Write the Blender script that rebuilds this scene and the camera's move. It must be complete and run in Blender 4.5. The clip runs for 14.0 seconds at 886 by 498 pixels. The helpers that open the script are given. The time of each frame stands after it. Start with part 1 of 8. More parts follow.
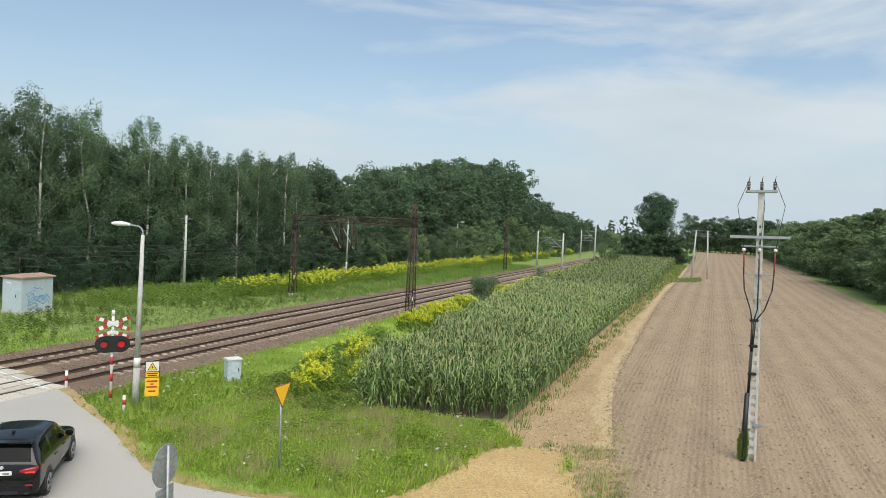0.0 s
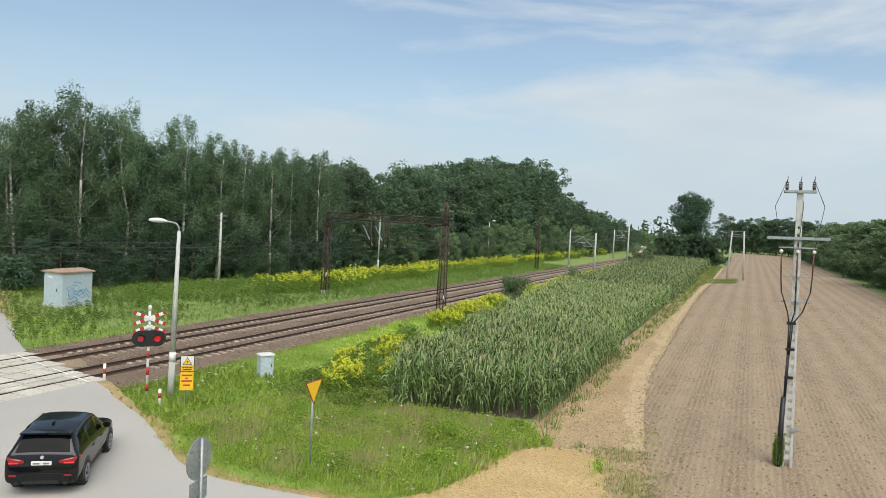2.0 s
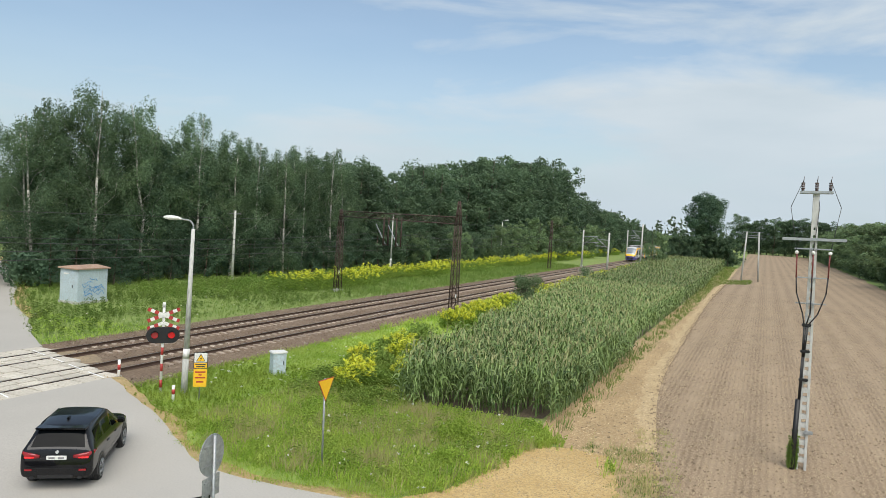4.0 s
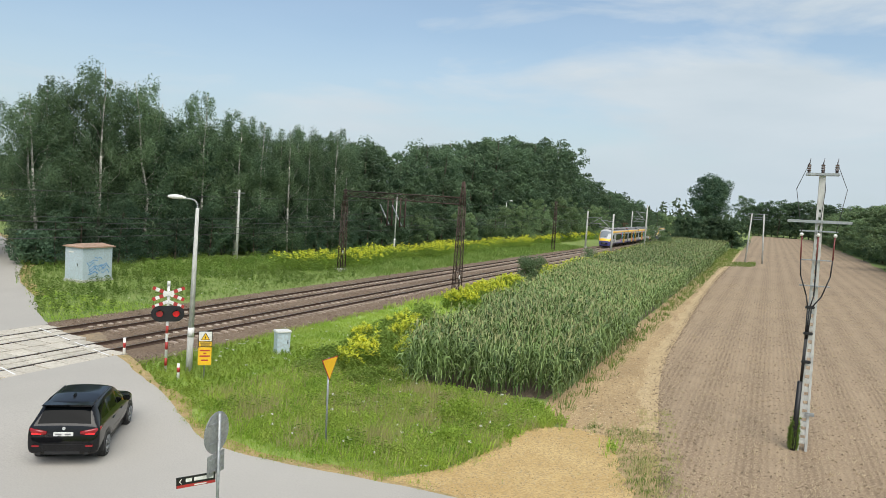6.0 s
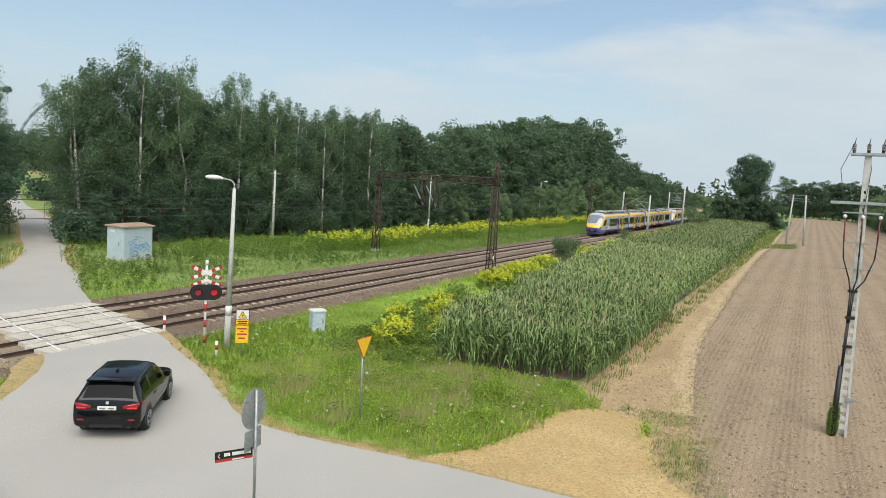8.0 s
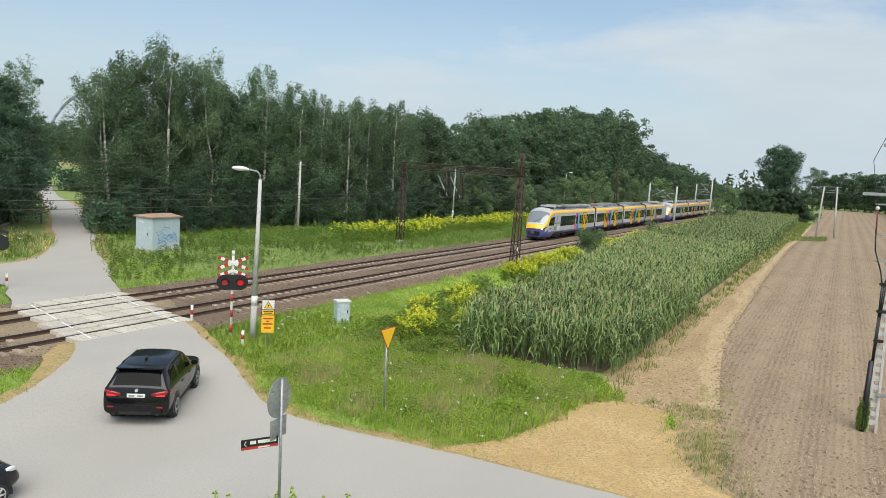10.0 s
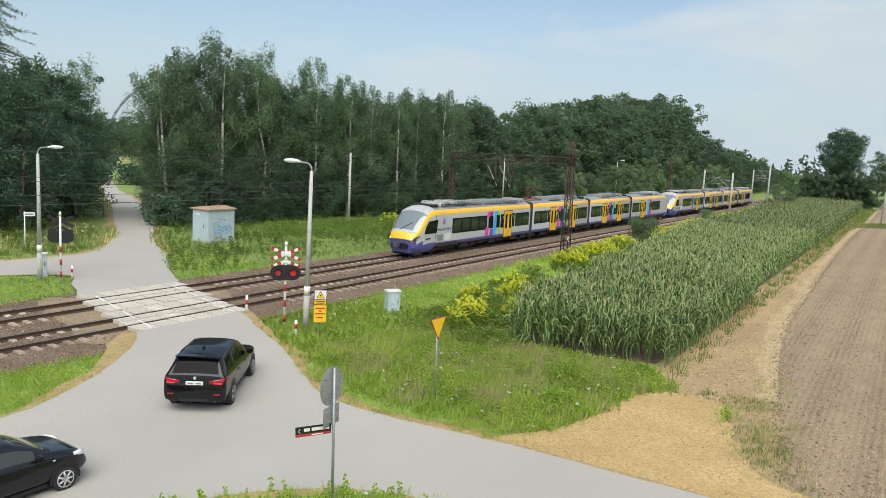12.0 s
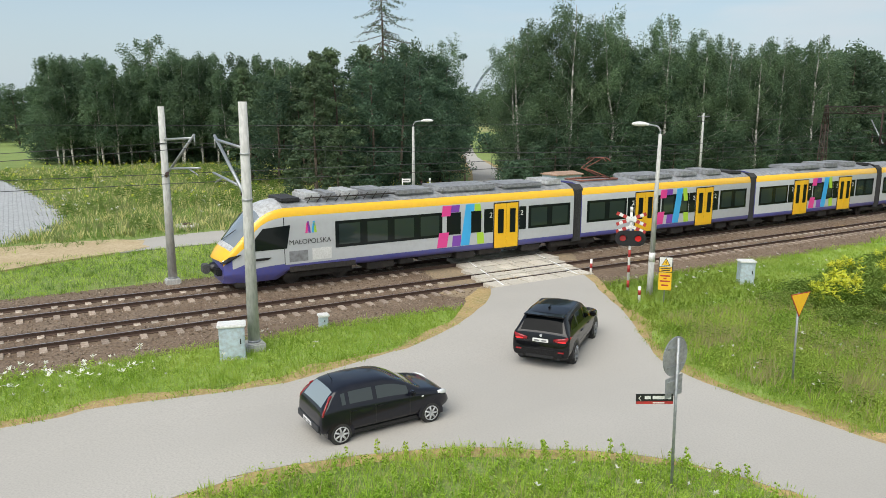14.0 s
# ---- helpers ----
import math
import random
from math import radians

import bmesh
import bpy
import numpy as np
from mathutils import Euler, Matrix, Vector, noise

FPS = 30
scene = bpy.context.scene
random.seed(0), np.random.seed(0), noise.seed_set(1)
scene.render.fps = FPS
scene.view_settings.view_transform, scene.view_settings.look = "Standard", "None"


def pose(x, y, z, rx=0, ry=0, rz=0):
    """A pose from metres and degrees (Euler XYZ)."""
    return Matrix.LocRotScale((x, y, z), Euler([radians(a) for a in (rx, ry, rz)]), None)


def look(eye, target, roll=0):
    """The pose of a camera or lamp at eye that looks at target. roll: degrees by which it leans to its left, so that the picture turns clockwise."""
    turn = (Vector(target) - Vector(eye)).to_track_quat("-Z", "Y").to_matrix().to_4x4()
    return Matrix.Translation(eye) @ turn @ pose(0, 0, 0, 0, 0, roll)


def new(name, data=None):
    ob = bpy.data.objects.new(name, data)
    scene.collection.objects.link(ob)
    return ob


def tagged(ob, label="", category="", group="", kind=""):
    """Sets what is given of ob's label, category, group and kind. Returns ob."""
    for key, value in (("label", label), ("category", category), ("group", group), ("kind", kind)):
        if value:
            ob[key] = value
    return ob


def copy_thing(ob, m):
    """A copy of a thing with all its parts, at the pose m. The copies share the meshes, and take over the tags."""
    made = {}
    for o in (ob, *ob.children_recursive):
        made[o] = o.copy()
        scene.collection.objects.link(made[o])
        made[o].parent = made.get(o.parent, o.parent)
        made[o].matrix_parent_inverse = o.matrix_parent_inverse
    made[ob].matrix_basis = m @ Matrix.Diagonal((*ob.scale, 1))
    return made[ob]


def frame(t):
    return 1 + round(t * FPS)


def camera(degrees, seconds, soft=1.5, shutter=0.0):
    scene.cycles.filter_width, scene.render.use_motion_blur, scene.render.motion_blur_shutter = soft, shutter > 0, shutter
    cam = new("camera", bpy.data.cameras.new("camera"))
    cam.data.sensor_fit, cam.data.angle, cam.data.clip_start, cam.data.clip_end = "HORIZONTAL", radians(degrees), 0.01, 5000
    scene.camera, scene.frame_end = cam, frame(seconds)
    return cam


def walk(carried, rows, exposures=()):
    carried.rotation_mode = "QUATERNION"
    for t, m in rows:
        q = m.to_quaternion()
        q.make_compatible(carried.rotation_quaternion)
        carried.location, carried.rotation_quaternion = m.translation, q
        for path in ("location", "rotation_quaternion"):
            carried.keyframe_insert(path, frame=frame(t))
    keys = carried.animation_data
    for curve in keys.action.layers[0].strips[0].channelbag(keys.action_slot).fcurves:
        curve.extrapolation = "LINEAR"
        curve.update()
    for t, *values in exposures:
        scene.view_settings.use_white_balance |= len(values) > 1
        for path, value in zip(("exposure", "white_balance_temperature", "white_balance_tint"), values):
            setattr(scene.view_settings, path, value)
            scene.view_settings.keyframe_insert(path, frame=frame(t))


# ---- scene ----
# ---------- camera: one standpoint eight metres over the road, turned by hand ----------
cam = camera(62.88, 14.0, soft=0.6)
EYE, TURN = 8.0, 20.5
TURNS = [
    (0.0, 0.1, -1.95, -2.83), (0.5, 0.37, -2.07, -2.66), (1.0, 1.02, -2.22, -2.71), (1.5, 1.84, -2.29, -2.88),
    (2.0, 2.6, -2.19, -3.22), (2.5, 3.16, -2.05, -3.57), (5.0, 3.69, -2.94, -3.37), (5.5, 3.62, -3.43, -3.49),
    (6.0, 3.93, -3.9, -3.81), (6.5, 4.5, -4.35, -4.04), (7.0, 5.24, -4.77, -4.13), (7.5, 5.94, -5.21, -3.99),
    (8.0, 6.62, -5.6, -3.85), (10.5, 8.8, -6.5, -3.96), (11.0, 9.19, -6.54, -4.02), (11.5, 10.39, -6.88, -3.65),
    (12.0, 12.4, -7.45, -3.04), (12.5, 16.35, -8.84, -2.0), (13.0, 22.2, -10.24, -1.22), (13.5, 29.74, -10.8, -0.65),
    (14.0, 39.06, -10.98, -0.17),
]
walk(cam, [(t, pose(0, 0, EYE, 90 + pitch, roll, TURN + yaw)) for t, yaw, pitch, roll in TURNS])

# ---------- sky and sun: bright hazy day under thin cloud ----------
SUN_ELEVATION, SUN_AZIMUTH = 52.0, 150.0
world = bpy.data.worlds.new("world")
scene.world = world
world.use_nodes = True
wn, wl = world.node_tree.nodes, world.node_tree.links
wn.clear()
sky = wn.new("ShaderNodeTexSky")
sky.sky_type, sky.sun_disc = "NISHITA", False
sky.sun_elevation, sky.sun_rotation = radians(SUN_ELEVATION), radians(SUN_AZIMUTH)
sky.air_density, sky.dust_density = 1.0, 1.5
sky_level = wn.new("ShaderNodeVectorMath")
sky_level.operation = "MULTIPLY"
sky_level.inputs[1].default_value = (0.130, 0.142, 0.143)
wl.new(sky.outputs[0], sky_level.inputs[0])
coord = wn.new("ShaderNodeTexCoord")
stretch = wn.new("ShaderNodeMapping")
stretch.inputs["Scale"].default_value = (1.4, 1.4, 5.5)
stretch.inputs["Location"].default_value = (0.9, 0.35, 0.2)
wl.new(coord.outputs["Generated"], stretch.inputs[0])
cloud = wn.new("ShaderNodeTexNoise")
cloud.inputs["Scale"].default_value, cloud.inputs["Detail"].default_value = 1.9, 7.0
cloud.inputs["Roughness"].default_value, cloud.inputs["Distortion"].default_value = 0.55, 0.35
wl.new(stretch.outputs[0], cloud.inputs["Vector"])
cover = wn.new("ShaderNodeMapRange")
cover.inputs["From Min"].default_value, cover.inputs["From Max"].default_value = 0.45, 0.64
cover.inputs["To Min"].default_value, cover.inputs["To Max"].default_value = 0.20, 0.95
lean_of = wn.new("ShaderNodeVectorMath")
lean_of.operation = "DOT_PRODUCT"
lean_of.inputs[1].default_value = (0.20, 0.09, -0.05)
wl.new(coord.outputs["Generated"], lean_of.inputs[0])
thicker = wn.new("ShaderNodeMath")
thicker.operation = "ADD"
wl.new(cloud.outputs[0], thicker.inputs[0])
wl.new(lean_of.outputs["Value"], thicker.inputs[1])
wl.new(thicker.outputs[0], cover.inputs[0])
shade = wn.new("ShaderNodeTexNoise")
shade.inputs["Scale"].default_value, shade.inputs["Detail"].default_value = 3.1, 5.0
wl.new(stretch.outputs[0], shade.inputs["Vector"])
cloud_colour = wn.new("ShaderNodeMix")
cloud_colour.data_type = "RGBA"
cloud_colour.inputs["A"].default_value = (0.50, 0.60, 0.67, 1)
cloud_colour.inputs["B"].default_value = (0.84, 0.88, 0.91, 1)
wl.new(shade.outputs[0], cloud_colour.inputs["Factor"])
both = wn.new("ShaderNodeMix")
both.data_type = "RGBA"
wl.new(cover.outputs[0], both.inputs["Factor"])
wl.new(sky_level.outputs[0], both.inputs["A"])
wl.new(cloud_colour.outputs["Result"], both.inputs["B"])
ground_glow = wn.new("ShaderNodeBackground")
ground_glow.inputs["Strength"].default_value = 1.0
height_of = wn.new("ShaderNodeSeparateXYZ")
wl.new(coord.outputs["Generated"], height_of.inputs[0])
low_haze = wn.new("ShaderNodeMapRange")
low_haze.interpolation_type = "SMOOTHSTEP"
low_haze.inputs["From Min"].default_value, low_haze.inputs["From Max"].default_value = 0.26, -0.02
low_haze.inputs["To Max"].default_value = 0.85
wl.new(height_of.outputs["Z"], low_haze.inputs[0])
hazed = wn.new("ShaderNodeMix")
hazed.data_type = "RGBA"
hazed.inputs["B"].default_value = (0.56, 0.66, 0.73, 1)
wl.new(low_haze.outputs[0], hazed.inputs["Factor"])
wl.new(both.outputs["Result"], hazed.inputs["A"])
wl.new(hazed.outputs["Result"], ground_glow.inputs["Color"])
world_out = wn.new("ShaderNodeOutputWorld")
wl.new(ground_glow.outputs[0], world_out.inputs[0])

sun_data = bpy.data.lights.new("sun", "SUN")
sun_data.energy, sun_data.angle, sun_data.color = 3.6, radians(60), (1.0, 0.95, 0.865)
sun = new("sun", sun_data)
sa, se = radians(SUN_AZIMUTH), radians(SUN_ELEVATION)
sun.matrix_world = look((0, 0, 60), (-math.sin(sa) * math.cos(se), -math.cos(sa) * math.cos(se), 60 - math.sin(se)))

# ---------- materials ----------
def nodes_of(name):
    m = bpy.data.materials.new(name)
    m.use_nodes = True
    return m, m.node_tree.nodes, m.node_tree.links, m.node_tree.nodes["Principled BSDF"]


def mix_colour(n, l, fac, a, b):
    mx = n.new("ShaderNodeMix")
    mx.data_type = "RGBA"
    l.new(fac, mx.inputs["Factor"])
    for key, v in (("A", a), ("B", b)):
        if isinstance(v, tuple):
            mx.inputs[key].default_value = (*v[:3], 1)
        else:
            l.new(v, mx.inputs[key])
    return mx.outputs["Result"]


def noise_of(n, l, vec, scale, detail=4.0, lo=0.35, hi=0.65, rough=0.55):
    t = n.new("ShaderNodeTexNoise")
    t.inputs["Scale"].default_value, t.inputs["Detail"].default_value = scale, detail
    t.inputs["Roughness"].default_value = rough
    l.new(vec, t.inputs["Vector"])
    r = n.new("ShaderNodeMapRange")
    r.inputs["From Min"].default_value, r.inputs["From Max"].default_value = lo, hi
    l.new(t.outputs[0], r.inputs[0])
    return r.outputs[0], t.outputs[0]


def surface(name, a, b, scale=1.0, c=None, fine=20.0, rough=0.8, metal=0.0, bump=0.3, depth=0.01, stretch=(1, 1, 1), coat=0.0, spec=0.5, vary=0.0):
    """Two colours mixed by a broad noise, a third by a fine one, with relief from the fine noise."""
    m, n, l, p = nodes_of(name)
    tc, mp = n.new("ShaderNodeTexCoord"), n.new("ShaderNodeMapping")
    mp.inputs["Scale"].default_value = stretch
    l.new(tc.outputs["Object"], mp.inputs[0])
    f1, _ = noise_of(n, l, mp.outputs[0], scale)
    f2, raw = noise_of(n, l, mp.outputs[0], fine, 6.0, 0.4, 0.7)
    col = mix_colour(n, l, f1, a, b)
    col = mix_colour(n, l, f2, col, c or tuple(0.75 * v for v in a))
    if vary:
        info, hsv = n.new("ShaderNodeObjectInfo"), n.new("ShaderNodeHueSaturation")
        r = n.new("ShaderNodeMapRange")
        r.inputs["To Min"].default_value, r.inputs["To Max"].default_value = 1 - vary, 1 + vary
        l.new(info.outputs["Random"], r.inputs[0])
        l.new(r.outputs[0], hsv.inputs["Value"])
        l.new(col, hsv.inputs["Color"])
        col = hsv.outputs[0]
    l.new(col, p.inputs["Base Color"])
    p.inputs["Roughness"].default_value, p.inputs["Metallic"].default_value = rough, metal
    p.inputs["Coat Weight"].default_value = coat
    p.inputs["Coat Roughness"].default_value = 0.05
    p.inputs["Specular IOR Level"].default_value = spec
    if bump:
        bp = n.new("ShaderNodeBump")
        bp.inputs["Strength"].default_value, bp.inputs["Distance"].default_value = bump, depth
        l.new(raw, bp.inputs["Height"])
        l.new(bp.outputs[0], p.inputs["Normal"])
    return m


def leafy(name, dark, light, tip=None, through_share=0.3, rough=0.6, patch=0.25):
    """Leaf colour that differs from leaf to leaf and from patch to patch, with light shining through."""
    m, n, l, p = nodes_of(name)
    geo, tc = n.new("ShaderNodeNewGeometry"), n.new("ShaderNodeTexCoord")
    col = mix_colour(n, l, geo.outputs["Random Per Island"], dark, light)
    f, _ = noise_of(n, l, tc.outputs["Object"], patch, 3.0, 0.38, 0.68)
    col = mix_colour(n, l, f, col, tip or light)
    info, hsv = n.new("ShaderNodeObjectInfo"), n.new("ShaderNodeHueSaturation")
    r = n.new("ShaderNodeMapRange")
    r.inputs["To Min"].default_value, r.inputs["To Max"].default_value = 0.75, 1.25
    l.new(info.outputs["Random"], r.inputs[0])
    l.new(r.outputs[0], hsv.inputs["Value"])
    l.new(col, hsv.inputs["Color"])
    col = hsv.outputs[0]
    l.new(col, p.inputs["Base Color"])
    p.inputs["Roughness"].default_value, p.inputs["Specular IOR Level"].default_value = rough, 0.3
    tr, add, out = n.new("ShaderNodeBsdfTranslucent"), n.new("ShaderNodeMixShader"), n["Material Output"]
    l.new(col, tr.inputs["Color"])
    add.inputs[0].default_value = through_share
    l.new(p.outputs[0], add.inputs[1])
    l.new(tr.outputs[0], add.inputs[2])
    l.new(add.outputs[0], out.inputs[0])
    return m


def plain(name, colour, rough=0.5, metal=0.0, glow=0.0, coat=0.0, spec=0.5, glow_colour=None):
    m, n, l, p = nodes_of(name)
    p.inputs["Base Color"].default_value = (*colour, 1)
    p.inputs["Roughness"].default_value, p.inputs["Metallic"].default_value = rough, metal
    p.inputs["Coat Weight"].default_value, p.inputs["Coat Roughness"].default_value = coat, 0.04
    p.inputs["Specular IOR Level"].default_value = spec
    if glow:
        p.inputs["Emission Color"].default_value = (*(glow_colour or colour), 1)
        p.inputs["Emission Strength"].default_value = glow
    return m


M_GRASS = surface("grass ground", (0.135, 0.225, 0.040), (0.20, 0.285, 0.062), 0.3, (0.25, 0.275, 0.095), 4.5, 0.9, bump=1.0, depth=0.08)
M_ASPHALT = surface("worn asphalt", (0.392, 0.370, 0.333), (0.455, 0.430, 0.388), 0.16, (0.36, 0.34, 0.306), 30.0, 0.9, bump=0.06, depth=0.003, stretch=(1, 0.55, 1))
M_SAND = surface("sandy gravel", (0.50, 0.345, 0.142), (0.60, 0.44, 0.205), 0.5, (0.38, 0.255, 0.105), 13.0, 0.95, bump=0.9, depth=0.04)
M_VERGE = surface("sandy verge", (0.40, 0.27, 0.115), (0.25, 0.215, 0.085), 1.3, (0.47, 0.35, 0.17), 8.0, 0.95, bump=0.8, depth=0.03)


def drilled_soil():
    """Dry soil with faint drill rows along the field, broad tractor lanes and pale crumbs."""
    m, n, l, p = nodes_of("stubble soil")
    tc = n.new("ShaderNodeTexCoord")
    at = tc.outputs["Object"]
    broad, _ = noise_of(n, l, at, 0.12, 4.0, 0.35, 0.65)
    col = mix_colour(n, l, broad, (0.280, 0.200, 0.124), (0.208, 0.148, 0.092))
    crumb, raw = noise_of(n, l, at, 13.0, 8.0, 0.44, 0.70)
    col = mix_colour(n, l, crumb, col, (0.43, 0.33, 0.218))
    for scale, dark, share in ((1.35, (0.150, 0.105, 0.066), 0.85), (0.17, (0.40, 0.30, 0.195), 0.75)):
        w = n.new("ShaderNodeTexWave")
        w.bands_direction = "X"
        w.inputs["Scale"].default_value, w.inputs["Distortion"].default_value = scale, 1.2
        w.inputs["Detail"].default_value, w.inputs["Detail Scale"].default_value = 3.0, 0.8
        l.new(at, w.inputs["Vector"])
        patch, _ = noise_of(n, l, at, 0.5, 5.0, 0.30, 0.72)
        f, g = n.new("ShaderNodeMath"), n.new("ShaderNodeMath")
        f.operation, g.operation = "MULTIPLY", "MULTIPLY"
        g.inputs[1].default_value = share
        l.new(w.outputs["Fac"], f.inputs[0])
        l.new(patch, f.inputs[1])
        l.new(f.outputs[0], g.inputs[0])
        col = mix_colour(n, l, g.outputs[0], col, dark)
    l.new(col, p.inputs["Base Color"])
    p.inputs["Roughness"].default_value = 0.95
    bp = n.new("ShaderNodeBump")
    bp.inputs["Strength"].default_value, bp.inputs["Distance"].default_value = 0.7, 0.03
    l.new(raw, bp.inputs["Height"])
    l.new(bp.outputs[0], p.inputs["Normal"])
    return m


M_SOIL = drilled_soil()
M_STRAW = surface("dry straw", (0.49, 0.36, 0.195), (0.37, 0.265, 0.14), 0.45, (0.29, 0.20, 0.105), 6.0, 0.95, bump=1.0, depth=0.06, stretch=(1.6, 0.5, 1))
M_BALLAST = surface("ballast", (0.195, 0.134, 0.086), (0.255, 0.188, 0.130), 0.6, (0.095, 0.066, 0.045), 11.0, 0.95, bump=1.0, depth=0.06)
M_STONE = surface("ballast stone", (0.285, 0.205, 0.142), (0.43, 0.36, 0.29), 2.0, (0.18, 0.135, 0.10), 9.0, 0.9, bump=0.3, vary=0.2)
M_RAIL = surface("rail rust", (0.062, 0.036, 0.026), (0.045, 0.028, 0.021), 3.0, (0.10, 0.058, 0.038), 30.0, 0.75)
M_RAILTOP = plain("polished rail", (0.55, 0.52, 0.50), 0.28, 1.0)
M_SLEEPER = surface("concrete sleeper", (0.52, 0.46, 0.39), (0.38, 0.31, 0.25), 1.5, (0.22, 0.16, 0.115), 9.0, 0.9, vary=0.22)
M_SLAB = surface("concrete slab", (0.60, 0.56, 0.48), (0.52, 0.48, 0.41), 0.9, (0.40, 0.36, 0.29), 12.0, 0.9, vary=0.10)
M_CONCRETE = surface("pole concrete", (0.56, 0.56, 0.53), (0.46, 0.46, 0.44), 1.2, (0.36, 0.36, 0.34), 12.0, 0.85, stretch=(1, 1, 0.3))
M_BARK_BIRCH = surface("birch bark", (0.64, 0.62, 0.57), (0.45, 0.43, 0.38), 0.9, (0.08, 0.07, 0.06), 2.6, 0.85, stretch=(1, 1, 2.5))
M_BARK = surface("dark bark", (0.11, 0.085, 0.06), (0.16, 0.13, 0.10), 1.0, (0.05, 0.04, 0.03), 6.0, 0.95, stretch=(3, 3, 0.6))
# Birch and dark leaves: blue is raised in the colour to stand for haze.
M_LEAF_BIRCH = leafy("birch leaves", (0.060, 0.112, 0.066), (0.132, 0.208, 0.112), (0.165, 0.242, 0.118), 0.40)
M_LEAF_DARK = leafy("dark leaves", (0.044, 0.090, 0.060), (0.088, 0.152, 0.092), (0.108, 0.176, 0.098), 0.40)
M_LEAF_SPRUCE = leafy("needles", (0.062, 0.108, 0.060), (0.112, 0.168, 0.086), (0.130, 0.182, 0.092), 0.3)
M_LEAF_FAR = leafy("hazy leaves", (0.060, 0.090, 0.050), (0.090, 0.125, 0.065), (0.10, 0.14, 0.075), 0.2)
M_LEAF_BUSH = leafy("bush leaves", (0.165, 0.275, 0.050), (0.29, 0.415, 0.085), (0.34, 0.44, 0.105), 0.45)
# Maize range is widened: glints and shaded gaps are put into the leaf colours.
M_CORN = leafy("maize leaves with painted contrast", (0.022, 0.060, 0.014), (0.300, 0.385, 0.150), (0.185, 0.270, 0.085), 0.10, 0.26, 0.5)
M_TASSEL = leafy("maize tassels", (0.31, 0.31, 0.13), (0.43, 0.41, 0.20), (0.36, 0.36, 0.16), 0.2)
M_MEADOW = leafy("pale meadow grass", (0.17, 0.22, 0.075), (0.32, 0.33, 0.15), (0.26, 0.28, 0.12), 0.35, 0.7, 0.12)
M_BLADE = leafy("grass blades", (0.225, 0.380, 0.042), (0.415, 0.570, 0.082), (0.47, 0.58, 0.11), 0.48, 0.6, 0.3)
M_BLADE_DRY = leafy("seeding grass", (0.50, 0.47, 0.20), (0.74, 0.66, 0.34), (0.58, 0.55, 0.24), 0.5, 0.7, 0.3)
M_GOLD = leafy("goldenrod flowers", (0.46, 0.52, 0.05), (0.78, 0.72, 0.06), (0.52, 0.58, 0.07), 0.3, 0.6, 1.2)
M_WHITE_FLOWER = leafy("white umbels", (0.62, 0.62, 0.52), (0.75, 0.75, 0.66), (0.7, 0.7, 0.6), 0.2)

# ---------- building helpers ----------
def part(name, bm, material, parent=None, label=""):
    me = bpy.data.meshes.new(name)
    bm.to_mesh(me)
    bm.free()
    mats = material if isinstance(material, (list, tuple)) else [material]
    for m in mats:
        me.materials.append(m)
    ob = new(name, me)
    ob.parent = parent
    return tagged(ob, label)


def tri_mesh(name, verts, tris, mats, index=None, smooth=False):
    """A mesh from arrays of corners and triangles."""
    me = bpy.data.meshes.new(name)
    verts, tris = np.asarray(verts, dtype=np.float32), np.asarray(tris, dtype=np.int32)
    me.vertices.add(len(verts))
    me.vertices.foreach_set("co", verts.ravel())
    me.loops.add(len(tris) * 3)
    me.loops.foreach_set("vertex_index", tris.ravel())
    me.polygons.add(len(tris))
    me.polygons.foreach_set("loop_start", np.arange(0, len(tris) * 3, 3, dtype=np.int32))
    me.polygons.foreach_set("loop_total", np.full(len(tris), 3, dtype=np.int32))
    if index is not None:
        me.polygons.foreach_set("material_index", np.asarray(index, dtype=np.int32))
    if smooth:
        me.polygons.foreach_set("use_smooth", np.ones(len(tris), dtype=bool))
    for m in mats:
        me.materials.append(m)
    me.update(calc_edges=True)
    return me


def scatter(name, shapes, places, mats, rng, category, label, lean=0.15):
    """Many small plants joined into one object; shapes: (verts, tris, index), places: rows of x, y, z, size."""
    places = np.asarray(places, dtype=np.float32)
    pick = rng.integers(0, len(shapes), len(places))
    vs, ts, ix, base = [], [], [], 0
    for k, (v, t, i) in enumerate(shapes):
        pl = places[pick == k]
        if not len(pl):
            continue
        a = rng.uniform(0, 2 * np.pi, len(pl))
        c, s = np.cos(a), np.sin(a)
        lx, ly = rng.normal(0, lean, len(pl)), rng.normal(0, lean, len(pl))
        x = v[None, :, 0] * c[:, None] - v[None, :, 1] * s[:, None] + lx[:, None] * v[None, :, 2]
        y = v[None, :, 0] * s[:, None] + v[None, :, 1] * c[:, None] + ly[:, None] * v[None, :, 2]
        z = np.repeat(v[None, :, 2], len(pl), 0)
        p = np.stack([x, y, z], 2) * pl[:, None, 3:4] + pl[:, None, :3]
        vs.append(p.reshape(-1, 3))
        ts.append((t[None] + (np.arange(len(pl)) * len(v))[:, None, None] + base).reshape(-1, 3))
        ix.append(np.tile(i, len(pl)))
        base += len(pl) * len(v)
    ob = new(name, tri_mesh(name, np.concatenate(vs), np.concatenate(ts), mats, np.concatenate(ix)))
    return tagged(ob, label, category, kind="stuff")


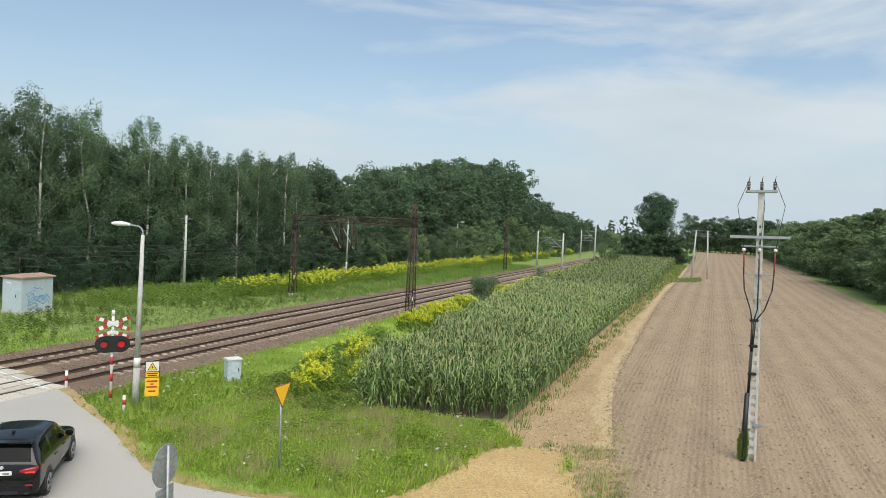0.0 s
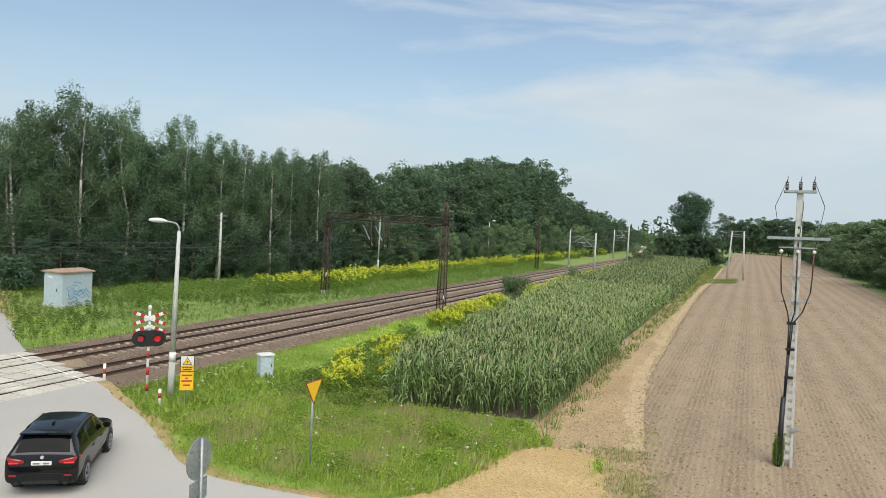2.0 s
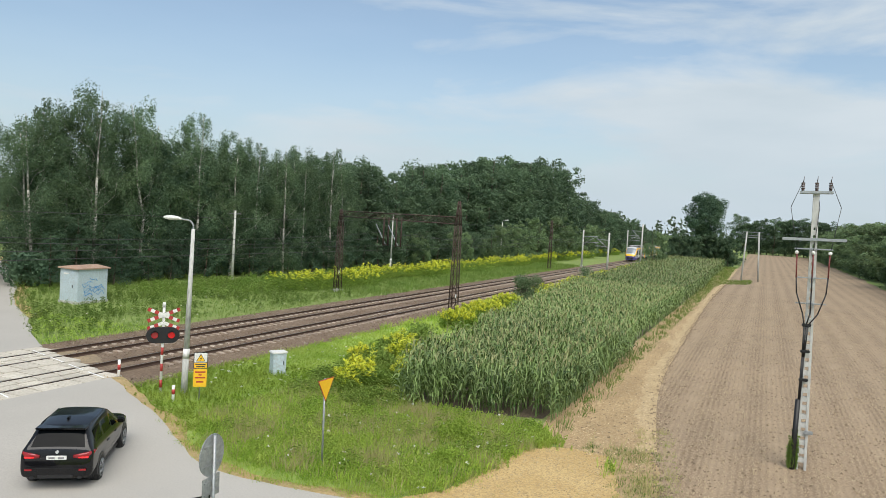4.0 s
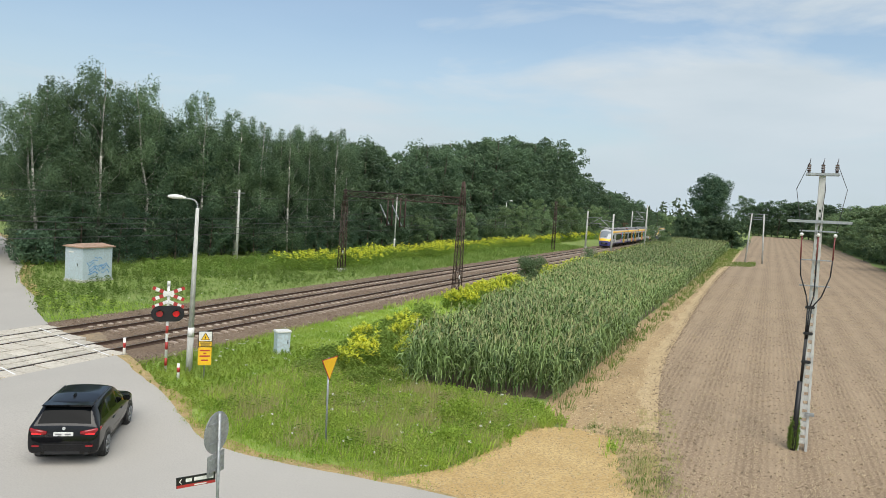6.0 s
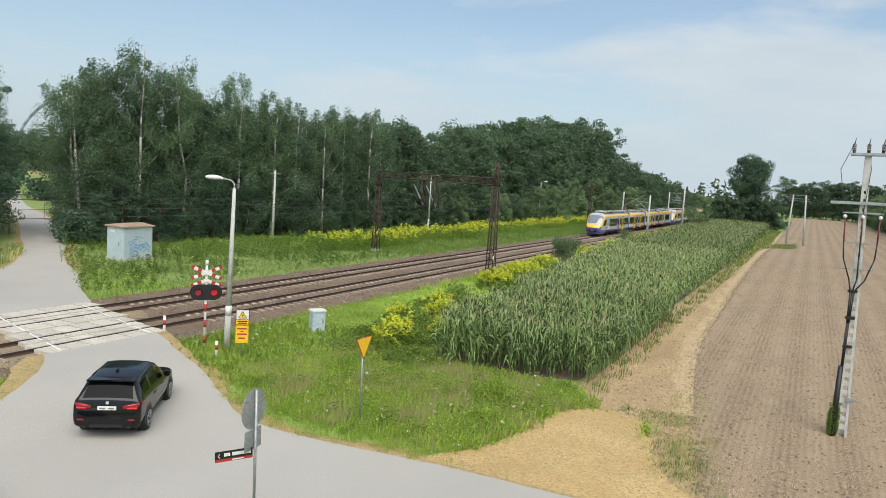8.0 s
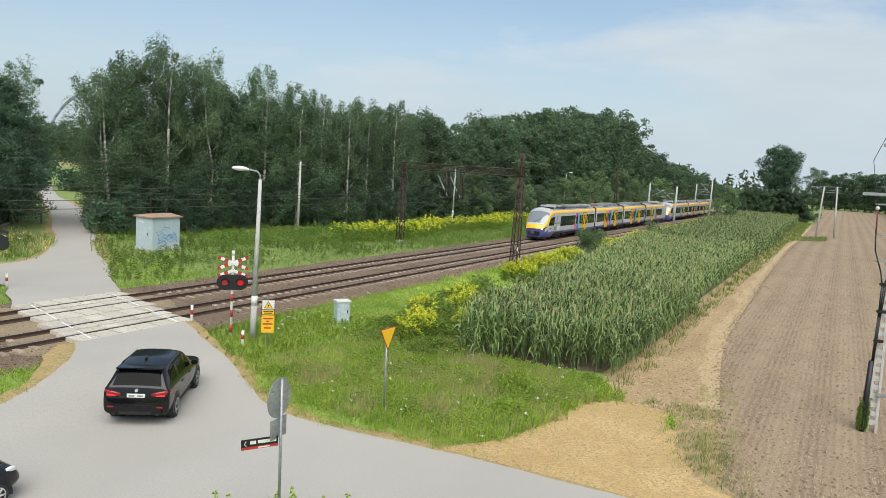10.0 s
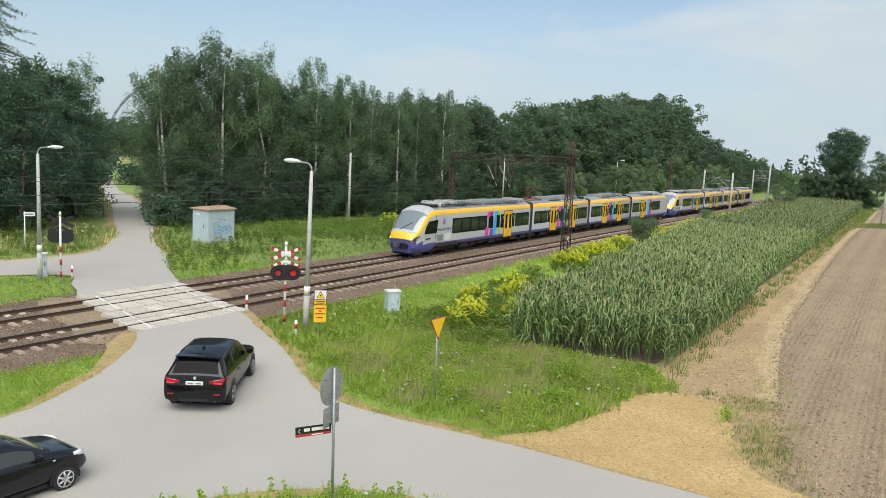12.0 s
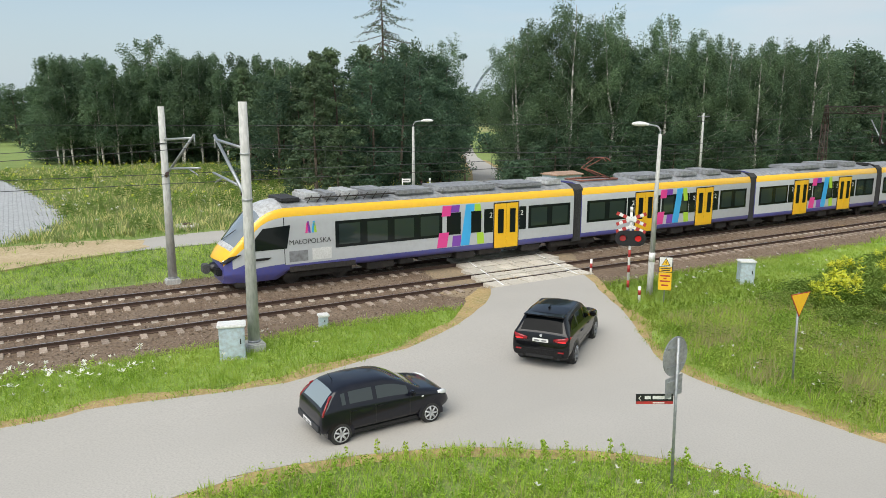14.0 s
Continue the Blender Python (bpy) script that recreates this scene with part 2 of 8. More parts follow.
def join_shapes(*shapes):
    vs, ts, ix, base = [], [], [], 0
    for v, t, i in shapes:
        vs.append(v), ts.append(np.asarray(t) + base), ix.append(np.full(len(t), i) if np.isscalar(i) else i)
        base += len(v)
    return np.concatenate(vs).astype(np.float32), np.concatenate(ts).astype(np.int32), np.concatenate(ix).astype(np.int32)


def strip(points, widths, side):
    """A bent ribbon (a leaf) along points; side: direction of its width."""
    points, side = np.asarray(points, float), np.asarray(side, float)
    v = np.concatenate([np.stack([p - side * w / 2, p + side * w / 2]) for p, w in zip(points, widths)])
    t = []
    for k in range(len(points) - 1):
        t += [(2 * k, 2 * k + 1, 2 * k + 3), (2 * k, 2 * k + 3, 2 * k + 2)]
    return v, np.array(t)


def curve_through(points, step=0.8, rough=0.0, rng=None):
    """A smooth line through points, sampled closely, with an uneven edge."""
    p = [Vector(q) for q in points]
    out = []
    for k in range(len(p) - 1):
        a, b, c, d = p[max(k - 1, 0)], p[k], p[k + 1], p[min(k + 2, len(p) - 1)]
        n = max(1, int((c - b).length / step))
        for j in range(n):
            u = j / n
            q = 0.5 * ((2 * b) + (c - a) * u + (2 * a - 5 * b + 4 * c - d) * u * u + (3 * b - a - 3 * c + d) * u ** 3)
            out.append((q[0] + (rng.normal(0, rough) if rng else 0), q[1] + (rng.normal(0, rough) if rng else 0)))
    out.append(tuple(p[-1][:2]))
    return out


def box(bm, x0, x1, y0, y1, z0, z1, bevel=0.0, mat=0):
    r = bmesh.ops.create_cube(bm, size=1.0)
    bmesh.ops.scale(bm, vec=(x1 - x0, y1 - y0, z1 - z0), verts=r["verts"])
    bmesh.ops.translate(bm, vec=((x0 + x1) / 2, (y0 + y1) / 2, (z0 + z1) / 2), verts=r["verts"])
    faces = {f for v in r["verts"] for f in v.link_faces}
    for f in faces:
        f.material_index = mat
    if bevel:
        bmesh.ops.bevel(bm, geom=list({e for v in r["verts"] for e in v.link_edges}), offset=bevel, segments=2, affect="EDGES", clamp_overlap=True)
    return bm


def tube(bm, a, b, r0, r1=None, sides=10, mat=0):
    """A closed round bar from a to b."""
    a, b = Vector(a), Vector(b)
    r1 = r0 if r1 is None else r1
    d = b - a
    r = bmesh.ops.create_cone(bm, cap_ends=True, segments=sides, radius1=r0, radius2=max(r1, 1e-4), depth=d.length)
    m = Matrix.Translation((a + b) / 2) @ d.to_track_quat("Z", "Y").to_matrix().to_4x4()
    bmesh.ops.transform(bm, matrix=m, verts=r["verts"])
    for f in {f for v in r["verts"] for f in v.link_faces}:
        f.material_index = mat
        f.smooth = len(f.verts) == 4
    return bm


def pipe(bm, pts, r, sides=6, mat=0):
    for a, b in zip(pts[:-1], pts[1:]):
        tube(bm, a, b, r, r, sides, mat)
    return bm


def thing(name, x, y, z=0.0, rz=0.0, label="", category="", group="", lean_x=0.0, lean_y=0.0):
    e = new(name)
    e.matrix_basis = pose(x, y, z, lean_x, lean_y, rz)
    return tagged(e, label, category, group)


def ground_z(x):
    """The land rises a little to the railway."""
    for (x0, z0), (x1, z1) in zip(LAND[:-1], LAND[1:]):
        if x0 <= x <= x1:
            return z0 + (z1 - z0) * (x - x0) / (x1 - x0)
    return 0.0


LAND = [(-46.0, 0.0), (-36.0, 0.05), (-24.0, 0.05), (-19.0, 0.0)]
ROAD_RISE = [(-46.0, 0.0), (-37.0, 0.12), (-34.0, 0.21), (-24.5, 0.21), (-18.0, 0.0)]


def road_z(x):
    for (x0, z0), (x1, z1) in zip(ROAD_RISE[:-1], ROAD_RISE[1:]):
        if x0 <= x <= x1:
            return ground_z(x) + z0 + (z1 - z0) * (x - x0) / (x1 - x0)
    return 0.0


def sheet(name, outline, material, lift, label="", category="", height=ground_z, thick=0.0):
    """A flat piece of the ground with the given outline, following the land."""
    bm = bmesh.new()
    vs = [bm.verts.new((x, y, 0)) for x, y in outline]
    bm.faces.new(vs)
    bmesh.ops.triangulate(bm, faces=bm.faces[:])
    for x in sorted({p[0] for p in LAND + ROAD_RISE}):
        bmesh.ops.bisect_plane(bm, geom=bm.verts[:] + bm.edges[:] + bm.faces[:], plane_co=(x, 0, 0), plane_no=(1, 0, 0))
    bmesh.ops.recalc_face_normals(bm, faces=bm.faces[:])
    if sum(f.normal.z * f.calc_area() for f in bm.faces) < 0:
        bmesh.ops.reverse_faces(bm, faces=bm.faces[:])
    for v in bm.verts:
        v.co.z = height(v.co.x) + lift
    if thick:
        edge = [e for e in bm.edges if e.is_boundary]
        r = bmesh.ops.extrude_edge_only(bm, edges=edge)
        for v in r["geom"]:
            if isinstance(v, bmesh.types.BMVert):
                v.co.z -= thick
    ob = part(name, bm, material)
    return tagged(ob, label, category, kind="structure")

# ---------- ground, road, field ----------
rng = np.random.default_rng(7)
bm = bmesh.new()
xs = [-3500, -1200, -500, -200, -100, -60] + sorted({p[0] for p in LAND}) + [-10, 0, 10, 30, 60, 120, 300, 900, 3500]
ys = [-3500, -900, -200, -60, -20, 0, 20, 40, 60, 100, 160, 260, 420, 900, 1800, 4500]
grid = [[bm.verts.new((x, y, ground_z(x))) for y in ys] for x in xs]
for i in range(len(xs) - 1):
    for j in range(len(ys) - 1):
        bm.faces.new((grid[i][j], grid[i + 1][j], grid[i + 1][j + 1], grid[i][j + 1]))
tagged(part("ground", bm, M_GRASS), "green grassland that reaches to the horizon", "ground", kind="structure")

M_LAWN = surface("lush verge ground", (0.235, 0.360, 0.062), (0.300, 0.420, 0.085), 0.35, (0.33, 0.385, 0.125), 5.0, 0.9, bump=1.0, depth=0.06)
LAWNS = [
    [(-23.9, 22.6), (-20.4, 20.7), (-17.6, 19.0), (-15.6, 17.8), (-13.6, 17.4), (-9.8, 17.9), (-8.2, 21.0), (-8.0, 24.4), (-14.6, 25.4), (-16.4, 45.0), (-20.6, 85.0), (-24.0, 85.0), (-24.0, 24.0)],
    [(-23.9, -40.0), (-20.4, -40.0), (-20.6, 1.6), (-20.2, 6.2), (-21.2, 11.3), (-23.9, 15.6)],
]
for k, outline in enumerate(LAWNS):
    sheet("lawn_%d" % (k + 1), curve_through(outline + outline[:1], 0.9, 0.08, rng)[:-1], M_LAWN, 0.009, "lush bright green grass verge", "grass")

NORTH_EDGE = [(-19.5, -45), (-20.0, -15), (-20.2, -1), (-20.3, 1.6), (-19.8, 4.5), (-19.7, 6.2), (-20.2, 8.9), (-20.8, 11.3), (-22.2, 14.0), (-24.0, 16.3), (-25.45, 17.4)]
EAST_EDGE = [(-25.45, 22.8), (-23.2, 21.6), (-20.4, 20.3), (-17.6, 18.6), (-15.6, 17.4), (-13.6, 17.05), (-11.0, 17.3), (-8.6, 17.6), (-5.5, 17.75), (-2.8, 17.9), (6, 18.2), (45, 18.6)]
SOUTH_EDGE = [(45, 14.2), (2, 14.0), (-7.4, 13.7), (-8.6, 13.4), (-10.0, 12.9), (-11.5, 11.7), (-12.7, 10.1), (-13.8, 8.4), (-14.5, 6.3), (-14.9, 4.8), (-15.0, 3.3), (-14.8, 2.1), (-14.6, -15), (-14.2, -45)]
edge_n = curve_through(NORTH_EDGE, 0.6, 0.03, rng)
edge_e = curve_through(EAST_EDGE, 0.6, 0.03, rng)
edge_s = curve_through(SOUTH_EDGE, 0.6, 0.03, rng)
sheet("road", edge_n + edge_e + edge_s, M_ASPHALT, 0.035, "light grey worn asphalt road at a junction", "road", road_z, 0.05)


def band(name, edge, width, lift, label, material=M_VERGE):
    """A band of sandy verge along a road edge, on its outer side."""
    bm = bmesh.new()
    rows = []
    for k, (x, y) in enumerate(edge):
        a, b = Vector(edge[max(k - 1, 0)]), Vector(edge[min(k + 1, len(edge) - 1)])
        d = (b - a).normalized()
        w = width * (0.85 + 0.8 * noise.noise((x * 0.35, y * 0.35, 3.0))) + rng.normal(0, 0.07)
        pts = [(x + d.y * 0.12, y - d.x * 0.12), (x - d.y * w * 0.5, y + d.x * w * 0.5), (x - d.y * w, y + d.x * w)]
        rows.append([bm.verts.new((px, py, road_z(px) + lift - 0.006 * j)) for j, (px, py) in enumerate(pts)])
    for p, q in zip(rows[:-1], rows[1:]):
        for j in (0, 1):
            bm.faces.new((p[j], q[j], q[j + 1], p[j + 1]))
    tagged(part(name, bm, material), label, "verge", kind="structure")


band("verge_1", edge_n, 0.62, 0.024, "sandy yellow road verge with thin grass")
band("verge_2", edge_e, 0.62, 0.026, "sandy yellow road verge with gravel")
band("verge_3", edge_s, 0.45, 0.022, "narrow sandy verge along the road")
APRON = [(-9.4, 17.7), (-8.5, 18.9), (-7.7, 21.2), (-7.5, 24.1), (-6.6, 25.6), (-5.0, 25.7), (-4.2, 25.0), (-3.7, 22.9), (-3.0, 20.9), (-1.4, 19.6), (3.0, 19.0), (6.0, 18.4)]
sheet("bare_soil", curve_through([(-0.4, 18.6), (-2.0, 19.3), (-4.4, 21.4), (-5.3, 24.4), (-4.6, 26.2), (-2.6, 26.0), (-2.1, 23.0), (-0.9, 20.6), (0.6, 19.6), (-0.4, 18.6)], 0.4, 0.06, rng), M_STRAW, 0.006, "brown bare soil with dry weeds beside the gravel", "soil")
sheet("gravel_apron", curve_through(APRON, 0.4, 0.09, rng), M_SAND, 0.026, "yellow sandy gravel field entrance beside the road", "gravel")
FIELD_EDGE = [(-1.0, 19.2), (-1.9, 20.3), (-2.6, 23.8), (-3.7, 30.7), (-4.7, 40.4), (-5.2, 56.6), (-5.9, 93.2), (-5.9, 147.6), (-6.5, 240), (-8, 405)]
edge_f = curve_through(FIELD_EDGE, 1.2, 0.10, rng)
FIELD_FAR = [(19.0, 405), (20.5, 303), (21.0, 213), (20.2, 154), (19.5, 90), (19, 19.2)]
sheet("ploughed_field", edge_f + curve_through(FIELD_FAR, 6, 0.25, rng), M_SOIL, 0.012, "harvested light brown stubble field with furrows", "field")
STRAW = [(-3.2, 24.2), (-5.2, 25.3), (-6.9, 26.0), (-7.7, 28.2), (-7.7, 35.4), (-8.0, 48.6), (-8.2, 76.5), (-8.6, 118), (-9.2, 200)]
sheet("straw_strip", curve_through(STRAW, 1.0, 0.12, rng) + [(x, y) for x, y in edge_f[::-1] if 24.6 < y < 200], M_STRAW, 0.02, "dry straw-coloured mown strip beside the maize", "field")
FAR_LEFT = [(-33.3, 19.6), (-36.5, 21.2), (-39.2, 22.6), (-41.0, 20.8), (-43.0, 16.2), (-43.6, 12.1), (-43.0, 2.8), (-42.0, -6), (-41.0, -40), (-46.0, -40), (-46.0, -1.2), (-47.8, 7.6), (-48.2, 13.4), (-47.6, 18.0), (-46.6, 24.0), (-47.5, 29.3), (-56.0, 36.4), (-64.5, 41.6), (-78, 50.2), (-96, 60.5), (-150, 92)]
FAR_RIGHT = [(-150, 95.5), (-107, 69.6), (-96, 63.6), (-80.0, 55.4), (-62.0, 44.4), (-51.0, 36.4), (-42.6, 31.4), (-37.0, 27.6), (-33.3, 25.4)]
sheet("side_road", curve_through(FAR_LEFT, 1.2, 0.05, rng) + curve_through(FAR_RIGHT, 1.2, 0.05, rng), M_ASPHALT, 0.03, "pale grey country road curving between woods", "road", road_z, 0.04)
band("verge_4", curve_through(FAR_LEFT[12:], 0.7, 0.05, rng), 0.7, 0.02, "thin sandy grass verge along the country road")
band("verge_5", curve_through(FAR_RIGHT[2:-2], 0.7, 0.05, rng), 0.8, 0.02, "sandy trodden verge along the country road")
M_DIRT = surface("pale dirt", (0.46, 0.36, 0.21), (0.53, 0.43, 0.27), 0.5, (0.37, 0.28, 0.16), 7.0, 0.95, bump=0.6, depth=0.03)
sheet("dirt_shoulder", curve_through([(-46.6, 6.6), (-47.9, 5.0), (-48.3, 2.0), (-48.2, -3), (-47.0, -30), (-40.6, -30), (-40.6, -5), (-41.3, -0.4), (-42.6, 2.6), (-44.2, 6.2), (-45.2, 6.0)], 0.8, 0.12, rng), M_DIRT, 0.05, "sandy dirt shoulder of the country road", "verge", road_z, 0.2)

M_STRAW_PALE = surface("pale straw", (0.55, 0.42, 0.24), (0.46, 0.345, 0.19), 0.8, (0.36, 0.265, 0.15), 9.0, 0.95, bump=0.8, depth=0.05)
band("straw_ridge", [p for p in curve_through(FIELD_EDGE, 0.45) if 27 < p[1] < 190], 0.75, 0.032, "pale ridge of dry straw along the field edge", M_STRAW_PALE)
PAVED = [(-50.0, -1.2), (-52.6, 0.6), (-56, 1.9), (-60, 2.4), (-70, 1.4), (-88, -1.6), (-96, -14), (-50, -14)]

# ---------- railway ----------
NEAR_X, FAR_X, RAIL_TOP, GAUGE = -27.3, -31.4, 0.30, 1.50


def ballast_bed():
    bm = bmesh.new()
    prof = [(-35.0, 0.04), (-33.9, 0.10), (-33.0, 0.12), (-25.7, 0.12), (-24.8, 0.10), (-23.7, 0.04)]
    ys = [-140 + 2.5 * k for k in range(260)]
    rows = []
    for y in ys:
        rows.append([bm.verts.new((x + 0.25 * noise.noise((x, y * 0.3, 0)) * (k in (0, 5)), y, z + 0.02 * noise.noise((x * 1.3, y * 0.7, 2.0)) * (k not in (0, 5)))) for k, (x, z) in enumerate(prof)])
    for a, b in zip(rows[:-1], rows[1:]):
        for k in range(len(prof) - 1):
            bm.faces.new((a[k], a[k + 1], b[k + 1], b[k]))
    return tagged(part("ballast_bed", bm, M_BALLAST), "brown-grey stone ballast bed of a double track", "ballast", kind="structure")


ballast_bed()
M_DUST = surface("dusty sand", (0.36, 0.27, 0.16), (0.26, 0.20, 0.13), 0.9, (0.19, 0.15, 0.10), 9.0, 0.95, bump=0.8, depth=0.03)
sheet("sand_patch", curve_through([(-25.0, 17.0), (-28.5, 18.3), (-33.4, 19.5), (-34.2, 18.2), (-31.5, 17.0), (-28.5, 16.4), (-26.0, 15.4), (-24.6, 16.2)], 0.4, 0.10, rng), M_DUST, 0.078, "sandy ground beside the crossing slabs", "sand")
sheet("sand_patch", curve_through([(-25.6, 22.8), (-28.3, 23.7), (-33.2, 25.3), (-32.4, 26.2), (-30.3, 26.2), (-28.6, 25.2), (-26.0, 23.8)], 0.4, 0.10, rng), M_DUST, 0.078, "sandy ground beside the crossing slabs", "sand")


def rail_mesh(bm, x, y0, y1):
    prof = [(-0.075, -0.17), (0.075, -0.17), (0.075, -0.15), (0.014, -0.12), (0.014, -0.045), (0.036, -0.035), (0.036, -0.003), (0.03, 0.0), (-0.03, 0.0), (-0.036, -0.003), (-0.036, -0.035), (-0.012, -0.045), (-0.012, -0.12), (-0.07, -0.15)]
    ends = [[bm.verts.new((x + px, y, RAIL_TOP + pz)) for px, pz in prof] for y in (y0, y1)]
    for k in range(len(prof)):
        j = (k + 1) % len(prof)
        f = bm.faces.new((ends[0][k], ends[0][j], ends[1][j], ends[1][k]))
        f.material_index = 1 if k == 7 else 0
    bm.faces.new(ends[0][::-1]), bm.faces.new(ends[1])


def sleeper_bm(bm, x, y):
    for sx in (-1, 1):
        pts = [(0.0, 0.10), (0.45, 0.10), (0.55, 0.165), (1.0, 0.165), (1.30, 0.145)]
        for (a, za), (b, zb) in zip(pts[:-1], pts[1:]):
            v = [bm.verts.new((x + sx * px, y + dy, pz)) for px, dy, pz in ((a, -0.11, za), (b, -0.11, zb), (b, 0.11, zb), (a, 0.11, za))]
            bm.faces.new(v if sx > 0 else v[::-1])
            for dy in (-1, 1):
                w = [bm.verts.new((x + sx * px, y + dy * q, pz)) for px, q, pz in ((a, 0.11, za), (b, 0.11, zb), (b, 0.14, 0.05), (a, 0.14, 0.05))]
                bm.faces.new(w if sx * dy < 0 else w[::-1])
        e = [bm.verts.new((x + sx * px, y + dy, pz)) for px, dy, pz in ((1.30, -0.11, 0.145), (1.33, -0.14, 0.05), (1.33, 0.14, 0.05), (1.30, 0.11, 0.145))]
        bm.faces.new(e if sx > 0 else e[::-1])


def track(name, x):
    t = thing(name, x, 0, 0, label="rusty railway track on concrete sleepers", category="railway track", group="double track")
    t["kind"] = "structure"
    for sx in (-1, 1):
        bm = bmesh.new()
        rail_mesh(bm, sx * GAUGE / 2, -140, 500)
        part("rail", bm, [M_RAIL, M_RAILTOP], t, "brown rusty rail with a polished head")
    bm = bmesh.new()
    sleeper_bm(bm, 0, 0)
    me = bpy.data.meshes.new("sleeper")
    bm.to_mesh(me)
    bm.free()
    me.materials.append(M_SLEEPER)
    far = bmesh.new()
    for k in range(-90, 560):
        y = 0.62 * k + 0.2
        if -6 < y < 86:
            if not (16.6 < y < 26.4):
                s = new("sleeper", me)
                s.parent = t
                s.location = (0, y + random.uniform(-0.03, 0.03), random.uniform(-0.01, 0.01))
                s.rotation_euler = (0, 0, random.uniform(-0.012, 0.012))
        else:
            sleeper_bm(far, 0, y)
    tagged(part("far_sleepers", far, M_SLEEPER, t), kind="stuff")
    return t


track("railway_track", NEAR_X)
track("railway_track", FAR_X)


def crossing():
    c = thing("level_crossing", 0, 0, 0, label="level crossing of pale concrete slabs between the rails", category="level crossing")
    c["kind"] = "structure"
    strips = [(-25.45, NEAR_X + 0.82), (NEAR_X + 0.66, NEAR_X + 0.04), (NEAR_X - 0.01, NEAR_X - 0.66), (NEAR_X - 0.82, -29.30), (-29.35, FAR_X + 0.82), (FAR_X + 0.66, FAR_X + 0.04), (FAR_X - 0.01, FAR_X - 0.66), (FAR_X - 0.82, -33.35)]
    for k, (x1, x0) in enumerate(strips):
        mid = (x0 + x1) / 2
        y0 = 17.35 + (-25.45 - mid) * 0.27
        n = 6
        length = 5.75
        for j in range(n):
            bm = bmesh.new()
            ya = y0 + j * length / n + 0.03 + (0.15 if k in (0, 4, 7) else 0)
            box(bm, x0 + 0.015, x1 - 0.015, ya, ya + length / n - 0.06, 0.08, RAIL_TOP - 0.012 + random.uniform(-0.012, 0.006), 0.012)
            part("slab", bm, M_SLAB, c)
    # white guide lines
    for ya in (17.9, 21.9):
        bm = bmesh.new()
        for k in range(16):
            if k % 4 == 3:
                continue
            xa = -25.6 - k * 0.47
            y = ya + 0.27 * (k * 0.47) + (0.25 if ya < 20 else 0.55)
            v = [bm.verts.new(q) for q in ((xa, y, RAIL_TOP + 0.004), (xa, y + 0.08, RAIL_TOP + 0.004), (xa - 0.45, y + 0.20, RAIL_TOP + 0.004), (xa - 0.45, y + 0.12, RAIL_TOP + 0.004))]
            bm.faces.new(v)
        part("painted_line", bm, plain("white paint", (0.8, 0.8, 0.78), 0.7), c, "worn white painted line")
    return c


crossing()

# ---------- trees ----------
def leaf_cloud(rng, centres, radii, count, size, droop=0.0, flat=1.0):
    """Leaf quads in clumps round the given centres."""
    k = rng.integers(0, len(centres), count)
    d = rng.normal(0, 1, (count, 3))
    d /= np.linalg.norm(d, axis=1)[:, None]
    r = radii[k] * rng.uniform(0.25, 1.0, count) ** 0.6
    p = centres[k] + d * r[:, None] * np.array([1, 1, flat])
    p[:, 2] -= droop * rng.uniform(0, 1, count) ** 2
    a = rng.normal(0, 1, (count, 3))
    a[:, 2] -= droop * 0.8
    a /= np.linalg.norm(a, axis=1)[:, None]
    b = np.cross(a, d + rng.normal(0, 0.4, (count, 3)))
    b /= np.linalg.norm(b, axis=1)[:, None] + 1e-6
    s = size * rng.uniform(0.6, 1.3, count)[:, None]
    v = np.stack([p - a * s, p + b * s * 0.42 - a * s * 0.1, p + a * s, p - b * s * 0.42 - a * s * 0.1], 1).reshape(-1, 3)
    o = (np.arange(count) * 4)[:, None]
    t = np.concatenate([o + np.array([0, 1, 2]), o + np.array([0, 2, 3])])
    return v, t


def limb(bm, a, b, r0, r1, bend, rng, sides=6):
    a, b = Vector(a), Vector(b)
    pts = [a.lerp(b, u) + Vector(rng.normal(0, bend, 3)) * (0 < u < 1) for u in (0, 0.33, 0.66, 1)]
    for k in range(3):
        tube(bm, pts[k], pts[k + 1], r0 + (r1 - r0) * k / 3, r0 + (r1 - r0) * (k + 1) / 3, sides)


CROWN_LOW = {"birch": 0.10, "broad": 0.07, "spruce": 0.06, "oak": 0.34, "bare": 0.40, "stem": 0.26, "round": 0.03}
CROWN_CLUMPS = {"birch": 88, "broad": 80, "spruce": 110, "oak": 64, "bare": 120, "stem": 60, "round": 90}


def crown_reach(kind, w, width, rng):
    """How far the crown reaches from the stem at the share w of its height."""
    if kind == "spruce":
        return width * (1 - w) ** 0.85 + 0.15
    if kind == "bare":
        return width * (1 - w) ** 0.62 * rng.uniform(0.55, 1.0) + 0.15
    if kind == "birch":
        return width * (0.80 + 0.45 * np.sin(np.pi * w)) * (1 - 0.55 * w ** 3)
    if kind == "stem":
        return width * (0.60 + 0.60 * np.sin(np.pi * min(1.0, w + 0.10))) * (1 - 0.45 * w ** 2)
    if kind == "oak":
        return width * np.sin(np.pi * (0.13 + 0.80 * w)) ** 0.6
    if kind == "round":
        return width * np.sqrt(max(0.02, 1 - (w - 0.35) ** 2 / 0.44))
    return width * (0.95 + 0.30 * np.sin(np.pi * w)) * (1 - 0.60 * w ** 3)


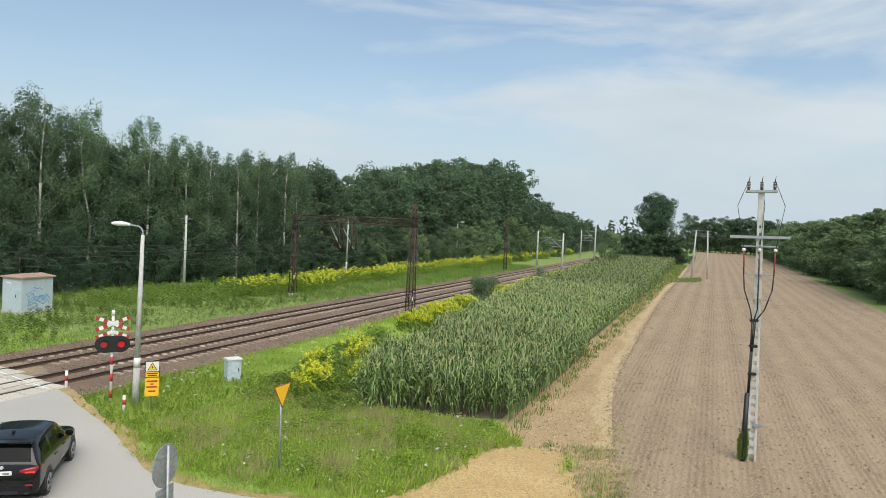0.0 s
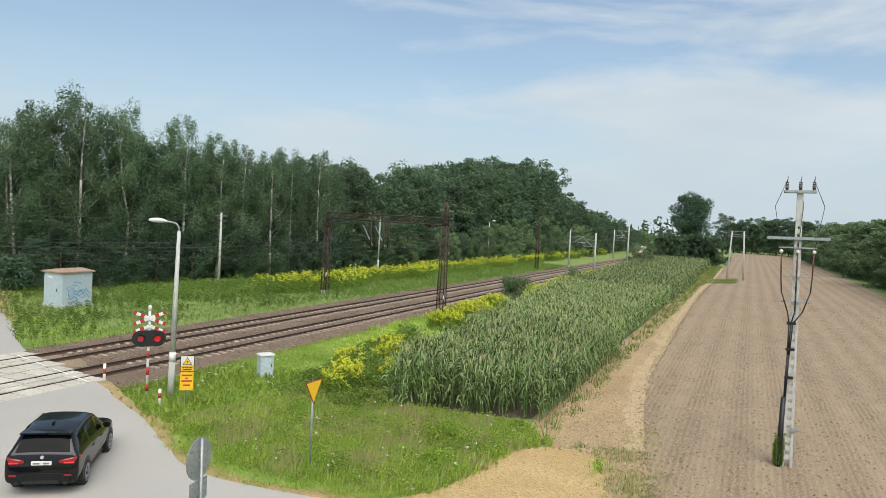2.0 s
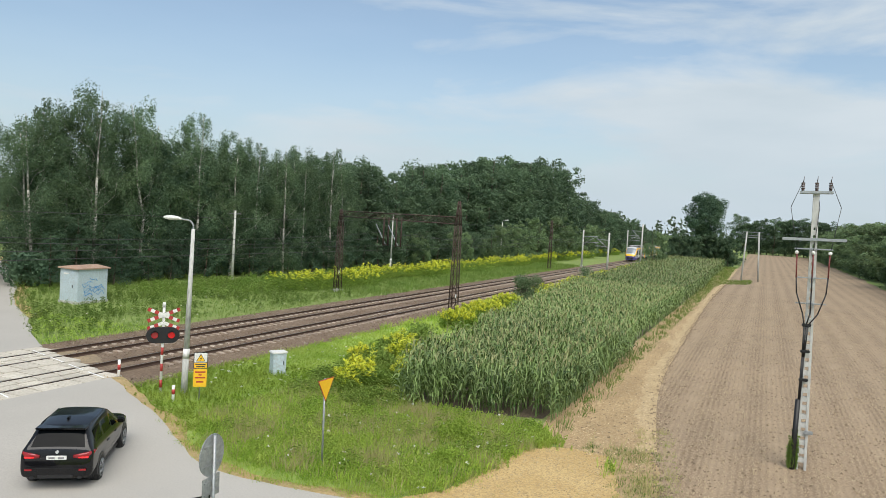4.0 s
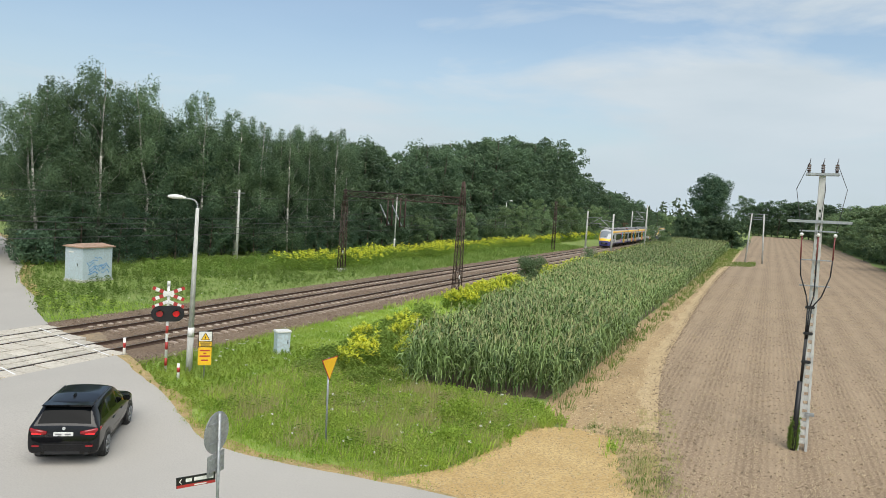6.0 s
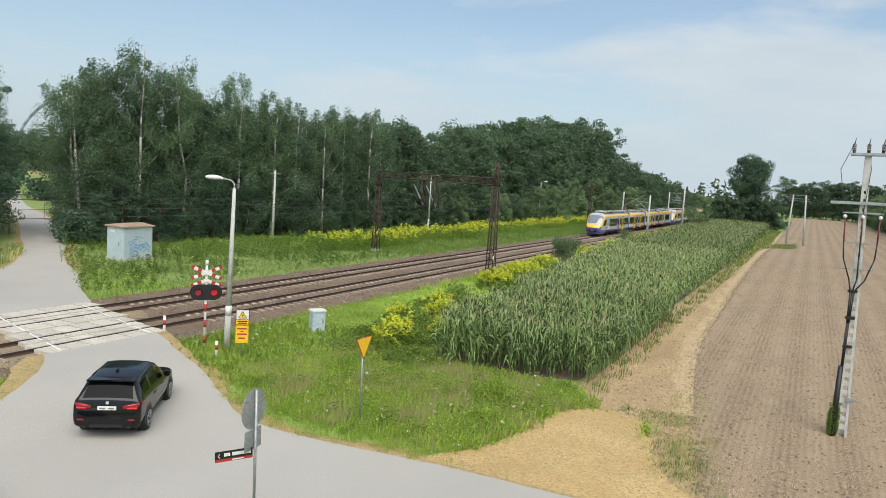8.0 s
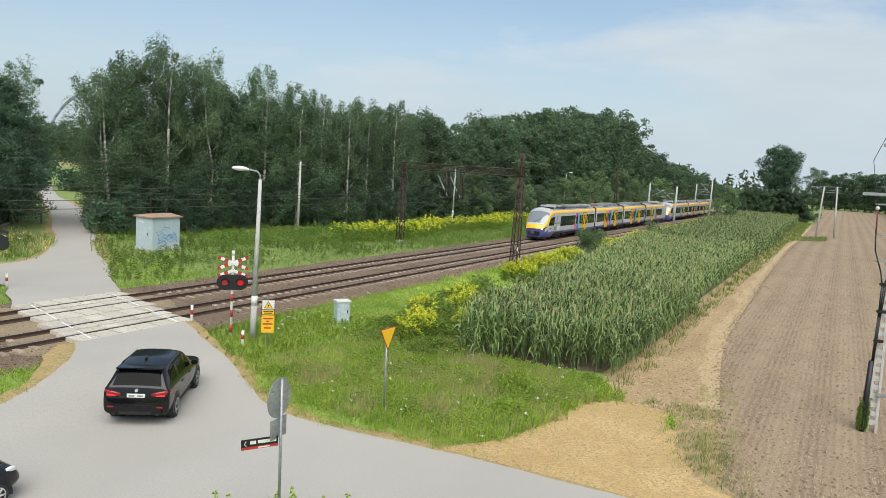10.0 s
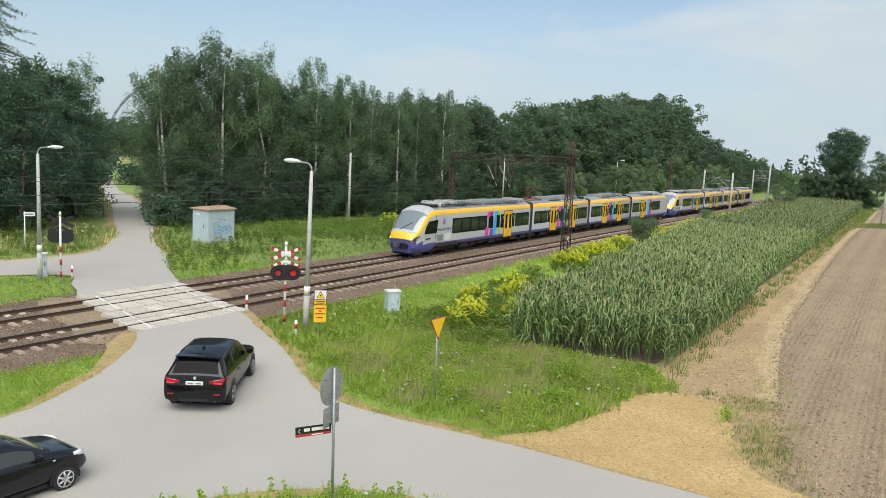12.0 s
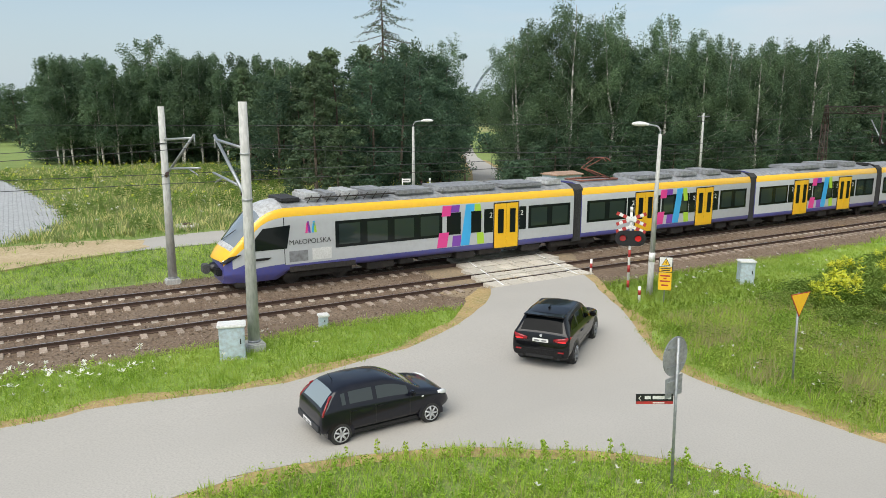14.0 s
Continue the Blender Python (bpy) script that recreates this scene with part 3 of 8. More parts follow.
def make_tree(name, label, height, width, kind, seed, leaves, leaf_size, bark, leaf):
    """A tree at the origin: tapered trunk with limbs, and a crown of leaf clumps with gaps."""
    rng = np.random.default_rng(seed)
    t = thing(name, 0, 0, 0, label=label, category="tree", group="woodland trees")
    bm = bmesh.new()
    top = Vector((rng.normal(0, 0.03) * height, rng.normal(0, 0.03) * height, height * 0.95))
    hanging, tiered = kind in ("birch", "stem"), kind in ("spruce", "bare")
    r = (0.0085 if hanging else 0.0105) * height
    limb(bm, (0, 0, -0.1), top * 0.55, r, r * 0.6, 0.006 * height, rng, 8)
    limb(bm, top * 0.55, top, r * 0.6, 0.02, 0.006 * height, rng, 6)
    low, n = CROWN_LOW[kind], CROWN_CLUMPS[kind]
    # boughs stand out on some bearings only, so that the outline is uneven
    lobes = rng.uniform(0.50, 1.20, (5, 7))
    leaders = [Vector((rng.normal(0, 0.30) * width, rng.normal(0, 0.30) * width, 0)) for _ in range(4)]
    cs, rs = [], []
    for k in range(n):
        w = (k + rng.uniform(0, 1)) / n
        u = low + (1 - low) * w
        a = rng.uniform(0, 2 * np.pi)
        reach = crown_reach(kind, w, width, rng) * (1.0 if tiered else lobes[min(4, int(w * 5)), int(a / (2 * np.pi) * 7) % 7] * rng.uniform(0.8, 1.1))
        q = reach * rng.uniform(0.15, 1.0) ** 0.5
        c = top * u + Vector((np.cos(a) * q, np.sin(a) * q, 0))
        c.z = height * u
        if not tiered:
            c += leaders[k % 4] * w
            c.z -= 0.10 * height * w * (k % 4) / 3
        if kind == "bare":
            root = top * min(1.0, u * 1.05 + 0.04)
            for share in (0.3, 0.45, 0.6, 0.75, 0.9):
                cs.append(root.lerp(c, share)[:])
                rs.append(0.24)
        cs.append(c[:])
        size = (0.30 + (0.044 if hanging else 0.064) * height) * rng.uniform(0.5, 1.25)
        rs.append(size * (0.17 if kind == "bare" else 0.5 if kind == "spruce" else 1.5 if kind == "oak" else 1 - 0.35 * w ** 1.5))
        if kind == "bare":
            limb(bm, root, c, r * 0.30 * (1.1 - w), 0.010, 0.008 * height, rng, 4)
        elif k % (3 if leaves > 3000 else 12) == 0:
            limb(bm, top * max(0.08, u - (0.16 if hanging else 0.10)), c, r * (0.34 if kind == "oak" else 0.22) * (1.1 - w), 0.010, 0.012 * height, rng, 4)
    part("trunk", bm, bark, t)
    v, tr = leaf_cloud(rng, np.array(cs), np.array(rs), leaves, leaf_size, 1.0 if hanging else (0.25 if tiered else 0.15), 1.15 if hanging else (0.5 if tiered else 0.9))
    v[:, 2] = np.maximum(v[:, 2], 0.02)
    crown = new("crown", tri_mesh("crown", v, tr, [leaf]))
    crown.parent = t
    return t


# Woodland and field-edge leaves: distance haze is mixed into the lighter, bluer colours.
M_LEAF_MID = leafy("woodland leaves", (0.055, 0.102, 0.062), (0.108, 0.172, 0.095), (0.128, 0.195, 0.100), 0.40)
M_LEAF_PALE = leafy("leaves lightened for haze", (0.105, 0.170, 0.085), (0.185, 0.275, 0.130), (0.21, 0.29, 0.135), 0.42)
BIRCH = "tall birch with white bark and drooping green leaves"
BROAD = "dense dark green broad-leaved woodland tree"
makers = {
    "birch": [make_tree("birch_tree", BIRCH, 17.5, 2.9, "birch", sd, 15000, 0.105, M_BARK_BIRCH, M_LEAF_BIRCH) for sd in (1, 2, 3, 4)],
    "broad": [make_tree("broadleaf_tree", BROAD, 15.0, 3.4, "broad", sd, 8500, 0.15, M_BARK, M_LEAF_DARK) for sd in (4, 5, 6)],
    "spruce": [make_tree("spruce_tree", "dark green spruce tree with tiered branches", 14.0, 2.9, "spruce", sd, 8000, 0.15, M_BARK, M_LEAF_SPRUCE) for sd in (7, 8)],
    "far": [make_tree("broadleaf_tree", BROAD, 15.0, 3.4, "broad", sd, 6000, 0.20, M_BARK, M_LEAF_MID) for sd in (41, 42, 43)],
    "pale": [make_tree("broadleaf_tree", "green broad-leaved tree at the field edge, lightened for haze", 15.0, 3.6, "broad", sd, 9000, 0.25, M_BARK, M_LEAF_PALE) for sd in (51, 52)],
    "round": [make_tree("willow_tree", "rounded grey-green willow at the foot of the wood", 10.0, 3.6, "round", sd, 14000, 0.14, M_BARK, M_LEAF_PALE) for sd in (61, 62)],
    "hedge": [make_tree("hawthorn_tree", "dense dark green hedgerow tree behind the maize", 10.0, 4.2, "round", sd, 12000, 0.19, M_BARK, M_LEAF_MID) for sd in (71, 72)],
    "stem": [make_tree("birch_tree", "slender birch with a bare white stem and high crown", 16.0, 2.4, "stem", sd, 8500, 0.15, M_BARK_BIRCH, M_LEAF_MID) for sd in (9, 10, 11)],
}
used = set()


def plant(kind, x, y, height, turn, wide=1.0, z=None):
    """Sets a tree of that kind; the first of each kind is the made one itself."""
    src = makers[kind][(int(abs(x * 7.3) + abs(y * 3.1))) % len(makers[kind])]
    own = {"birch": 17.5, "broad": 15.0, "spruce": 14.0, "stem": 16.0, "far": 15.0, "pale": 15.0, "round": 10.0, "hedge": 10.0}[kind]
    s = height / own
    bearing = math.degrees(math.atan2(-x, y))
    if x < -50 and (54.4 < bearing < 59.3 or bearing > WOOD_END):
        return None
    m = pose(x, y, ground_z(x) if z is None else z, 0, 0, turn) @ Matrix.Diagonal((s * wide, s * wide, s, 1))
    if src.name not in used:
        used.add(src.name)
        src.matrix_basis = m
        return src
    made = copy_thing(src, m)
    made.matrix_basis = m
    return made


WOOD_END = 88.2


def beyond_meadow(x, y, height, turn):
    m = pose(x, y, 0, 0, 0, turn) @ Matrix.Diagonal((height / 15 * 1.6, height / 15 * 1.6, height / 15, 1))
    made = copy_thing(makers["far"][int(abs(y)) % 3], m)
    made.matrix_basis = m


tr = random.Random(5)
# the birch edge of the wood along the railway: x, y, height
EDGE = [(-59.5, 44.0, 16.0), (-61.5, 46.5, 17.3), (-59.5, 47.0, 12.8), (-58, 49.0, 19.0), (-60, 52.2, 17.6), (-57.5, 55.0, 18.6), (-60, 58.5, 16.0), (-58, 62.5, 18.6), (-56, 66, 17.0), (-56, 70, 16.2), (-55, 74.7, 16.4), (-56, 80, 16.4), (-55, 85, 17.2), (-56, 91, 16.0)]
for x, y, h in EDGE:
    plant("birch", x, y, h, tr.uniform(0, 360), tr.uniform(1.0, 1.25))
    plant("birch", x - 3.0, y + 1.9, h - tr.uniform(0.6, 2.2), tr.uniform(0, 360), 1.3)
for k in range(26):
    y = 38 + k * 2.5
    x = -63 - tr.uniform(0, 5) + (y - 40) * 0.07
    plant("broad", x, y + tr.uniform(-1, 1), tr.uniform(11.5, 14.5), tr.uniform(0, 360), tr.uniform(0.9, 1.2))
for k in range(22):
    y = 36 + k * 3.2
    plant("stem" if k % 2 else "birch", -69 - tr.uniform(0, 6), y, tr.uniform(13.5, 17), tr.uniform(0, 360), 1.2)
for k in range(20):
    y = 44 + k * 2.6
    plant("broad", -56.5 + (y - 44) * 0.06 + tr.uniform(-1.5, 1), y, tr.uniform(3.5, 6.5), tr.uniform(0, 360), 1.5)
for k in range(15):
    plant("broad", -60.5 + tr.uniform(-1.5, 1.5), 58 + k * 2.6, tr.uniform(12.5, 15.5), tr.uniform(0, 360), 1.1)
# the wood further along the line
for k in range(30):
    y = 93 + k * 4.3
    hh = float(np.interp(y, [93, 135, 150, 190, 212, 225], [16.5, 17.5, 22.0, 25.0, 27.5, 22.0]))
    plant("far", -56 - tr.uniform(0, 4), y + tr.uniform(-1, 1), hh + tr.uniform(-3.2, 1.5), tr.uniform(0, 360), tr.uniform(1.1, 1.35))
    plant("far", -64 - tr.uniform(0, 6), y + tr.uniform(-2, 2), hh + tr.uniform(-2.5, 2), tr.uniform(0, 360), 1.35)
    plant("far", -51 - tr.uniform(0, 2), y + tr.uniform(-2, 2), tr.uniform(5, 9), tr.uniform(0, 360), 1.6)
for k in range(20):
    y = 224 + k * 8
    hh = float(np.interp(y, [224, 260, 310, 380], [23, 19, 15, 13]))
    plant("far", -58 - tr.uniform(0, 6), y, hh + tr.uniform(-1.5, 1.5), tr.uniform(0, 360), 1.5)
    plant("far", -47 - tr.uniform(0, 3), y + 4, 0.62 * hh + tr.uniform(-1, 1), tr.uniform(0, 360), 1.6)
# rounded willows at the foot of the wood
for x, y, h, w in [(-49, 118, 6.5, 1.1), (-48, 131, 7.5, 1.2), (-47.5, 146, 8.2, 1.3), (-47, 158, 9.6, 1.2), (-46.5, 168, 10.4, 1.25), (-46, 181, 8.5, 1.2), (-45, 196, 9.0, 1.3), (-44.5, 214, 8.0, 1.3), (-50.5, 104, 5.5, 1.1)]:
    plant("round", x, y, h, tr.uniform(0, 360), w)
# the group of spruces and broad trees beyond the crossing
for x, y, h, kd in [(-72, 27, 13.0, "spruce"), (-70, 31.5, 14.2, "spruce"), (-73, 34, 12.5, "broad"), (-71.5, 38.5, 14.0, "broad"), (-74, 42.5, 13.0, "broad"), (-76, 46.5, 11.5, "broad"), (-77, 30, 14, "spruce"), (-80, 36, 15, "broad"), (-82, 44, 14, "broad"), (-76, 25, 12, "spruce"), (-79, 27, 13.5, "stem"), (-70, 28.5, 8.0, "spruce"), (-69.5, 34.5, 8.5, "broad"), (-70.5, 41.0, 8.0, "broad"), (-73.5, 46.0, 7.0, "broad"), (-68.5, 37.5, 6.0, "broad"), (-72.5, 29, 12.5, "broad"), (-73.0, 36.5, 13.5, "broad"), (-72.0, 40.5, 13.0, "broad"), (-77.5, 38.5, 14.0, "broad"), (-69.5, 31.0, 9.5, "spruce"), (-71.0, 25.5, 10.0, "spruce"), (-73.5, 23.5, 11.5, "broad"), (-76.0, 21.5, 12.0, "spruce"), (-57.5, 21.5, 11.5, "spruce"), (-58.5, 24.5, 12.8, "spruce"), (-58.8, 27.5, 12.0, "broad"), (-59.8, 30.4, 12.6, "broad"), (-63.0, 34.6, 11.5, "broad"), (-56.3, 23.0, 6.5, "spruce"), (-62.5, 24.0, 12.5, "spruce"), (-63.0, 29.0, 13.0, "broad")]:
    plant(kd, x, y, h, tr.uniform(0, 360), 1.2)
# the birch wood behind the meadow
for k in range(24):
    u = k / 23
    x, y = -116 + 18 * u, -2 + 38 * u
    plant("stem", x + tr.uniform(-1.5, 1.5), y + tr.uniform(-1, 1), tr.uniform(12.5, 15.8), tr.uniform(0, 360), 1.15)
    plant("stem", x - 7 + tr.uniform(-2, 2), y + tr.uniform(-2, 3), tr.uniform(13.0, 16.4), tr.uniform(0, 360), 1.3)
    plant("far", x - 4 + tr.uniform(-1, 1), y + 1, tr.uniform(6, 9), tr.uniform(0, 360), 1.7)
    plant("far", x - 11, y + 2, tr.uniform(9, 12), tr.uniform(0, 360), 1.7)
    if k % 2:
        plant("far", x - 13, y + 3, tr.uniform(11, 14), tr.uniform(0, 360), 1.5)
plant("birch", -112, 18, 18.5, 30, 1.5)
# the wood beyond the field
for k in range(46):
    y = 100 + k * 6.8
    plant("pale", 24 + tr.uniform(0, 4) - (y - 100) * 0.008, y, tr.uniform(9, 14), tr.uniform(0, 360), 1.6)
    plant("pale", 32 + tr.uniform(0, 5), y + 3, tr.uniform(13, 17), tr.uniform(0, 360), 1.6)
for k in range(16):
    plant("far", -14 + k * 2.9, 408 + tr.uniform(0, 8), tr.uniform(15, 22), tr.uniform(0, 360), 1.6)
# hedge and willow by the line
plant("round", -23.2, 167.5, 8.2, 20, 1.2)
for k in range(13):
    plant("hedge", -24.2 + k * 1.25, 211 + tr.uniform(-2, 3), tr.uniform(7.2, 9.0), tr.uniform(0, 360), 1.1)
# hazy wood past the end of the birch wood
for k in range(16):
    x, y = -175 - tr.uniform(0, 40), -30 + k * 2.6
    beyond_meadow(x, y, tr.uniform(10, 15), tr.uniform(0, 360))
# dark copse where the country road leads
for k in range(14):
    a, d = radians(53.6 + k * 0.5), 330 + tr.uniform(-12, 12)
    beyond_meadow(-math.sin(a) * d, math.cos(a) * d, tr.uniform(13, 19), tr.uniform(0, 360))
oak = make_tree("oak_tree", "single large oak with a dense rounded crown", 24.0, 8.0, "oak", 36, 26000, 0.34, M_BARK, M_LEAF_DARK)
oak.matrix_basis = pose(-21.6, 300, 0, 0, 0, 40)
larch = make_tree("larch_tree", "tall sparse larch with thin bare branches", 23.5, 6.6, "bare", 33, 5200, 0.11, M_BARK, M_LEAF_SPRUCE)
larch.matrix_basis = pose(-75.5, 36.6, 0, 0, 0, 10)
for kind_list in makers.values():
    for src in kind_list:
        if src.name not in used:
            for o in (*src.children, src):
                bpy.data.objects.remove(o)

# ---------- maize ----------
def maize_shape(rng, leaves, wide, tassel=True):
    out = []
    lean = rng.normal(0, 0.04, 2)
    up = lambda h: np.array([lean[0] * h, lean[1] * h, h])
    for a in (0.0, np.pi / 2):
        s = np.array([np.cos(a), np.sin(a), 0])
        v, t = strip([up(0), up(1.1), up(2.0)], [0.035, 0.03, 0.015], s)
        out.append((v, t, 0))
    a0 = rng.uniform(0, np.pi)
    z = np.array([0, 0, 1.0])
    for k in range(leaves):
        h = 0.30 + 1.68 * (k + 0.5) / leaves
        a = a0 + np.pi * k + rng.normal(0, 0.6)
        d, s = np.array([np.cos(a), np.sin(a), 0]), np.array([-np.sin(a), np.cos(a), 0])
        ln = rng.uniform(0.36, 0.57) * (1.05 - 0.5 * abs(k / leaves - 0.45))
        rise, fall = rng.uniform(0.16, 0.28), rng.uniform(0.02, 0.34)
        pts = [up(h), up(h) + d * ln * 0.30 + z * rise * 0.85, up(h) + d * ln * 0.65 + z * rise * 0.95, up(h) + d * ln + z * (rise * 0.5 - fall)]
        v, t = strip(pts, [0.045 * wide, 0.085 * wide, 0.065 * wide, 0.006], s + z * rng.normal(0, 0.35))
        out.append((v, t, 0))
    if tassel:
        for k in range(4):
            a = rng.uniform(0, 2 * np.pi)
            d = np.array([np.cos(a), np.sin(a), 0])
            v, t = strip([up(1.98), up(2.16) + d * 0.06, up(2.28) + d * 0.15], [0.012, 0.015, 0.006], np.array([-d[1], d[0], 0.2]))
            out.append((v, t, 1))
    return join_shapes(*out)


rng = np.random.default_rng(11)


def maize_left(y):
    return np.interp(y, [26.5, 32, 45, 59, 85, 163, 205], [-14.0, -14.6, -16.2, -17.9, -20.6, -23.4, -23.6])


def maize_right(y):
    return np.interp(y, [26.5, 50, 80, 120, 205], [-7.1, -7.5, -7.7, -8.1, -9.3])


def maize_places(y0, y1, row, step, size):
    out = []
    for x in np.arange(-24.2, -6.5, row):
        for y in np.arange(y0, y1, step):
            yy = y + rng.normal(0, step * 0.25)
            front = 26.6 + 0.30 * (x + 14) + 0.4 * math.sin(x * 2.1)
            if yy < front or not (maize_left(yy) < x < maize_right(yy)):
                continue
            out.append((x + rng.normal(0, 0.035), yy, 0, size * rng.uniform(0.88, 1.1) * (1 + 0.05 * math.sin(yy * 0.7 + x))))
    return out


# Shade between the maize stalks is put into this dark earth colour.
M_SHADED_EARTH = surface("earth darkened for shade", (0.105, 0.078, 0.050), (0.075, 0.056, 0.037), 0.8, (0.15, 0.115, 0.075), 9.0, 0.95, bump=0.8, depth=0.04)
MAIZE_OUTLINE = [(-14.2, 27.0), (-11.0, 28.0), (-7.9, 29.0), (-8.1, 50), (-8.3, 80), (-8.7, 120), (-9.9, 205), (-23.2, 205), (-22.9, 163), (-20.1, 85), (-17.4, 59), (-15.7, 45), (-14.3, 32)]
sheet("maize_ground", MAIZE_OUTLINE, M_SHADED_EARTH, 0.024, "earth under the maize, coloured dark for the shade", "soil")
near_maize = [maize_shape(rng, 15, 0.80) for _ in range(14)]
mid_maize = [maize_shape(rng, 9, 1.15) for _ in range(10)]
far_maize = [maize_shape(rng, 6, 1.7) for _ in range(8)]
LABEL_MAIZE = "tall green maize plants with pale tassels in rows"
scatter("maize", near_maize, maize_places(26, 46, 0.76, 0.20, 1.03), [M_CORN, M_TASSEL], rng, "maize", LABEL_MAIZE, 0.05)
scatter("maize", mid_maize, maize_places(46, 85, 0.76, 0.27, 1.0), [M_CORN, M_TASSEL], rng, "maize", LABEL_MAIZE, 0.05)
scatter("maize", far_maize, maize_places(85, 205, 0.80, 0.55, 1.0), [M_CORN, M_TASSEL], rng, "maize", LABEL_MAIZE, 0.05)

# ---------- train ----------
M_TGREY = surface("silver-grey train paint", (0.52, 0.54, 0.55), (0.49, 0.51, 0.52), 0.4, (0.48, 0.49, 0.50), 6.0, 0.35, bump=0.0, coat=0.4)
M_TYELLOW = surface("yellow train paint", (0.90, 0.52, 0.02), (0.87, 0.495, 0.02), 0.5, (0.84, 0.475, 0.022), 5.0, 0.35, bump=0.0, coat=0.4)
M_TBLUE = surface("blue train paint", (0.085, 0.095, 0.34), (0.07, 0.075, 0.29), 0.6, (0.10, 0.09, 0.26), 5.0, 0.4, bump=0.0, coat=0.3)
M_TROOF = surface("dusty roof grey", (0.33, 0.34, 0.35), (0.23, 0.24, 0.25), 0.6, (0.16, 0.16, 0.16), 5.0, 0.6, bump=0.1)
M_TLIGHT = surface("light roof boxes", (0.55, 0.56, 0.56), (0.45, 0.46, 0.46), 0.6, (0.30, 0.29, 0.28), 6.0, 0.5, bump=0.1)
M_UNDER = surface("underframe dirt", (0.030, 0.027, 0.025), (0.055, 0.045, 0.038), 1.0, (0.02, 0.018, 0.016), 8.0, 0.85)
M_BELLOWS = surface("bellows rubber", (0.03, 0.03, 0.032), (0.05, 0.05, 0.05), 1.0, (0.02, 0.02, 0.02), 9.0, 0.8, stretch=(1, 8, 1))
M_TGLASS = plain("dark train glass", (0.010, 0.014, 0.014), 0.10, 0.0, spec=0.3)
M_TPANE = plain("window pane", (0.028, 0.042, 0.038), 0.05, 0.0, spec=0.7)
# The windscreen's bright reflection is put into its pale base colour.
M_SCREEN = plain("windscreen glass with painted sheen", (0.20, 0.225, 0.24), 0.06, 0.0, coat=1.0, spec=0.8)
M_BLACK = plain("black plastic", (0.012, 0.012, 0.013), 0.5)
M_WHITE = surface("white paint coat", (0.78, 0.78, 0.76), (0.70, 0.70, 0.68), 2.0, (0.60, 0.59, 0.56), 14.0, 0.5, bump=0.05)
M_PINK, M_CYAN = plain("pink film", (0.80, 0.06, 0.30), 0.4, coat=0.3), plain("cyan film", (0.05, 0.42, 0.80), 0.4, coat=0.3)
M_LIME, M_PURPLE = plain("lime film", (0.42, 0.66, 0.05), 0.4, coat=0.3), plain("purple film", (0.22, 0.06, 0.42), 0.4, coat=0.3)
M_RUSTRED = surface("red-brown frame", (0.30, 0.10, 0.06), (0.22, 0.08, 0.05), 2.0, (0.12, 0.06, 0.05), 12.0, 0.7)

NOSE_START, NOSE_END = 0.5, 3.3


def nose_y(y):
    """Distances along the cab, which is shorter than the even spacing of its ribs."""
    return NOSE_START + y * (NOSE_END - NOSE_START) / NOSE_END if y < NOSE_END else y


PROFILE = [(1.20, 0.66), (1.38, 0.76), (1.41, 0.88), (1.42, 1.00), (1.42, 1.05), (1.42, 1.55), (1.42, 2.75), (1.41, 3.10), (1.37, 3.30), (1.27, 3.47), (0.85, 3.66), (0.45, 3.73), (0.0, 3.75)]
BANDS = [5, 1, 1, 0, 0, 0, 0, 2, 2, 3, 3, 3]


def nose_shape(y):
    top = float(np.interp(y, [0, 0.2, 0.5, 0.9, 1.4, 2.0, 2.6, 3.2], [1.36, 1.64, 1.90, 2.28, 2.80, 3.32, 3.62, 3.75]))
    wid = float(np.interp(y, [0, 0.25, 0.6, 1.1, 1.7, 2.5, 3.3], [0.70, 0.80, 0.88, 0.94, 0.975, 0.995, 1.0]))
    return top, wid


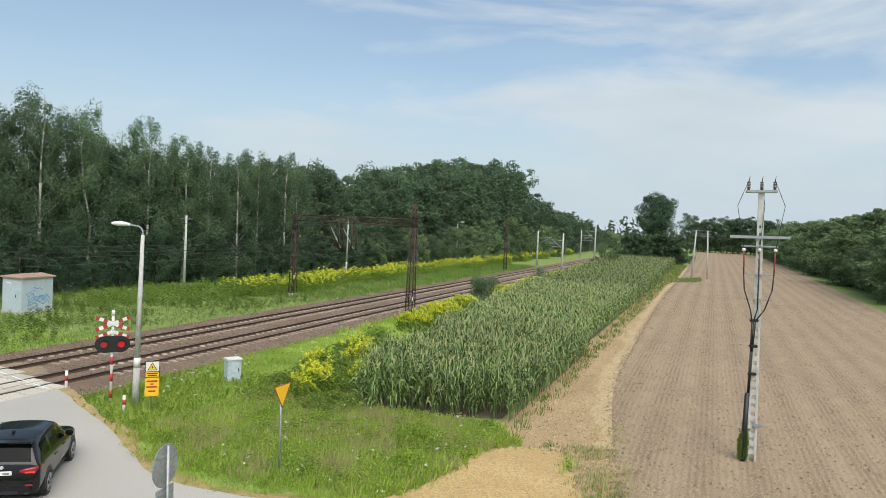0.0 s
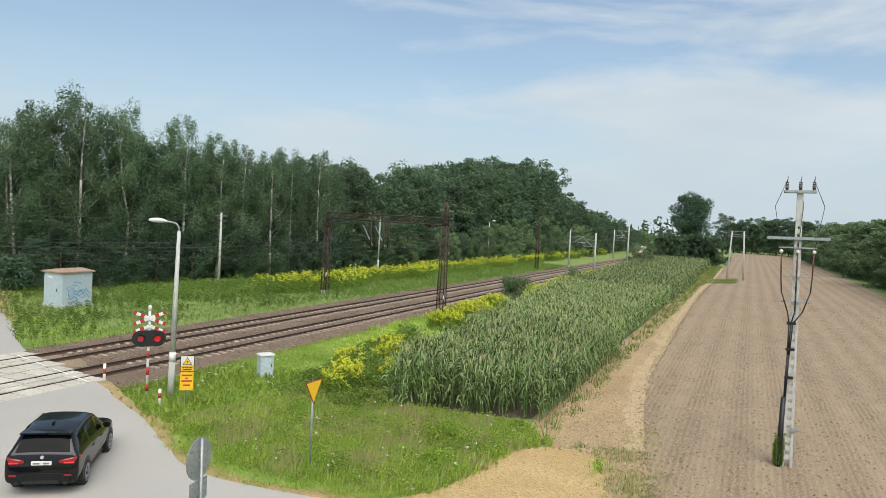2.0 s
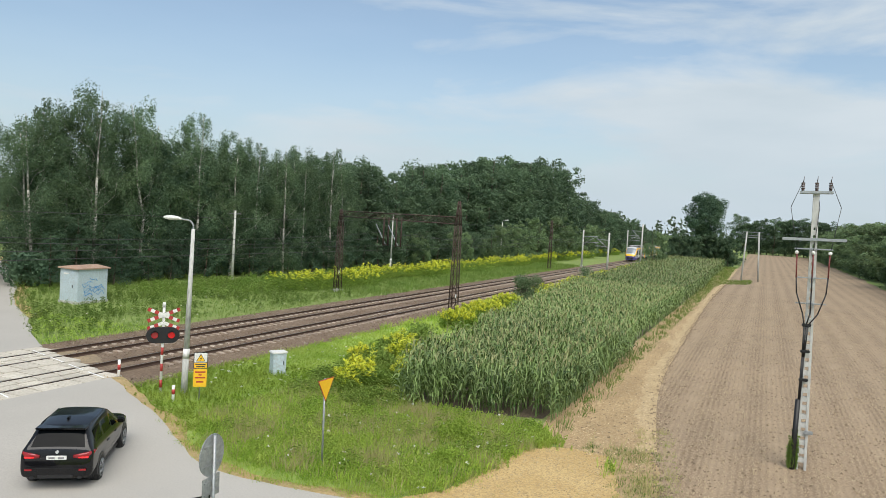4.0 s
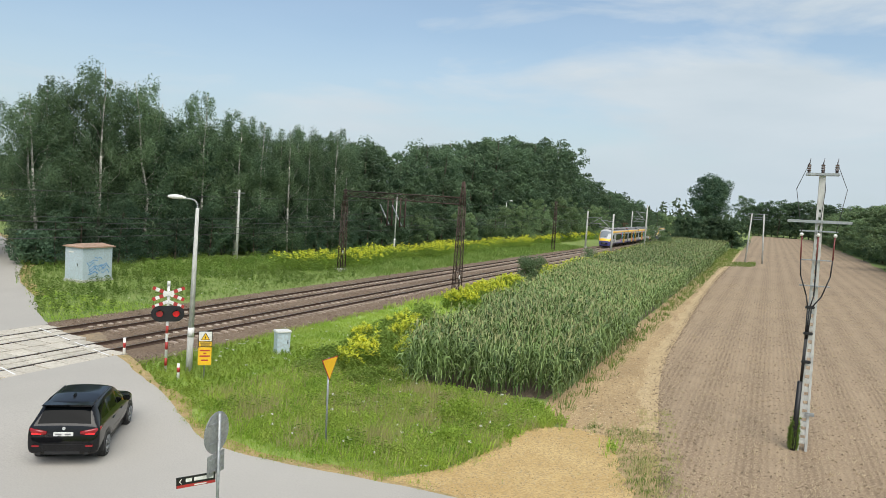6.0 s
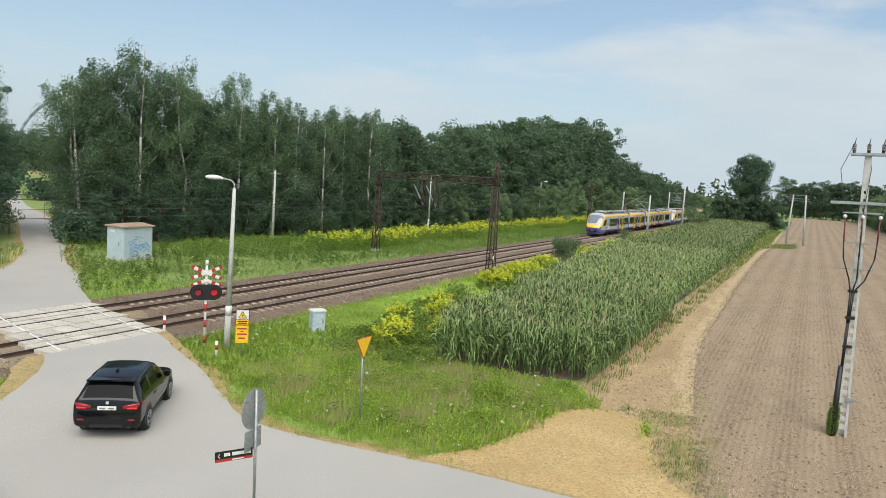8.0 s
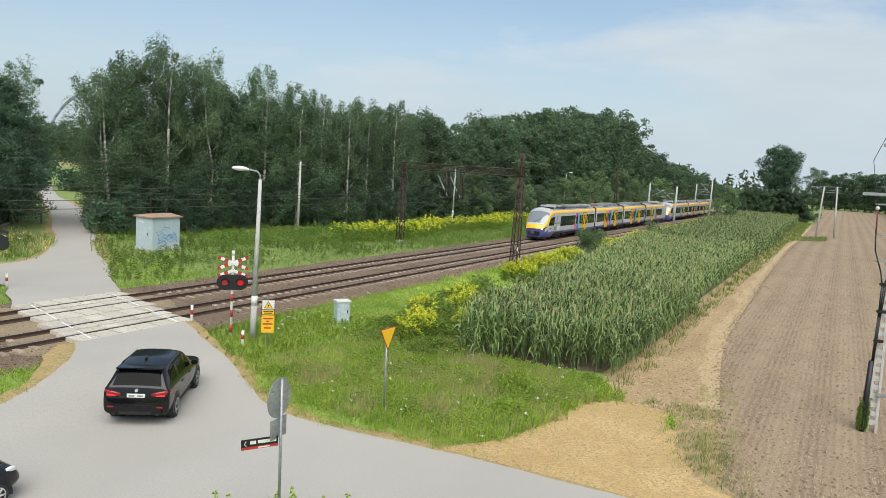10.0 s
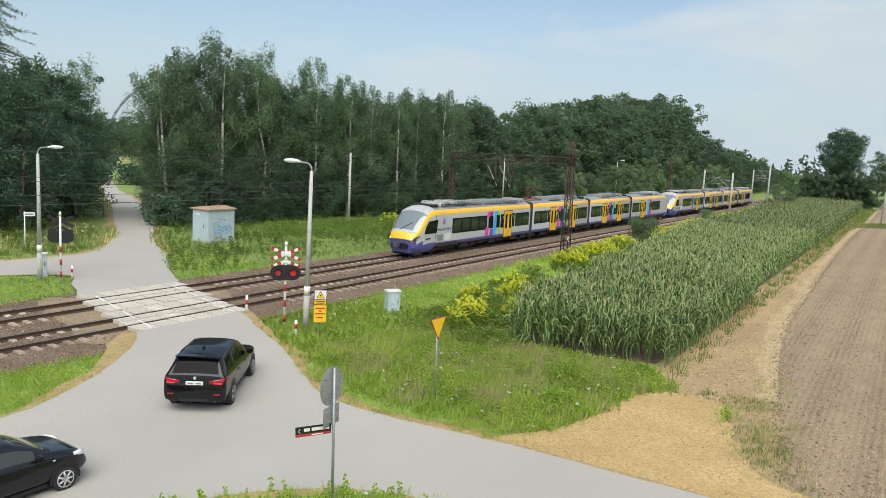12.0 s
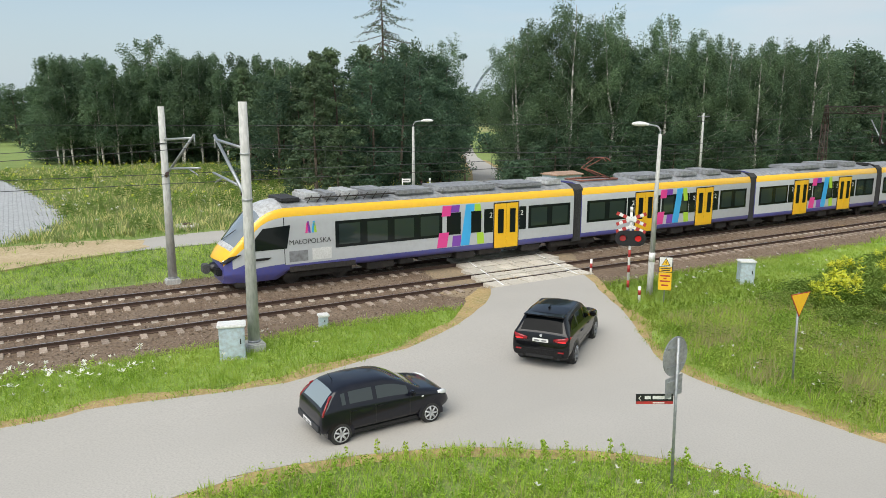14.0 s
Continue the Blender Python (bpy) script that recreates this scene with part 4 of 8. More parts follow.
def car_shell(y0, y1, nose):
    """A closed car body from y0 to y1; with nose its y0 end is the sloping cab."""
    bm = bmesh.new()
    ys = [0, 0.1, 0.25, 0.45, 0.65, 0.95, 1.3, 1.7, 2.1, 2.5, 2.9, 3.3, 3.5, 4.3, y1] if nose else [y0, y0 + 0.06, y1 - 0.06, y1]
    rows = []
    for k, y in enumerate(ys):
        top, wid = nose_shape(y) if nose else (3.75, 1.0)
        pinch = 0.0 if nose or k in (1, 2) else 0.03
        ring = []
        for side in (1, -1):
            pts = PROFILE if side == 1 else PROFILE[-2::-1]
            for x, z in pts:
                zb = 0.64
                low = 0.34 * max(0.0, min(1.0, (3.5 - y) / 0.5)) if nose else 0.0
                zz = zb + (z - zb) * (top - zb) / (3.75 - zb)
                zz -= low if z < 0.66 else (low * 0.9 if z < 0.7 else (low * 0.4 if z < 0.9 else 0.0))
                round_in = 1.0 - (0.12 * max(0, 1.1 - y) if nose and z < 1.0 else 0)
                yy = y + (0.35 * max(0, (0.9 - z)) if nose and y < 1.0 else 0)
                if nose and y < 2.5:
                    yy += (abs(x) / 1.42) ** 2 * 0.30 * (1 - y / 2.5)
                ring.append(bm.verts.new((side * (x * wid * round_in - pinch * (x > 0.5)), nose_y(yy) if nose else yy, zz)))
        rows.append(ring)
    n = len(rows[0])
    for k in range(len(rows) - 1):
        for j in range(n - 1):
            f = bm.faces.new((rows[k][j], rows[k][j + 1], rows[k + 1][j + 1], rows[k + 1][j]))
            b = BANDS[j] if j < 12 else BANDS[23 - j]
            mid = (ys[k] + ys[k + 1]) / 2
            if nose and b == 3:
                b = 4 if 0.55 < mid < 2.0 else (2 if mid < 0.55 else (6 if mid < 3.4 else 3))
            jj = j if j < 12 else 23 - j
            if nose and b == 5:
                b = 1
            if nose and b == 0:
                b = 1 if jj <= (5 if mid < 0.45 else 4 if mid < 1.2 else 3 if mid < 3.2 else 2) else (2 if mid < 1.6 and jj == 6 else 0)
            f.material_index = b
            f.smooth = True
    bm.faces.new(rows[0]).material_index = 1
    bm.faces.new(rows[-1][::-1]).material_index = 5
    under = bm.faces.new
    for k in range(len(rows) - 1):
        f = under((rows[k][-1], rows[k][0], rows[k + 1][0], rows[k + 1][-1]))
        f.material_index = 5
    bmesh.ops.recalc_face_normals(bm, faces=bm.faces[:])
    return bm


SHELL_MATS = [M_TGREY, M_TBLUE, M_TYELLOW, M_TROOF, M_SCREEN, M_UNDER, M_TLIGHT]


def sharpen(ob, degrees=38):
    ob.data.polygons.foreach_set("use_smooth", np.ones(len(ob.data.polygons), dtype=bool))
    ob.data.set_sharp_from_angle(angle=radians(degrees))
    return ob


def side_panel(car, name, y0, y1, z0, z1, material, out=0.006, label="", slant=0.0, sides=(1, -1), bevel=0.0):
    """A flat piece lying on the side of the car, on both sides or on one."""
    for s in sides:
        bm = bmesh.new()
        v = [bm.verts.new((s * (1.42 + out), y + (slant if z == z1 else 0), z)) for y, z in ((y0, z0), (y1, z0), (y1, z1), (y0, z1))]
        w = [bm.verts.new((s * 1.405, y + (slant if z == z1 else 0), z)) for y, z in ((y0, z0), (y1, z0), (y1, z1), (y0, z1))]
        bm.faces.new(v)
        for k in range(4):
            bm.faces.new((v[k], v[(k + 1) % 4], w[(k + 1) % 4], w[k]))
        bmesh.ops.recalc_face_normals(bm, faces=bm.faces[:])
        part(name, bm, material, car, label)


def train_door(car, y0):
    for s in (1, -1):
        bm = bmesh.new()
        for k in (0, 1):
            a = y0 + k * 0.74
            box(bm, s * 1.43 - 0.025, s * 1.43 + 0.025, a, a + 0.73, 0.70, 2.98, 0.015)
        part("door", bm, M_TYELLOW, car, "yellow double-leaf sliding door")
        bm = bmesh.new()
        for k in (0, 1):
            a = y0 + k * 0.74
            box(bm, s * 1.455 - 0.01, s * 1.455 + 0.01, a + 0.2, a + 0.56, 1.45, 2.70, 0.02)
        part("door_window", bm, M_TGLASS, car)
        bm = bmesh.new()
        box(bm, s * 1.425 - 0.012, s * 1.425 + 0.012, y0 - 0.06, y0 + 1.53, 0.62, 3.04, 0.01)
        part("door_frame", bm, M_BLACK, car)
    side_panel(car, "door_pillar", y0 - 0.62, y0 - 0.08, 1.55, 2.75, M_TGLASS, 0.007)
    side_panel(car, "door_pillar", y0 + 1.55, y0 + 2.0, 1.55, 2.75, M_TGLASS, 0.007)
    lettering(car, "class_number", "2", (1.432, y0 - 0.30, 2.30), 0.38, M_WHITE)
    lettering(car, "class_number", "2", (1.432, y0 + 1.62, 2.30), 0.38, M_WHITE)


def lettering(car, name, text, at, size, material, label=""):
    """Raised letters on the side that faces +x."""
    cu = bpy.data.curves.new(name, "FONT")
    cu.body, cu.size, cu.extrude = text, size, 0.002
    tmp = bpy.data.objects.new(name, cu)
    me = bpy.data.meshes.new_from_object(tmp)
    bpy.data.objects.remove(tmp)
    me.materials.clear()
    me.materials.append(material)
    ob = new(name, me)
    ob.parent = car
    ob.matrix_basis = Matrix.Translation(at) @ Matrix(((0, 0, 1, 0), (1, 0, 0, 0), (0, 1, 0, 0), (0, 0, 0, 1)))
    return tagged(ob, label)


def window_band(car, y0, y1, panes):
    side_panel(car, "window_band", y0, y1, 1.55, 2.75, M_TGLASS, 0.006)
    w = (y1 - y0) / panes
    for k in range(panes):
        side_panel(car, "window", y0 + k * w + 0.18, y0 + (k + 1) * w - 0.18, 1.68, 2.62, M_TPANE, 0.012)


def stripes(car, y0):
    """The slanting pink, purple, blue and green film beside a door."""
    side_panel(car, "film", y0, y0 + 0.55, 1.02, 1.75, M_PINK, 0.014, "pink slanting film", 0.12)
    side_panel(car, "film", y0 + 0.25, y0 + 0.75, 2.55, 3.06, M_PINK, 0.014, "pink slanting film", 0.08)
    side_panel(car, "film", y0 + 0.75, y0 + 1.25, 2.72, 3.06, M_PURPLE, 0.014, "purple film", 0.04)
    side_panel(car, "film", y0 + 1.35, y0 + 1.85, 1.02, 3.06, M_CYAN, 0.015, "sky blue slanting film", 0.30)
    side_panel(car, "film", y0 + 0.85, y0 + 1.33, 1.02, 1.55, M_PURPLE, 0.014, "purple film", 0.05)
    side_panel(car, "film", y0 + 2.35, y0 + 2.75, 1.02, 1.60, M_LIME, 0.014, "lime green film", -0.06)
    side_panel(car, "film", y0 + 2.25, y0 + 2.60, 2.30, 3.06, M_LIME, 0.014, "lime green film", -0.12)


def roof_box(car, y0, y1, half, h, material, label=""):
    bm = bmesh.new()
    h *= 0.78
    box(bm, -half, half, y0, y1, 3.64, 3.74 + h, 0.09)
    for k in range(int((y1 - y0) / 0.8)):
        box(bm, half - 0.02, half + 0.025, y0 + 0.15 + k * 0.8, y0 + 0.65 + k * 0.8, 3.72, 3.70 + h, 0.0)
    part("roof_unit", bm, material, car, label)


def bogie(car, y, y_span=2.3):
    bm = bmesh.new()
    for s in (1, -1):
        box(bm, s * 1.05 - 0.1, s * 1.05 + 0.1, y - 0.5, y + y_span + 0.5, 0.32, 0.62, 0.05)
    box(bm, -0.9, 0.9, y + y_span / 2 - 0.5, y + y_span / 2 + 0.5, 0.3, 0.7, 0.05)
    part("bogie_frame", bm, M_UNDER, car)
    for yy in (y, y + y_span):
        bm = bmesh.new()
        for s in (1, -1):
            tube(bm, (s * 0.68, yy, 0.42), (s * 0.82, yy, 0.42), 0.42, 0.42, 20)
        tube(bm, (-0.7, yy, 0.42), (0.7, yy, 0.42), 0.08, 0.08, 8)
        part("wheelset", bm, M_UNDER, car)


def under_gear(car, y0, y1):
    """Equipment boxes hanging under the floor."""
    y, k = y0, 0
    while y < y1 - 0.8:
        w = (1.4, 0.8, 1.9, 1.1)[k % 4]
        bm = bmesh.new()
        box(bm, -1.18, 1.18, y, min(y + w, y1), 0.30 + 0.08 * (k % 3), 0.68, 0.04)
        part("underfloor_box", bm, M_UNDER, car)
        y += w + 0.25
        k += 1


def cab_car(unit):
    """The end car with the sloping cab at y = 0."""
    bm = car_shell(0, 19.45, True)
    car = part("end_car", bm, SHELL_MATS, unit, "silver end car with yellow roof line and blue skirt")
    sharpen(car, 50)
    # cab side window, headlights, coupler and bumper
    for s in (1, -1):
        bm = bmesh.new()
        pts = [(1.85, 1.72), (3.40, 1.72), (3.58, 2.74), (2.38, 2.66), (2.05, 2.28)]
        lo = [bm.verts.new((s * (1.432 if y > 2.0 else 1.405), y, z)) for y, z in pts]
        hi = [bm.verts.new((s * 1.36, y, z)) for y, z in pts]
        bm.faces.new(lo)
        for k in range(5):
            bm.faces.new((lo[k], lo[(k + 1) % 5], hi[(k + 1) % 5], hi[k]))
        bmesh.ops.recalc_face_normals(bm, faces=bm.faces[:])
        part("cab_window", bm, M_TGLASS, car)
        bm = bmesh.new()
        pts = [Vector((s * 0.86, 0.66, 1.22)), Vector((s * 1.18, 0.85, 1.28)), Vector((s * 1.34, 1.43, 1.62)), Vector((s * 1.20, 1.00, 1.52))]
        d = Vector((s * 0.05, -0.05, 0.02))
        a = [bm.verts.new(p + d) for p in pts]
        b = [bm.verts.new(p - d * 2) for p in pts]
        bm.faces.new(a)
        for k in range(4):
            bm.faces.new((a[k], a[(k + 1) % 4], b[(k + 1) % 4], b[k]))
        bmesh.ops.recalc_face_normals(bm, faces=bm.faces[:])
        part("headlight", bm, M_BLACK, car, "dark headlight cluster")
        bm = bmesh.new()
        bmesh.ops.create_uvsphere(bm, u_segments=12, v_segments=8, radius=0.07, matrix=Matrix.Translation((s * 0.98, 0.80, 1.31)))
        part("lamp", bm, plain("headlamp glow", (1, 0.96, 0.88), 0.2, glow=3.0), car, "lit white headlamp")
    bm = bmesh.new()
    box(bm, -0.72, 0.72, 0.49, 0.95, 0.66, 1.02, 0.06)
    part("grille", bm, M_BLACK, car)
    bm = bmesh.new()
    tube(bm, (0, 0.9, 0.92), (0, 0.25, 0.92), 0.14, 0.14, 12)
    box(bm, -0.24, 0.24, 0.08, 0.38, 0.72, 1.12, 0.05)
    part("coupler", bm, surface("coupler steel", (0.16, 0.16, 0.16), (0.11, 0.11, 0.11), 3.0, (0.07, 0.07, 0.07), 15.0, 0.6, 0.4), car)
    bm = bmesh.new()
    box(bm, -1.1, 1.1, 1.2, 2.2, 0.12, 0.42, 0.06)
    part("snow_plough", bm, M_UNDER, car)
    bm = bmesh.new()
    tube(bm, (-0.25, 1.00, 2.04), (0.55, 1.46, 2.57), 0.018)
    part("wiper", bm, M_BLACK, car)
    side_panel(car, "cab_seam", 3.28, 3.31, 1.0, 3.08, M_BLACK, 0.003)
    side_panel(car, "notice", 4.55, 5.45, 1.10, 1.62, M_WHITE, 0.008, "white rectangular notice", sides=(1,))
    side_panel(car, "grille_panel", 3.5, 4.35, 1.1, 1.58, M_TROOF, 0.006, "grey ventilation panel")
    lettering(car, "region_name", "MAŁOPOLSKA", (1.426, 3.50, 1.86), 0.305, M_BLACK, "black lettering")
    for k, (m, y) in enumerate(((M_PINK, 4.25), (M_PURPLE, 4.40), (M_CYAN, 4.54), (M_LIME, 4.68))):
        side_panel(car, "emblem_stroke", y, y + 0.10, 2.33, 2.78 + 0.06 * (k in (1, 2)), m, 0.007, "coloured stroke of an emblem", 0.07 * (1 if k % 2 == 0 else -1), (1,))
    side_panel(car, "emblem_mark", 1.9, 2.55, 1.30, 1.40, M_BLACK, 0.012, "black wing-shaped mark", 0.15, (1,))
    window_band(car, 5.65, 11.2, 4)
    side_panel(car, "window", 12.85, 13.45, 1.62, 2.70, M_TGLASS, 0.018)
    side_panel(car, "window", 11.45, 12.25, 1.62, 2.70, M_TGLASS, 0.012)
    stripes(car, 10.9)
    train_door(car, 14.25)
    window_band(car, 16.4, 19.2, 2)
    roof_box(car, 3.3, 4.3, 1.0, 0.12, M_BELLOWS)
    for k, (ya, yb, h, m) in enumerate(((4.5, 5.2, 0.34, M_TLIGHT), (5.4, 6.0, 0.30, M_TROOF), (6.2, 7.1, 0.36, M_TLIGHT), (7.3, 8.6, 0.34, M_TROOF))):
        roof_box(car, ya, yb, 0.98, h, m, "grey roof equipment box")
    roof_box(car, 8.9, 11.0, 1.02, 0.22, M_TROOF, "long grey roof cover")
    roof_box(car, 11.3, 14.6, 1.05, 0.26, M_TROOF, "long sloping roof cover")
    roof_box(car, 15.0, 17.6, 1.05, 0.20, M_TROOF)
    roof_box(car, 17.8, 19.0, 0.9, 0.30, M_TLIGHT, "light roof box")
    bm = bmesh.new()
    for k in range(9):
        tube(bm, (1.05, 4.5 + k * 0.45, 3.60), (1.05, 4.75 + k * 0.45, 3.92), 0.02, 0.02, 6)
    pipe(bm, [(1.08, 4.4, 3.82), (1.08, 8.8, 3.80)], 0.03)
    part("roof_piping", bm, M_UNDER, car)
    side_panel(car, "skirt_gap", 3.5, 6.6, 0.66, 0.90, M_UNDER, 0.004)
    under_gear(car, 7.3, 17.4)
    bogie(car, 3.75)
    bogie(car, 18.6, 2.2)
    return car


def middle_car(unit, y0, y1, pantograph):
    car = part("middle_car", car_shell(y0, y1, False), SHELL_MATS, unit, "silver middle car with yellow roof line and yellow doors")
    sharpen(car, 50)
    train_door(car, y0 + 4.0)
    train_door(car, y0 + 9.05)
    window_band(car, y0 + 0.35, y0 + 3.3, 2)
    window_band(car, y0 + 6.1, y0 + 8.4, 2)
    window_band(car, y0 + 11.2, y1 - 0.4, 2)
    stripes(car, y0 + 5.7)
    roof_box(car, y0 + 4.4, y0 + 7.4, 1.05, 0.24, M_TROOF)
    roof_box(car, y0 + 8.0, y0 + 9.6, 0.95, 0.34, M_TROOF, "rounded grey air-conditioning unit")
    roof_box(car, y0 + 10.4, y0 + 11.8, 0.95, 0.34, M_TROOF)
    roof_box(car, y0 + 12.6, y1 - 0.3, 1.0, 0.12, M_BELLOWS)
    if pantograph:
        bm = bmesh.new()
        for s in (1, -1):
            pipe(bm, [(s * 0.7, y0 + 0.5, 3.78), (s * 0.7, y0 + 3.2, 3.78)], 0.05)
            tube(bm, (s * 0.4, y0 + 2.9, 3.82), (s * 0.15, y0 + 1.2, 4.42), 0.04, 0.035, 8)
            tube(bm, (s * 0.15, y0 + 1.2, 4.42), (s * 0.32, y0 + 2.3, 4.92), 0.03, 0.025, 8)
        tube(bm, (-0.7, y0 + 0.5, 3.78), (0.7, y0 + 0.5, 3.78), 0.05)
        tube(bm, (-0.7, y0 + 3.2, 3.78), (0.7, y0 + 3.2, 3.78), 0.05)
        for d in (-0.16, 0.16):
            pipe(bm, [(-0.85, y0 + 2.3 + d, 4.82), (-0.55, y0 + 2.3 + d, 4.97), (0.55, y0 + 2.3 + d, 4.97), (0.85, y0 + 2.3 + d, 4.82)], 0.025)
        part("pantograph", bm, M_RUSTRED, car, "raised red-brown pantograph")
    bogie(car, y1 - 0.9, 2.2)
    under_gear(car, y0 + 2.4, y1 - 1.8)
    return car


def bellows(unit, y0, y1):
    bm = bmesh.new()
    n = 14
    rings = []
    for k in range(n + 1):
        y, e = y0 + (y1 - y0) * k / n, 0.05 * (k % 2)
        rings.append([bm.verts.new((x, y, z)) for x, z in ((1.36 - e, 0.55 + e), (1.36 - e, 3.45 - e), (1.1 - e, 3.66 - e), (-1.1 + e, 3.66 - e), (-1.36 + e, 3.45 - e), (-1.36 + e, 0.55 + e))])
    for p, q in zip(rings[:-1], rings[1:]):
        for j in range(6):
            bm.faces.new((p[j], p[(j + 1) % 6], q[(j + 1) % 6], q[j]))
    bmesh.ops.recalc_face_normals(bm, faces=bm.faces[:])
    part("gangway_bellows", bm, M_BELLOWS, unit, "black ribbed gangway bellows")


def train():
    unit = thing("electric_train", FAR_X, 6.2, RAIL_TOP, label="silver, yellow and blue electric multiple-unit train running on the far track", category="train", group="coupled train units")
    cab_car(unit)
    bellows(unit, 19.42, 20.1)
    middle_car(unit, 20.05, 34.15, True)
    bellows(unit, 34.12, 34.75)
    middle_car(unit, 34.7, 48.5, False)
    bellows(unit, 48.47, 49.1)
    rear = part("end_car", car_shell(0, 18.1, True), SHELL_MATS, unit, "silver end car with its cab facing backwards")
    sharpen(rear, 50)
    rear.matrix_basis = pose(0, 67.2, 0, 0, 0, 180)
    window_band(rear, 5.65, 10.6, 4)
    stripes(rear, 9.4)
    train_door(rear, 12.8)
    window_band(rear, 15.0, 17.8, 2)
    under_gear(rear, 7.0, 16.5)
    roof_box(rear, 5.0, 7.4, 1.0, 0.34, M_TLIGHT)
    roof_box(rear, 8.0, 12.6, 1.05, 0.24, M_TROOF)
    bogie(rear, 3.75)
    return unit


train_units = [train()]
train_units.append(copy_thing(train_units[0], pose(FAR_X, 72.8, RAIL_TOP)))

# ---------- parked cars ----------
M_CARBLACK = surface("black car paint", (0.004, 0.004, 0.005), (0.005, 0.005, 0.006), 0.7, (0.007, 0.007, 0.008), 4.0, 0.35, bump=0.0, coat=0.75, spec=0.05)
M_CARNAVY = surface("dark navy car paint", (0.005, 0.006, 0.011), (0.007, 0.008, 0.013), 0.7, (0.009, 0.009, 0.015), 4.0, 0.30, bump=0.0, coat=0.85, spec=0.08)
M_CARGLASS = plain("tinted car glass", (0.003, 0.004, 0.005), 0.04, spec=0.08)
# Hatchback side glass: reflections and interior light are lifted into the base colour.
M_CARGLASS_HATCH = plain("car glass with painted reflections", (0.042, 0.051, 0.053), 0.04, spec=0.5)
M_CARGLASS_PALE = plain("pale car glass", (0.22, 0.26, 0.27), 0.05, spec=0.8, coat=1.0)
M_TYRE = surface("tyre rubber", (0.018, 0.018, 0.018), (0.03, 0.03, 0.03), 3.0, (0.04, 0.038, 0.035), 15.0, 0.9)
M_ALLOY = surface("alloy rim", (0.42, 0.43, 0.44), (0.32, 0.33, 0.34), 4.0, (0.25, 0.25, 0.25), 14.0, 0.35, 0.8, bump=0.0)
M_HUBCAP = surface("silver wheel cover", (0.62, 0.63, 0.64), (0.52, 0.53, 0.54), 4.0, (0.42, 0.42, 0.42), 14.0, 0.4, 0.3, bump=0.0)
M_REDLENS = plain("red lens", (0.26, 0.008, 0.012), 0.12, coat=0.5)
M_BRAKE = plain("lit brake lamp", (0.75, 0.03, 0.03), 0.2, glow=0.7, glow_colour=(1, 0.03, 0.04))
M_CLEAR = plain("clear lens", (0.75, 0.76, 0.76), 0.08, coat=1.0)
M_TRIM = plain("grey bumper trim", (0.030, 0.033, 0.036), 0.55)


def lens_sweep(bm, path, half, thick):
    """A rounded lamp lens along a path: half its height at each point, and its thickness."""
    pts = [Vector(p) for p in path]
    n, rings = 10, []
    for k, p in enumerate(pts):
        d = (pts[min(k + 1, len(pts) - 1)] - pts[max(k - 1, 0)]).normalized()
        across = Vector((d.y, -d.x, 0)).normalized() if abs(d.z) < 0.7 else Vector((0.35, 1.0, 0)).normalized()
        wide = d.cross(across).normalized()
        rings.append([bm.verts.new(p + wide * half[k] * math.cos(2 * math.pi * j / n) + across * thick * math.sin(2 * math.pi * j / n)) for j in range(n)])
    for p, q in zip(rings[:-1], rings[1:]):
        for j in range(n):
            bm.faces.new((p[j], p[(j + 1) % n], q[(j + 1) % n], q[j])).smooth = True
    bm.faces.new(rings[0][::-1]), bm.faces.new(rings[-1])
    bmesh.ops.recalc_face_normals(bm, faces=bm.faces[:])


M_SIGN_BAR = plain("grey bar", (0.20, 0.20, 0.20), 0.6)


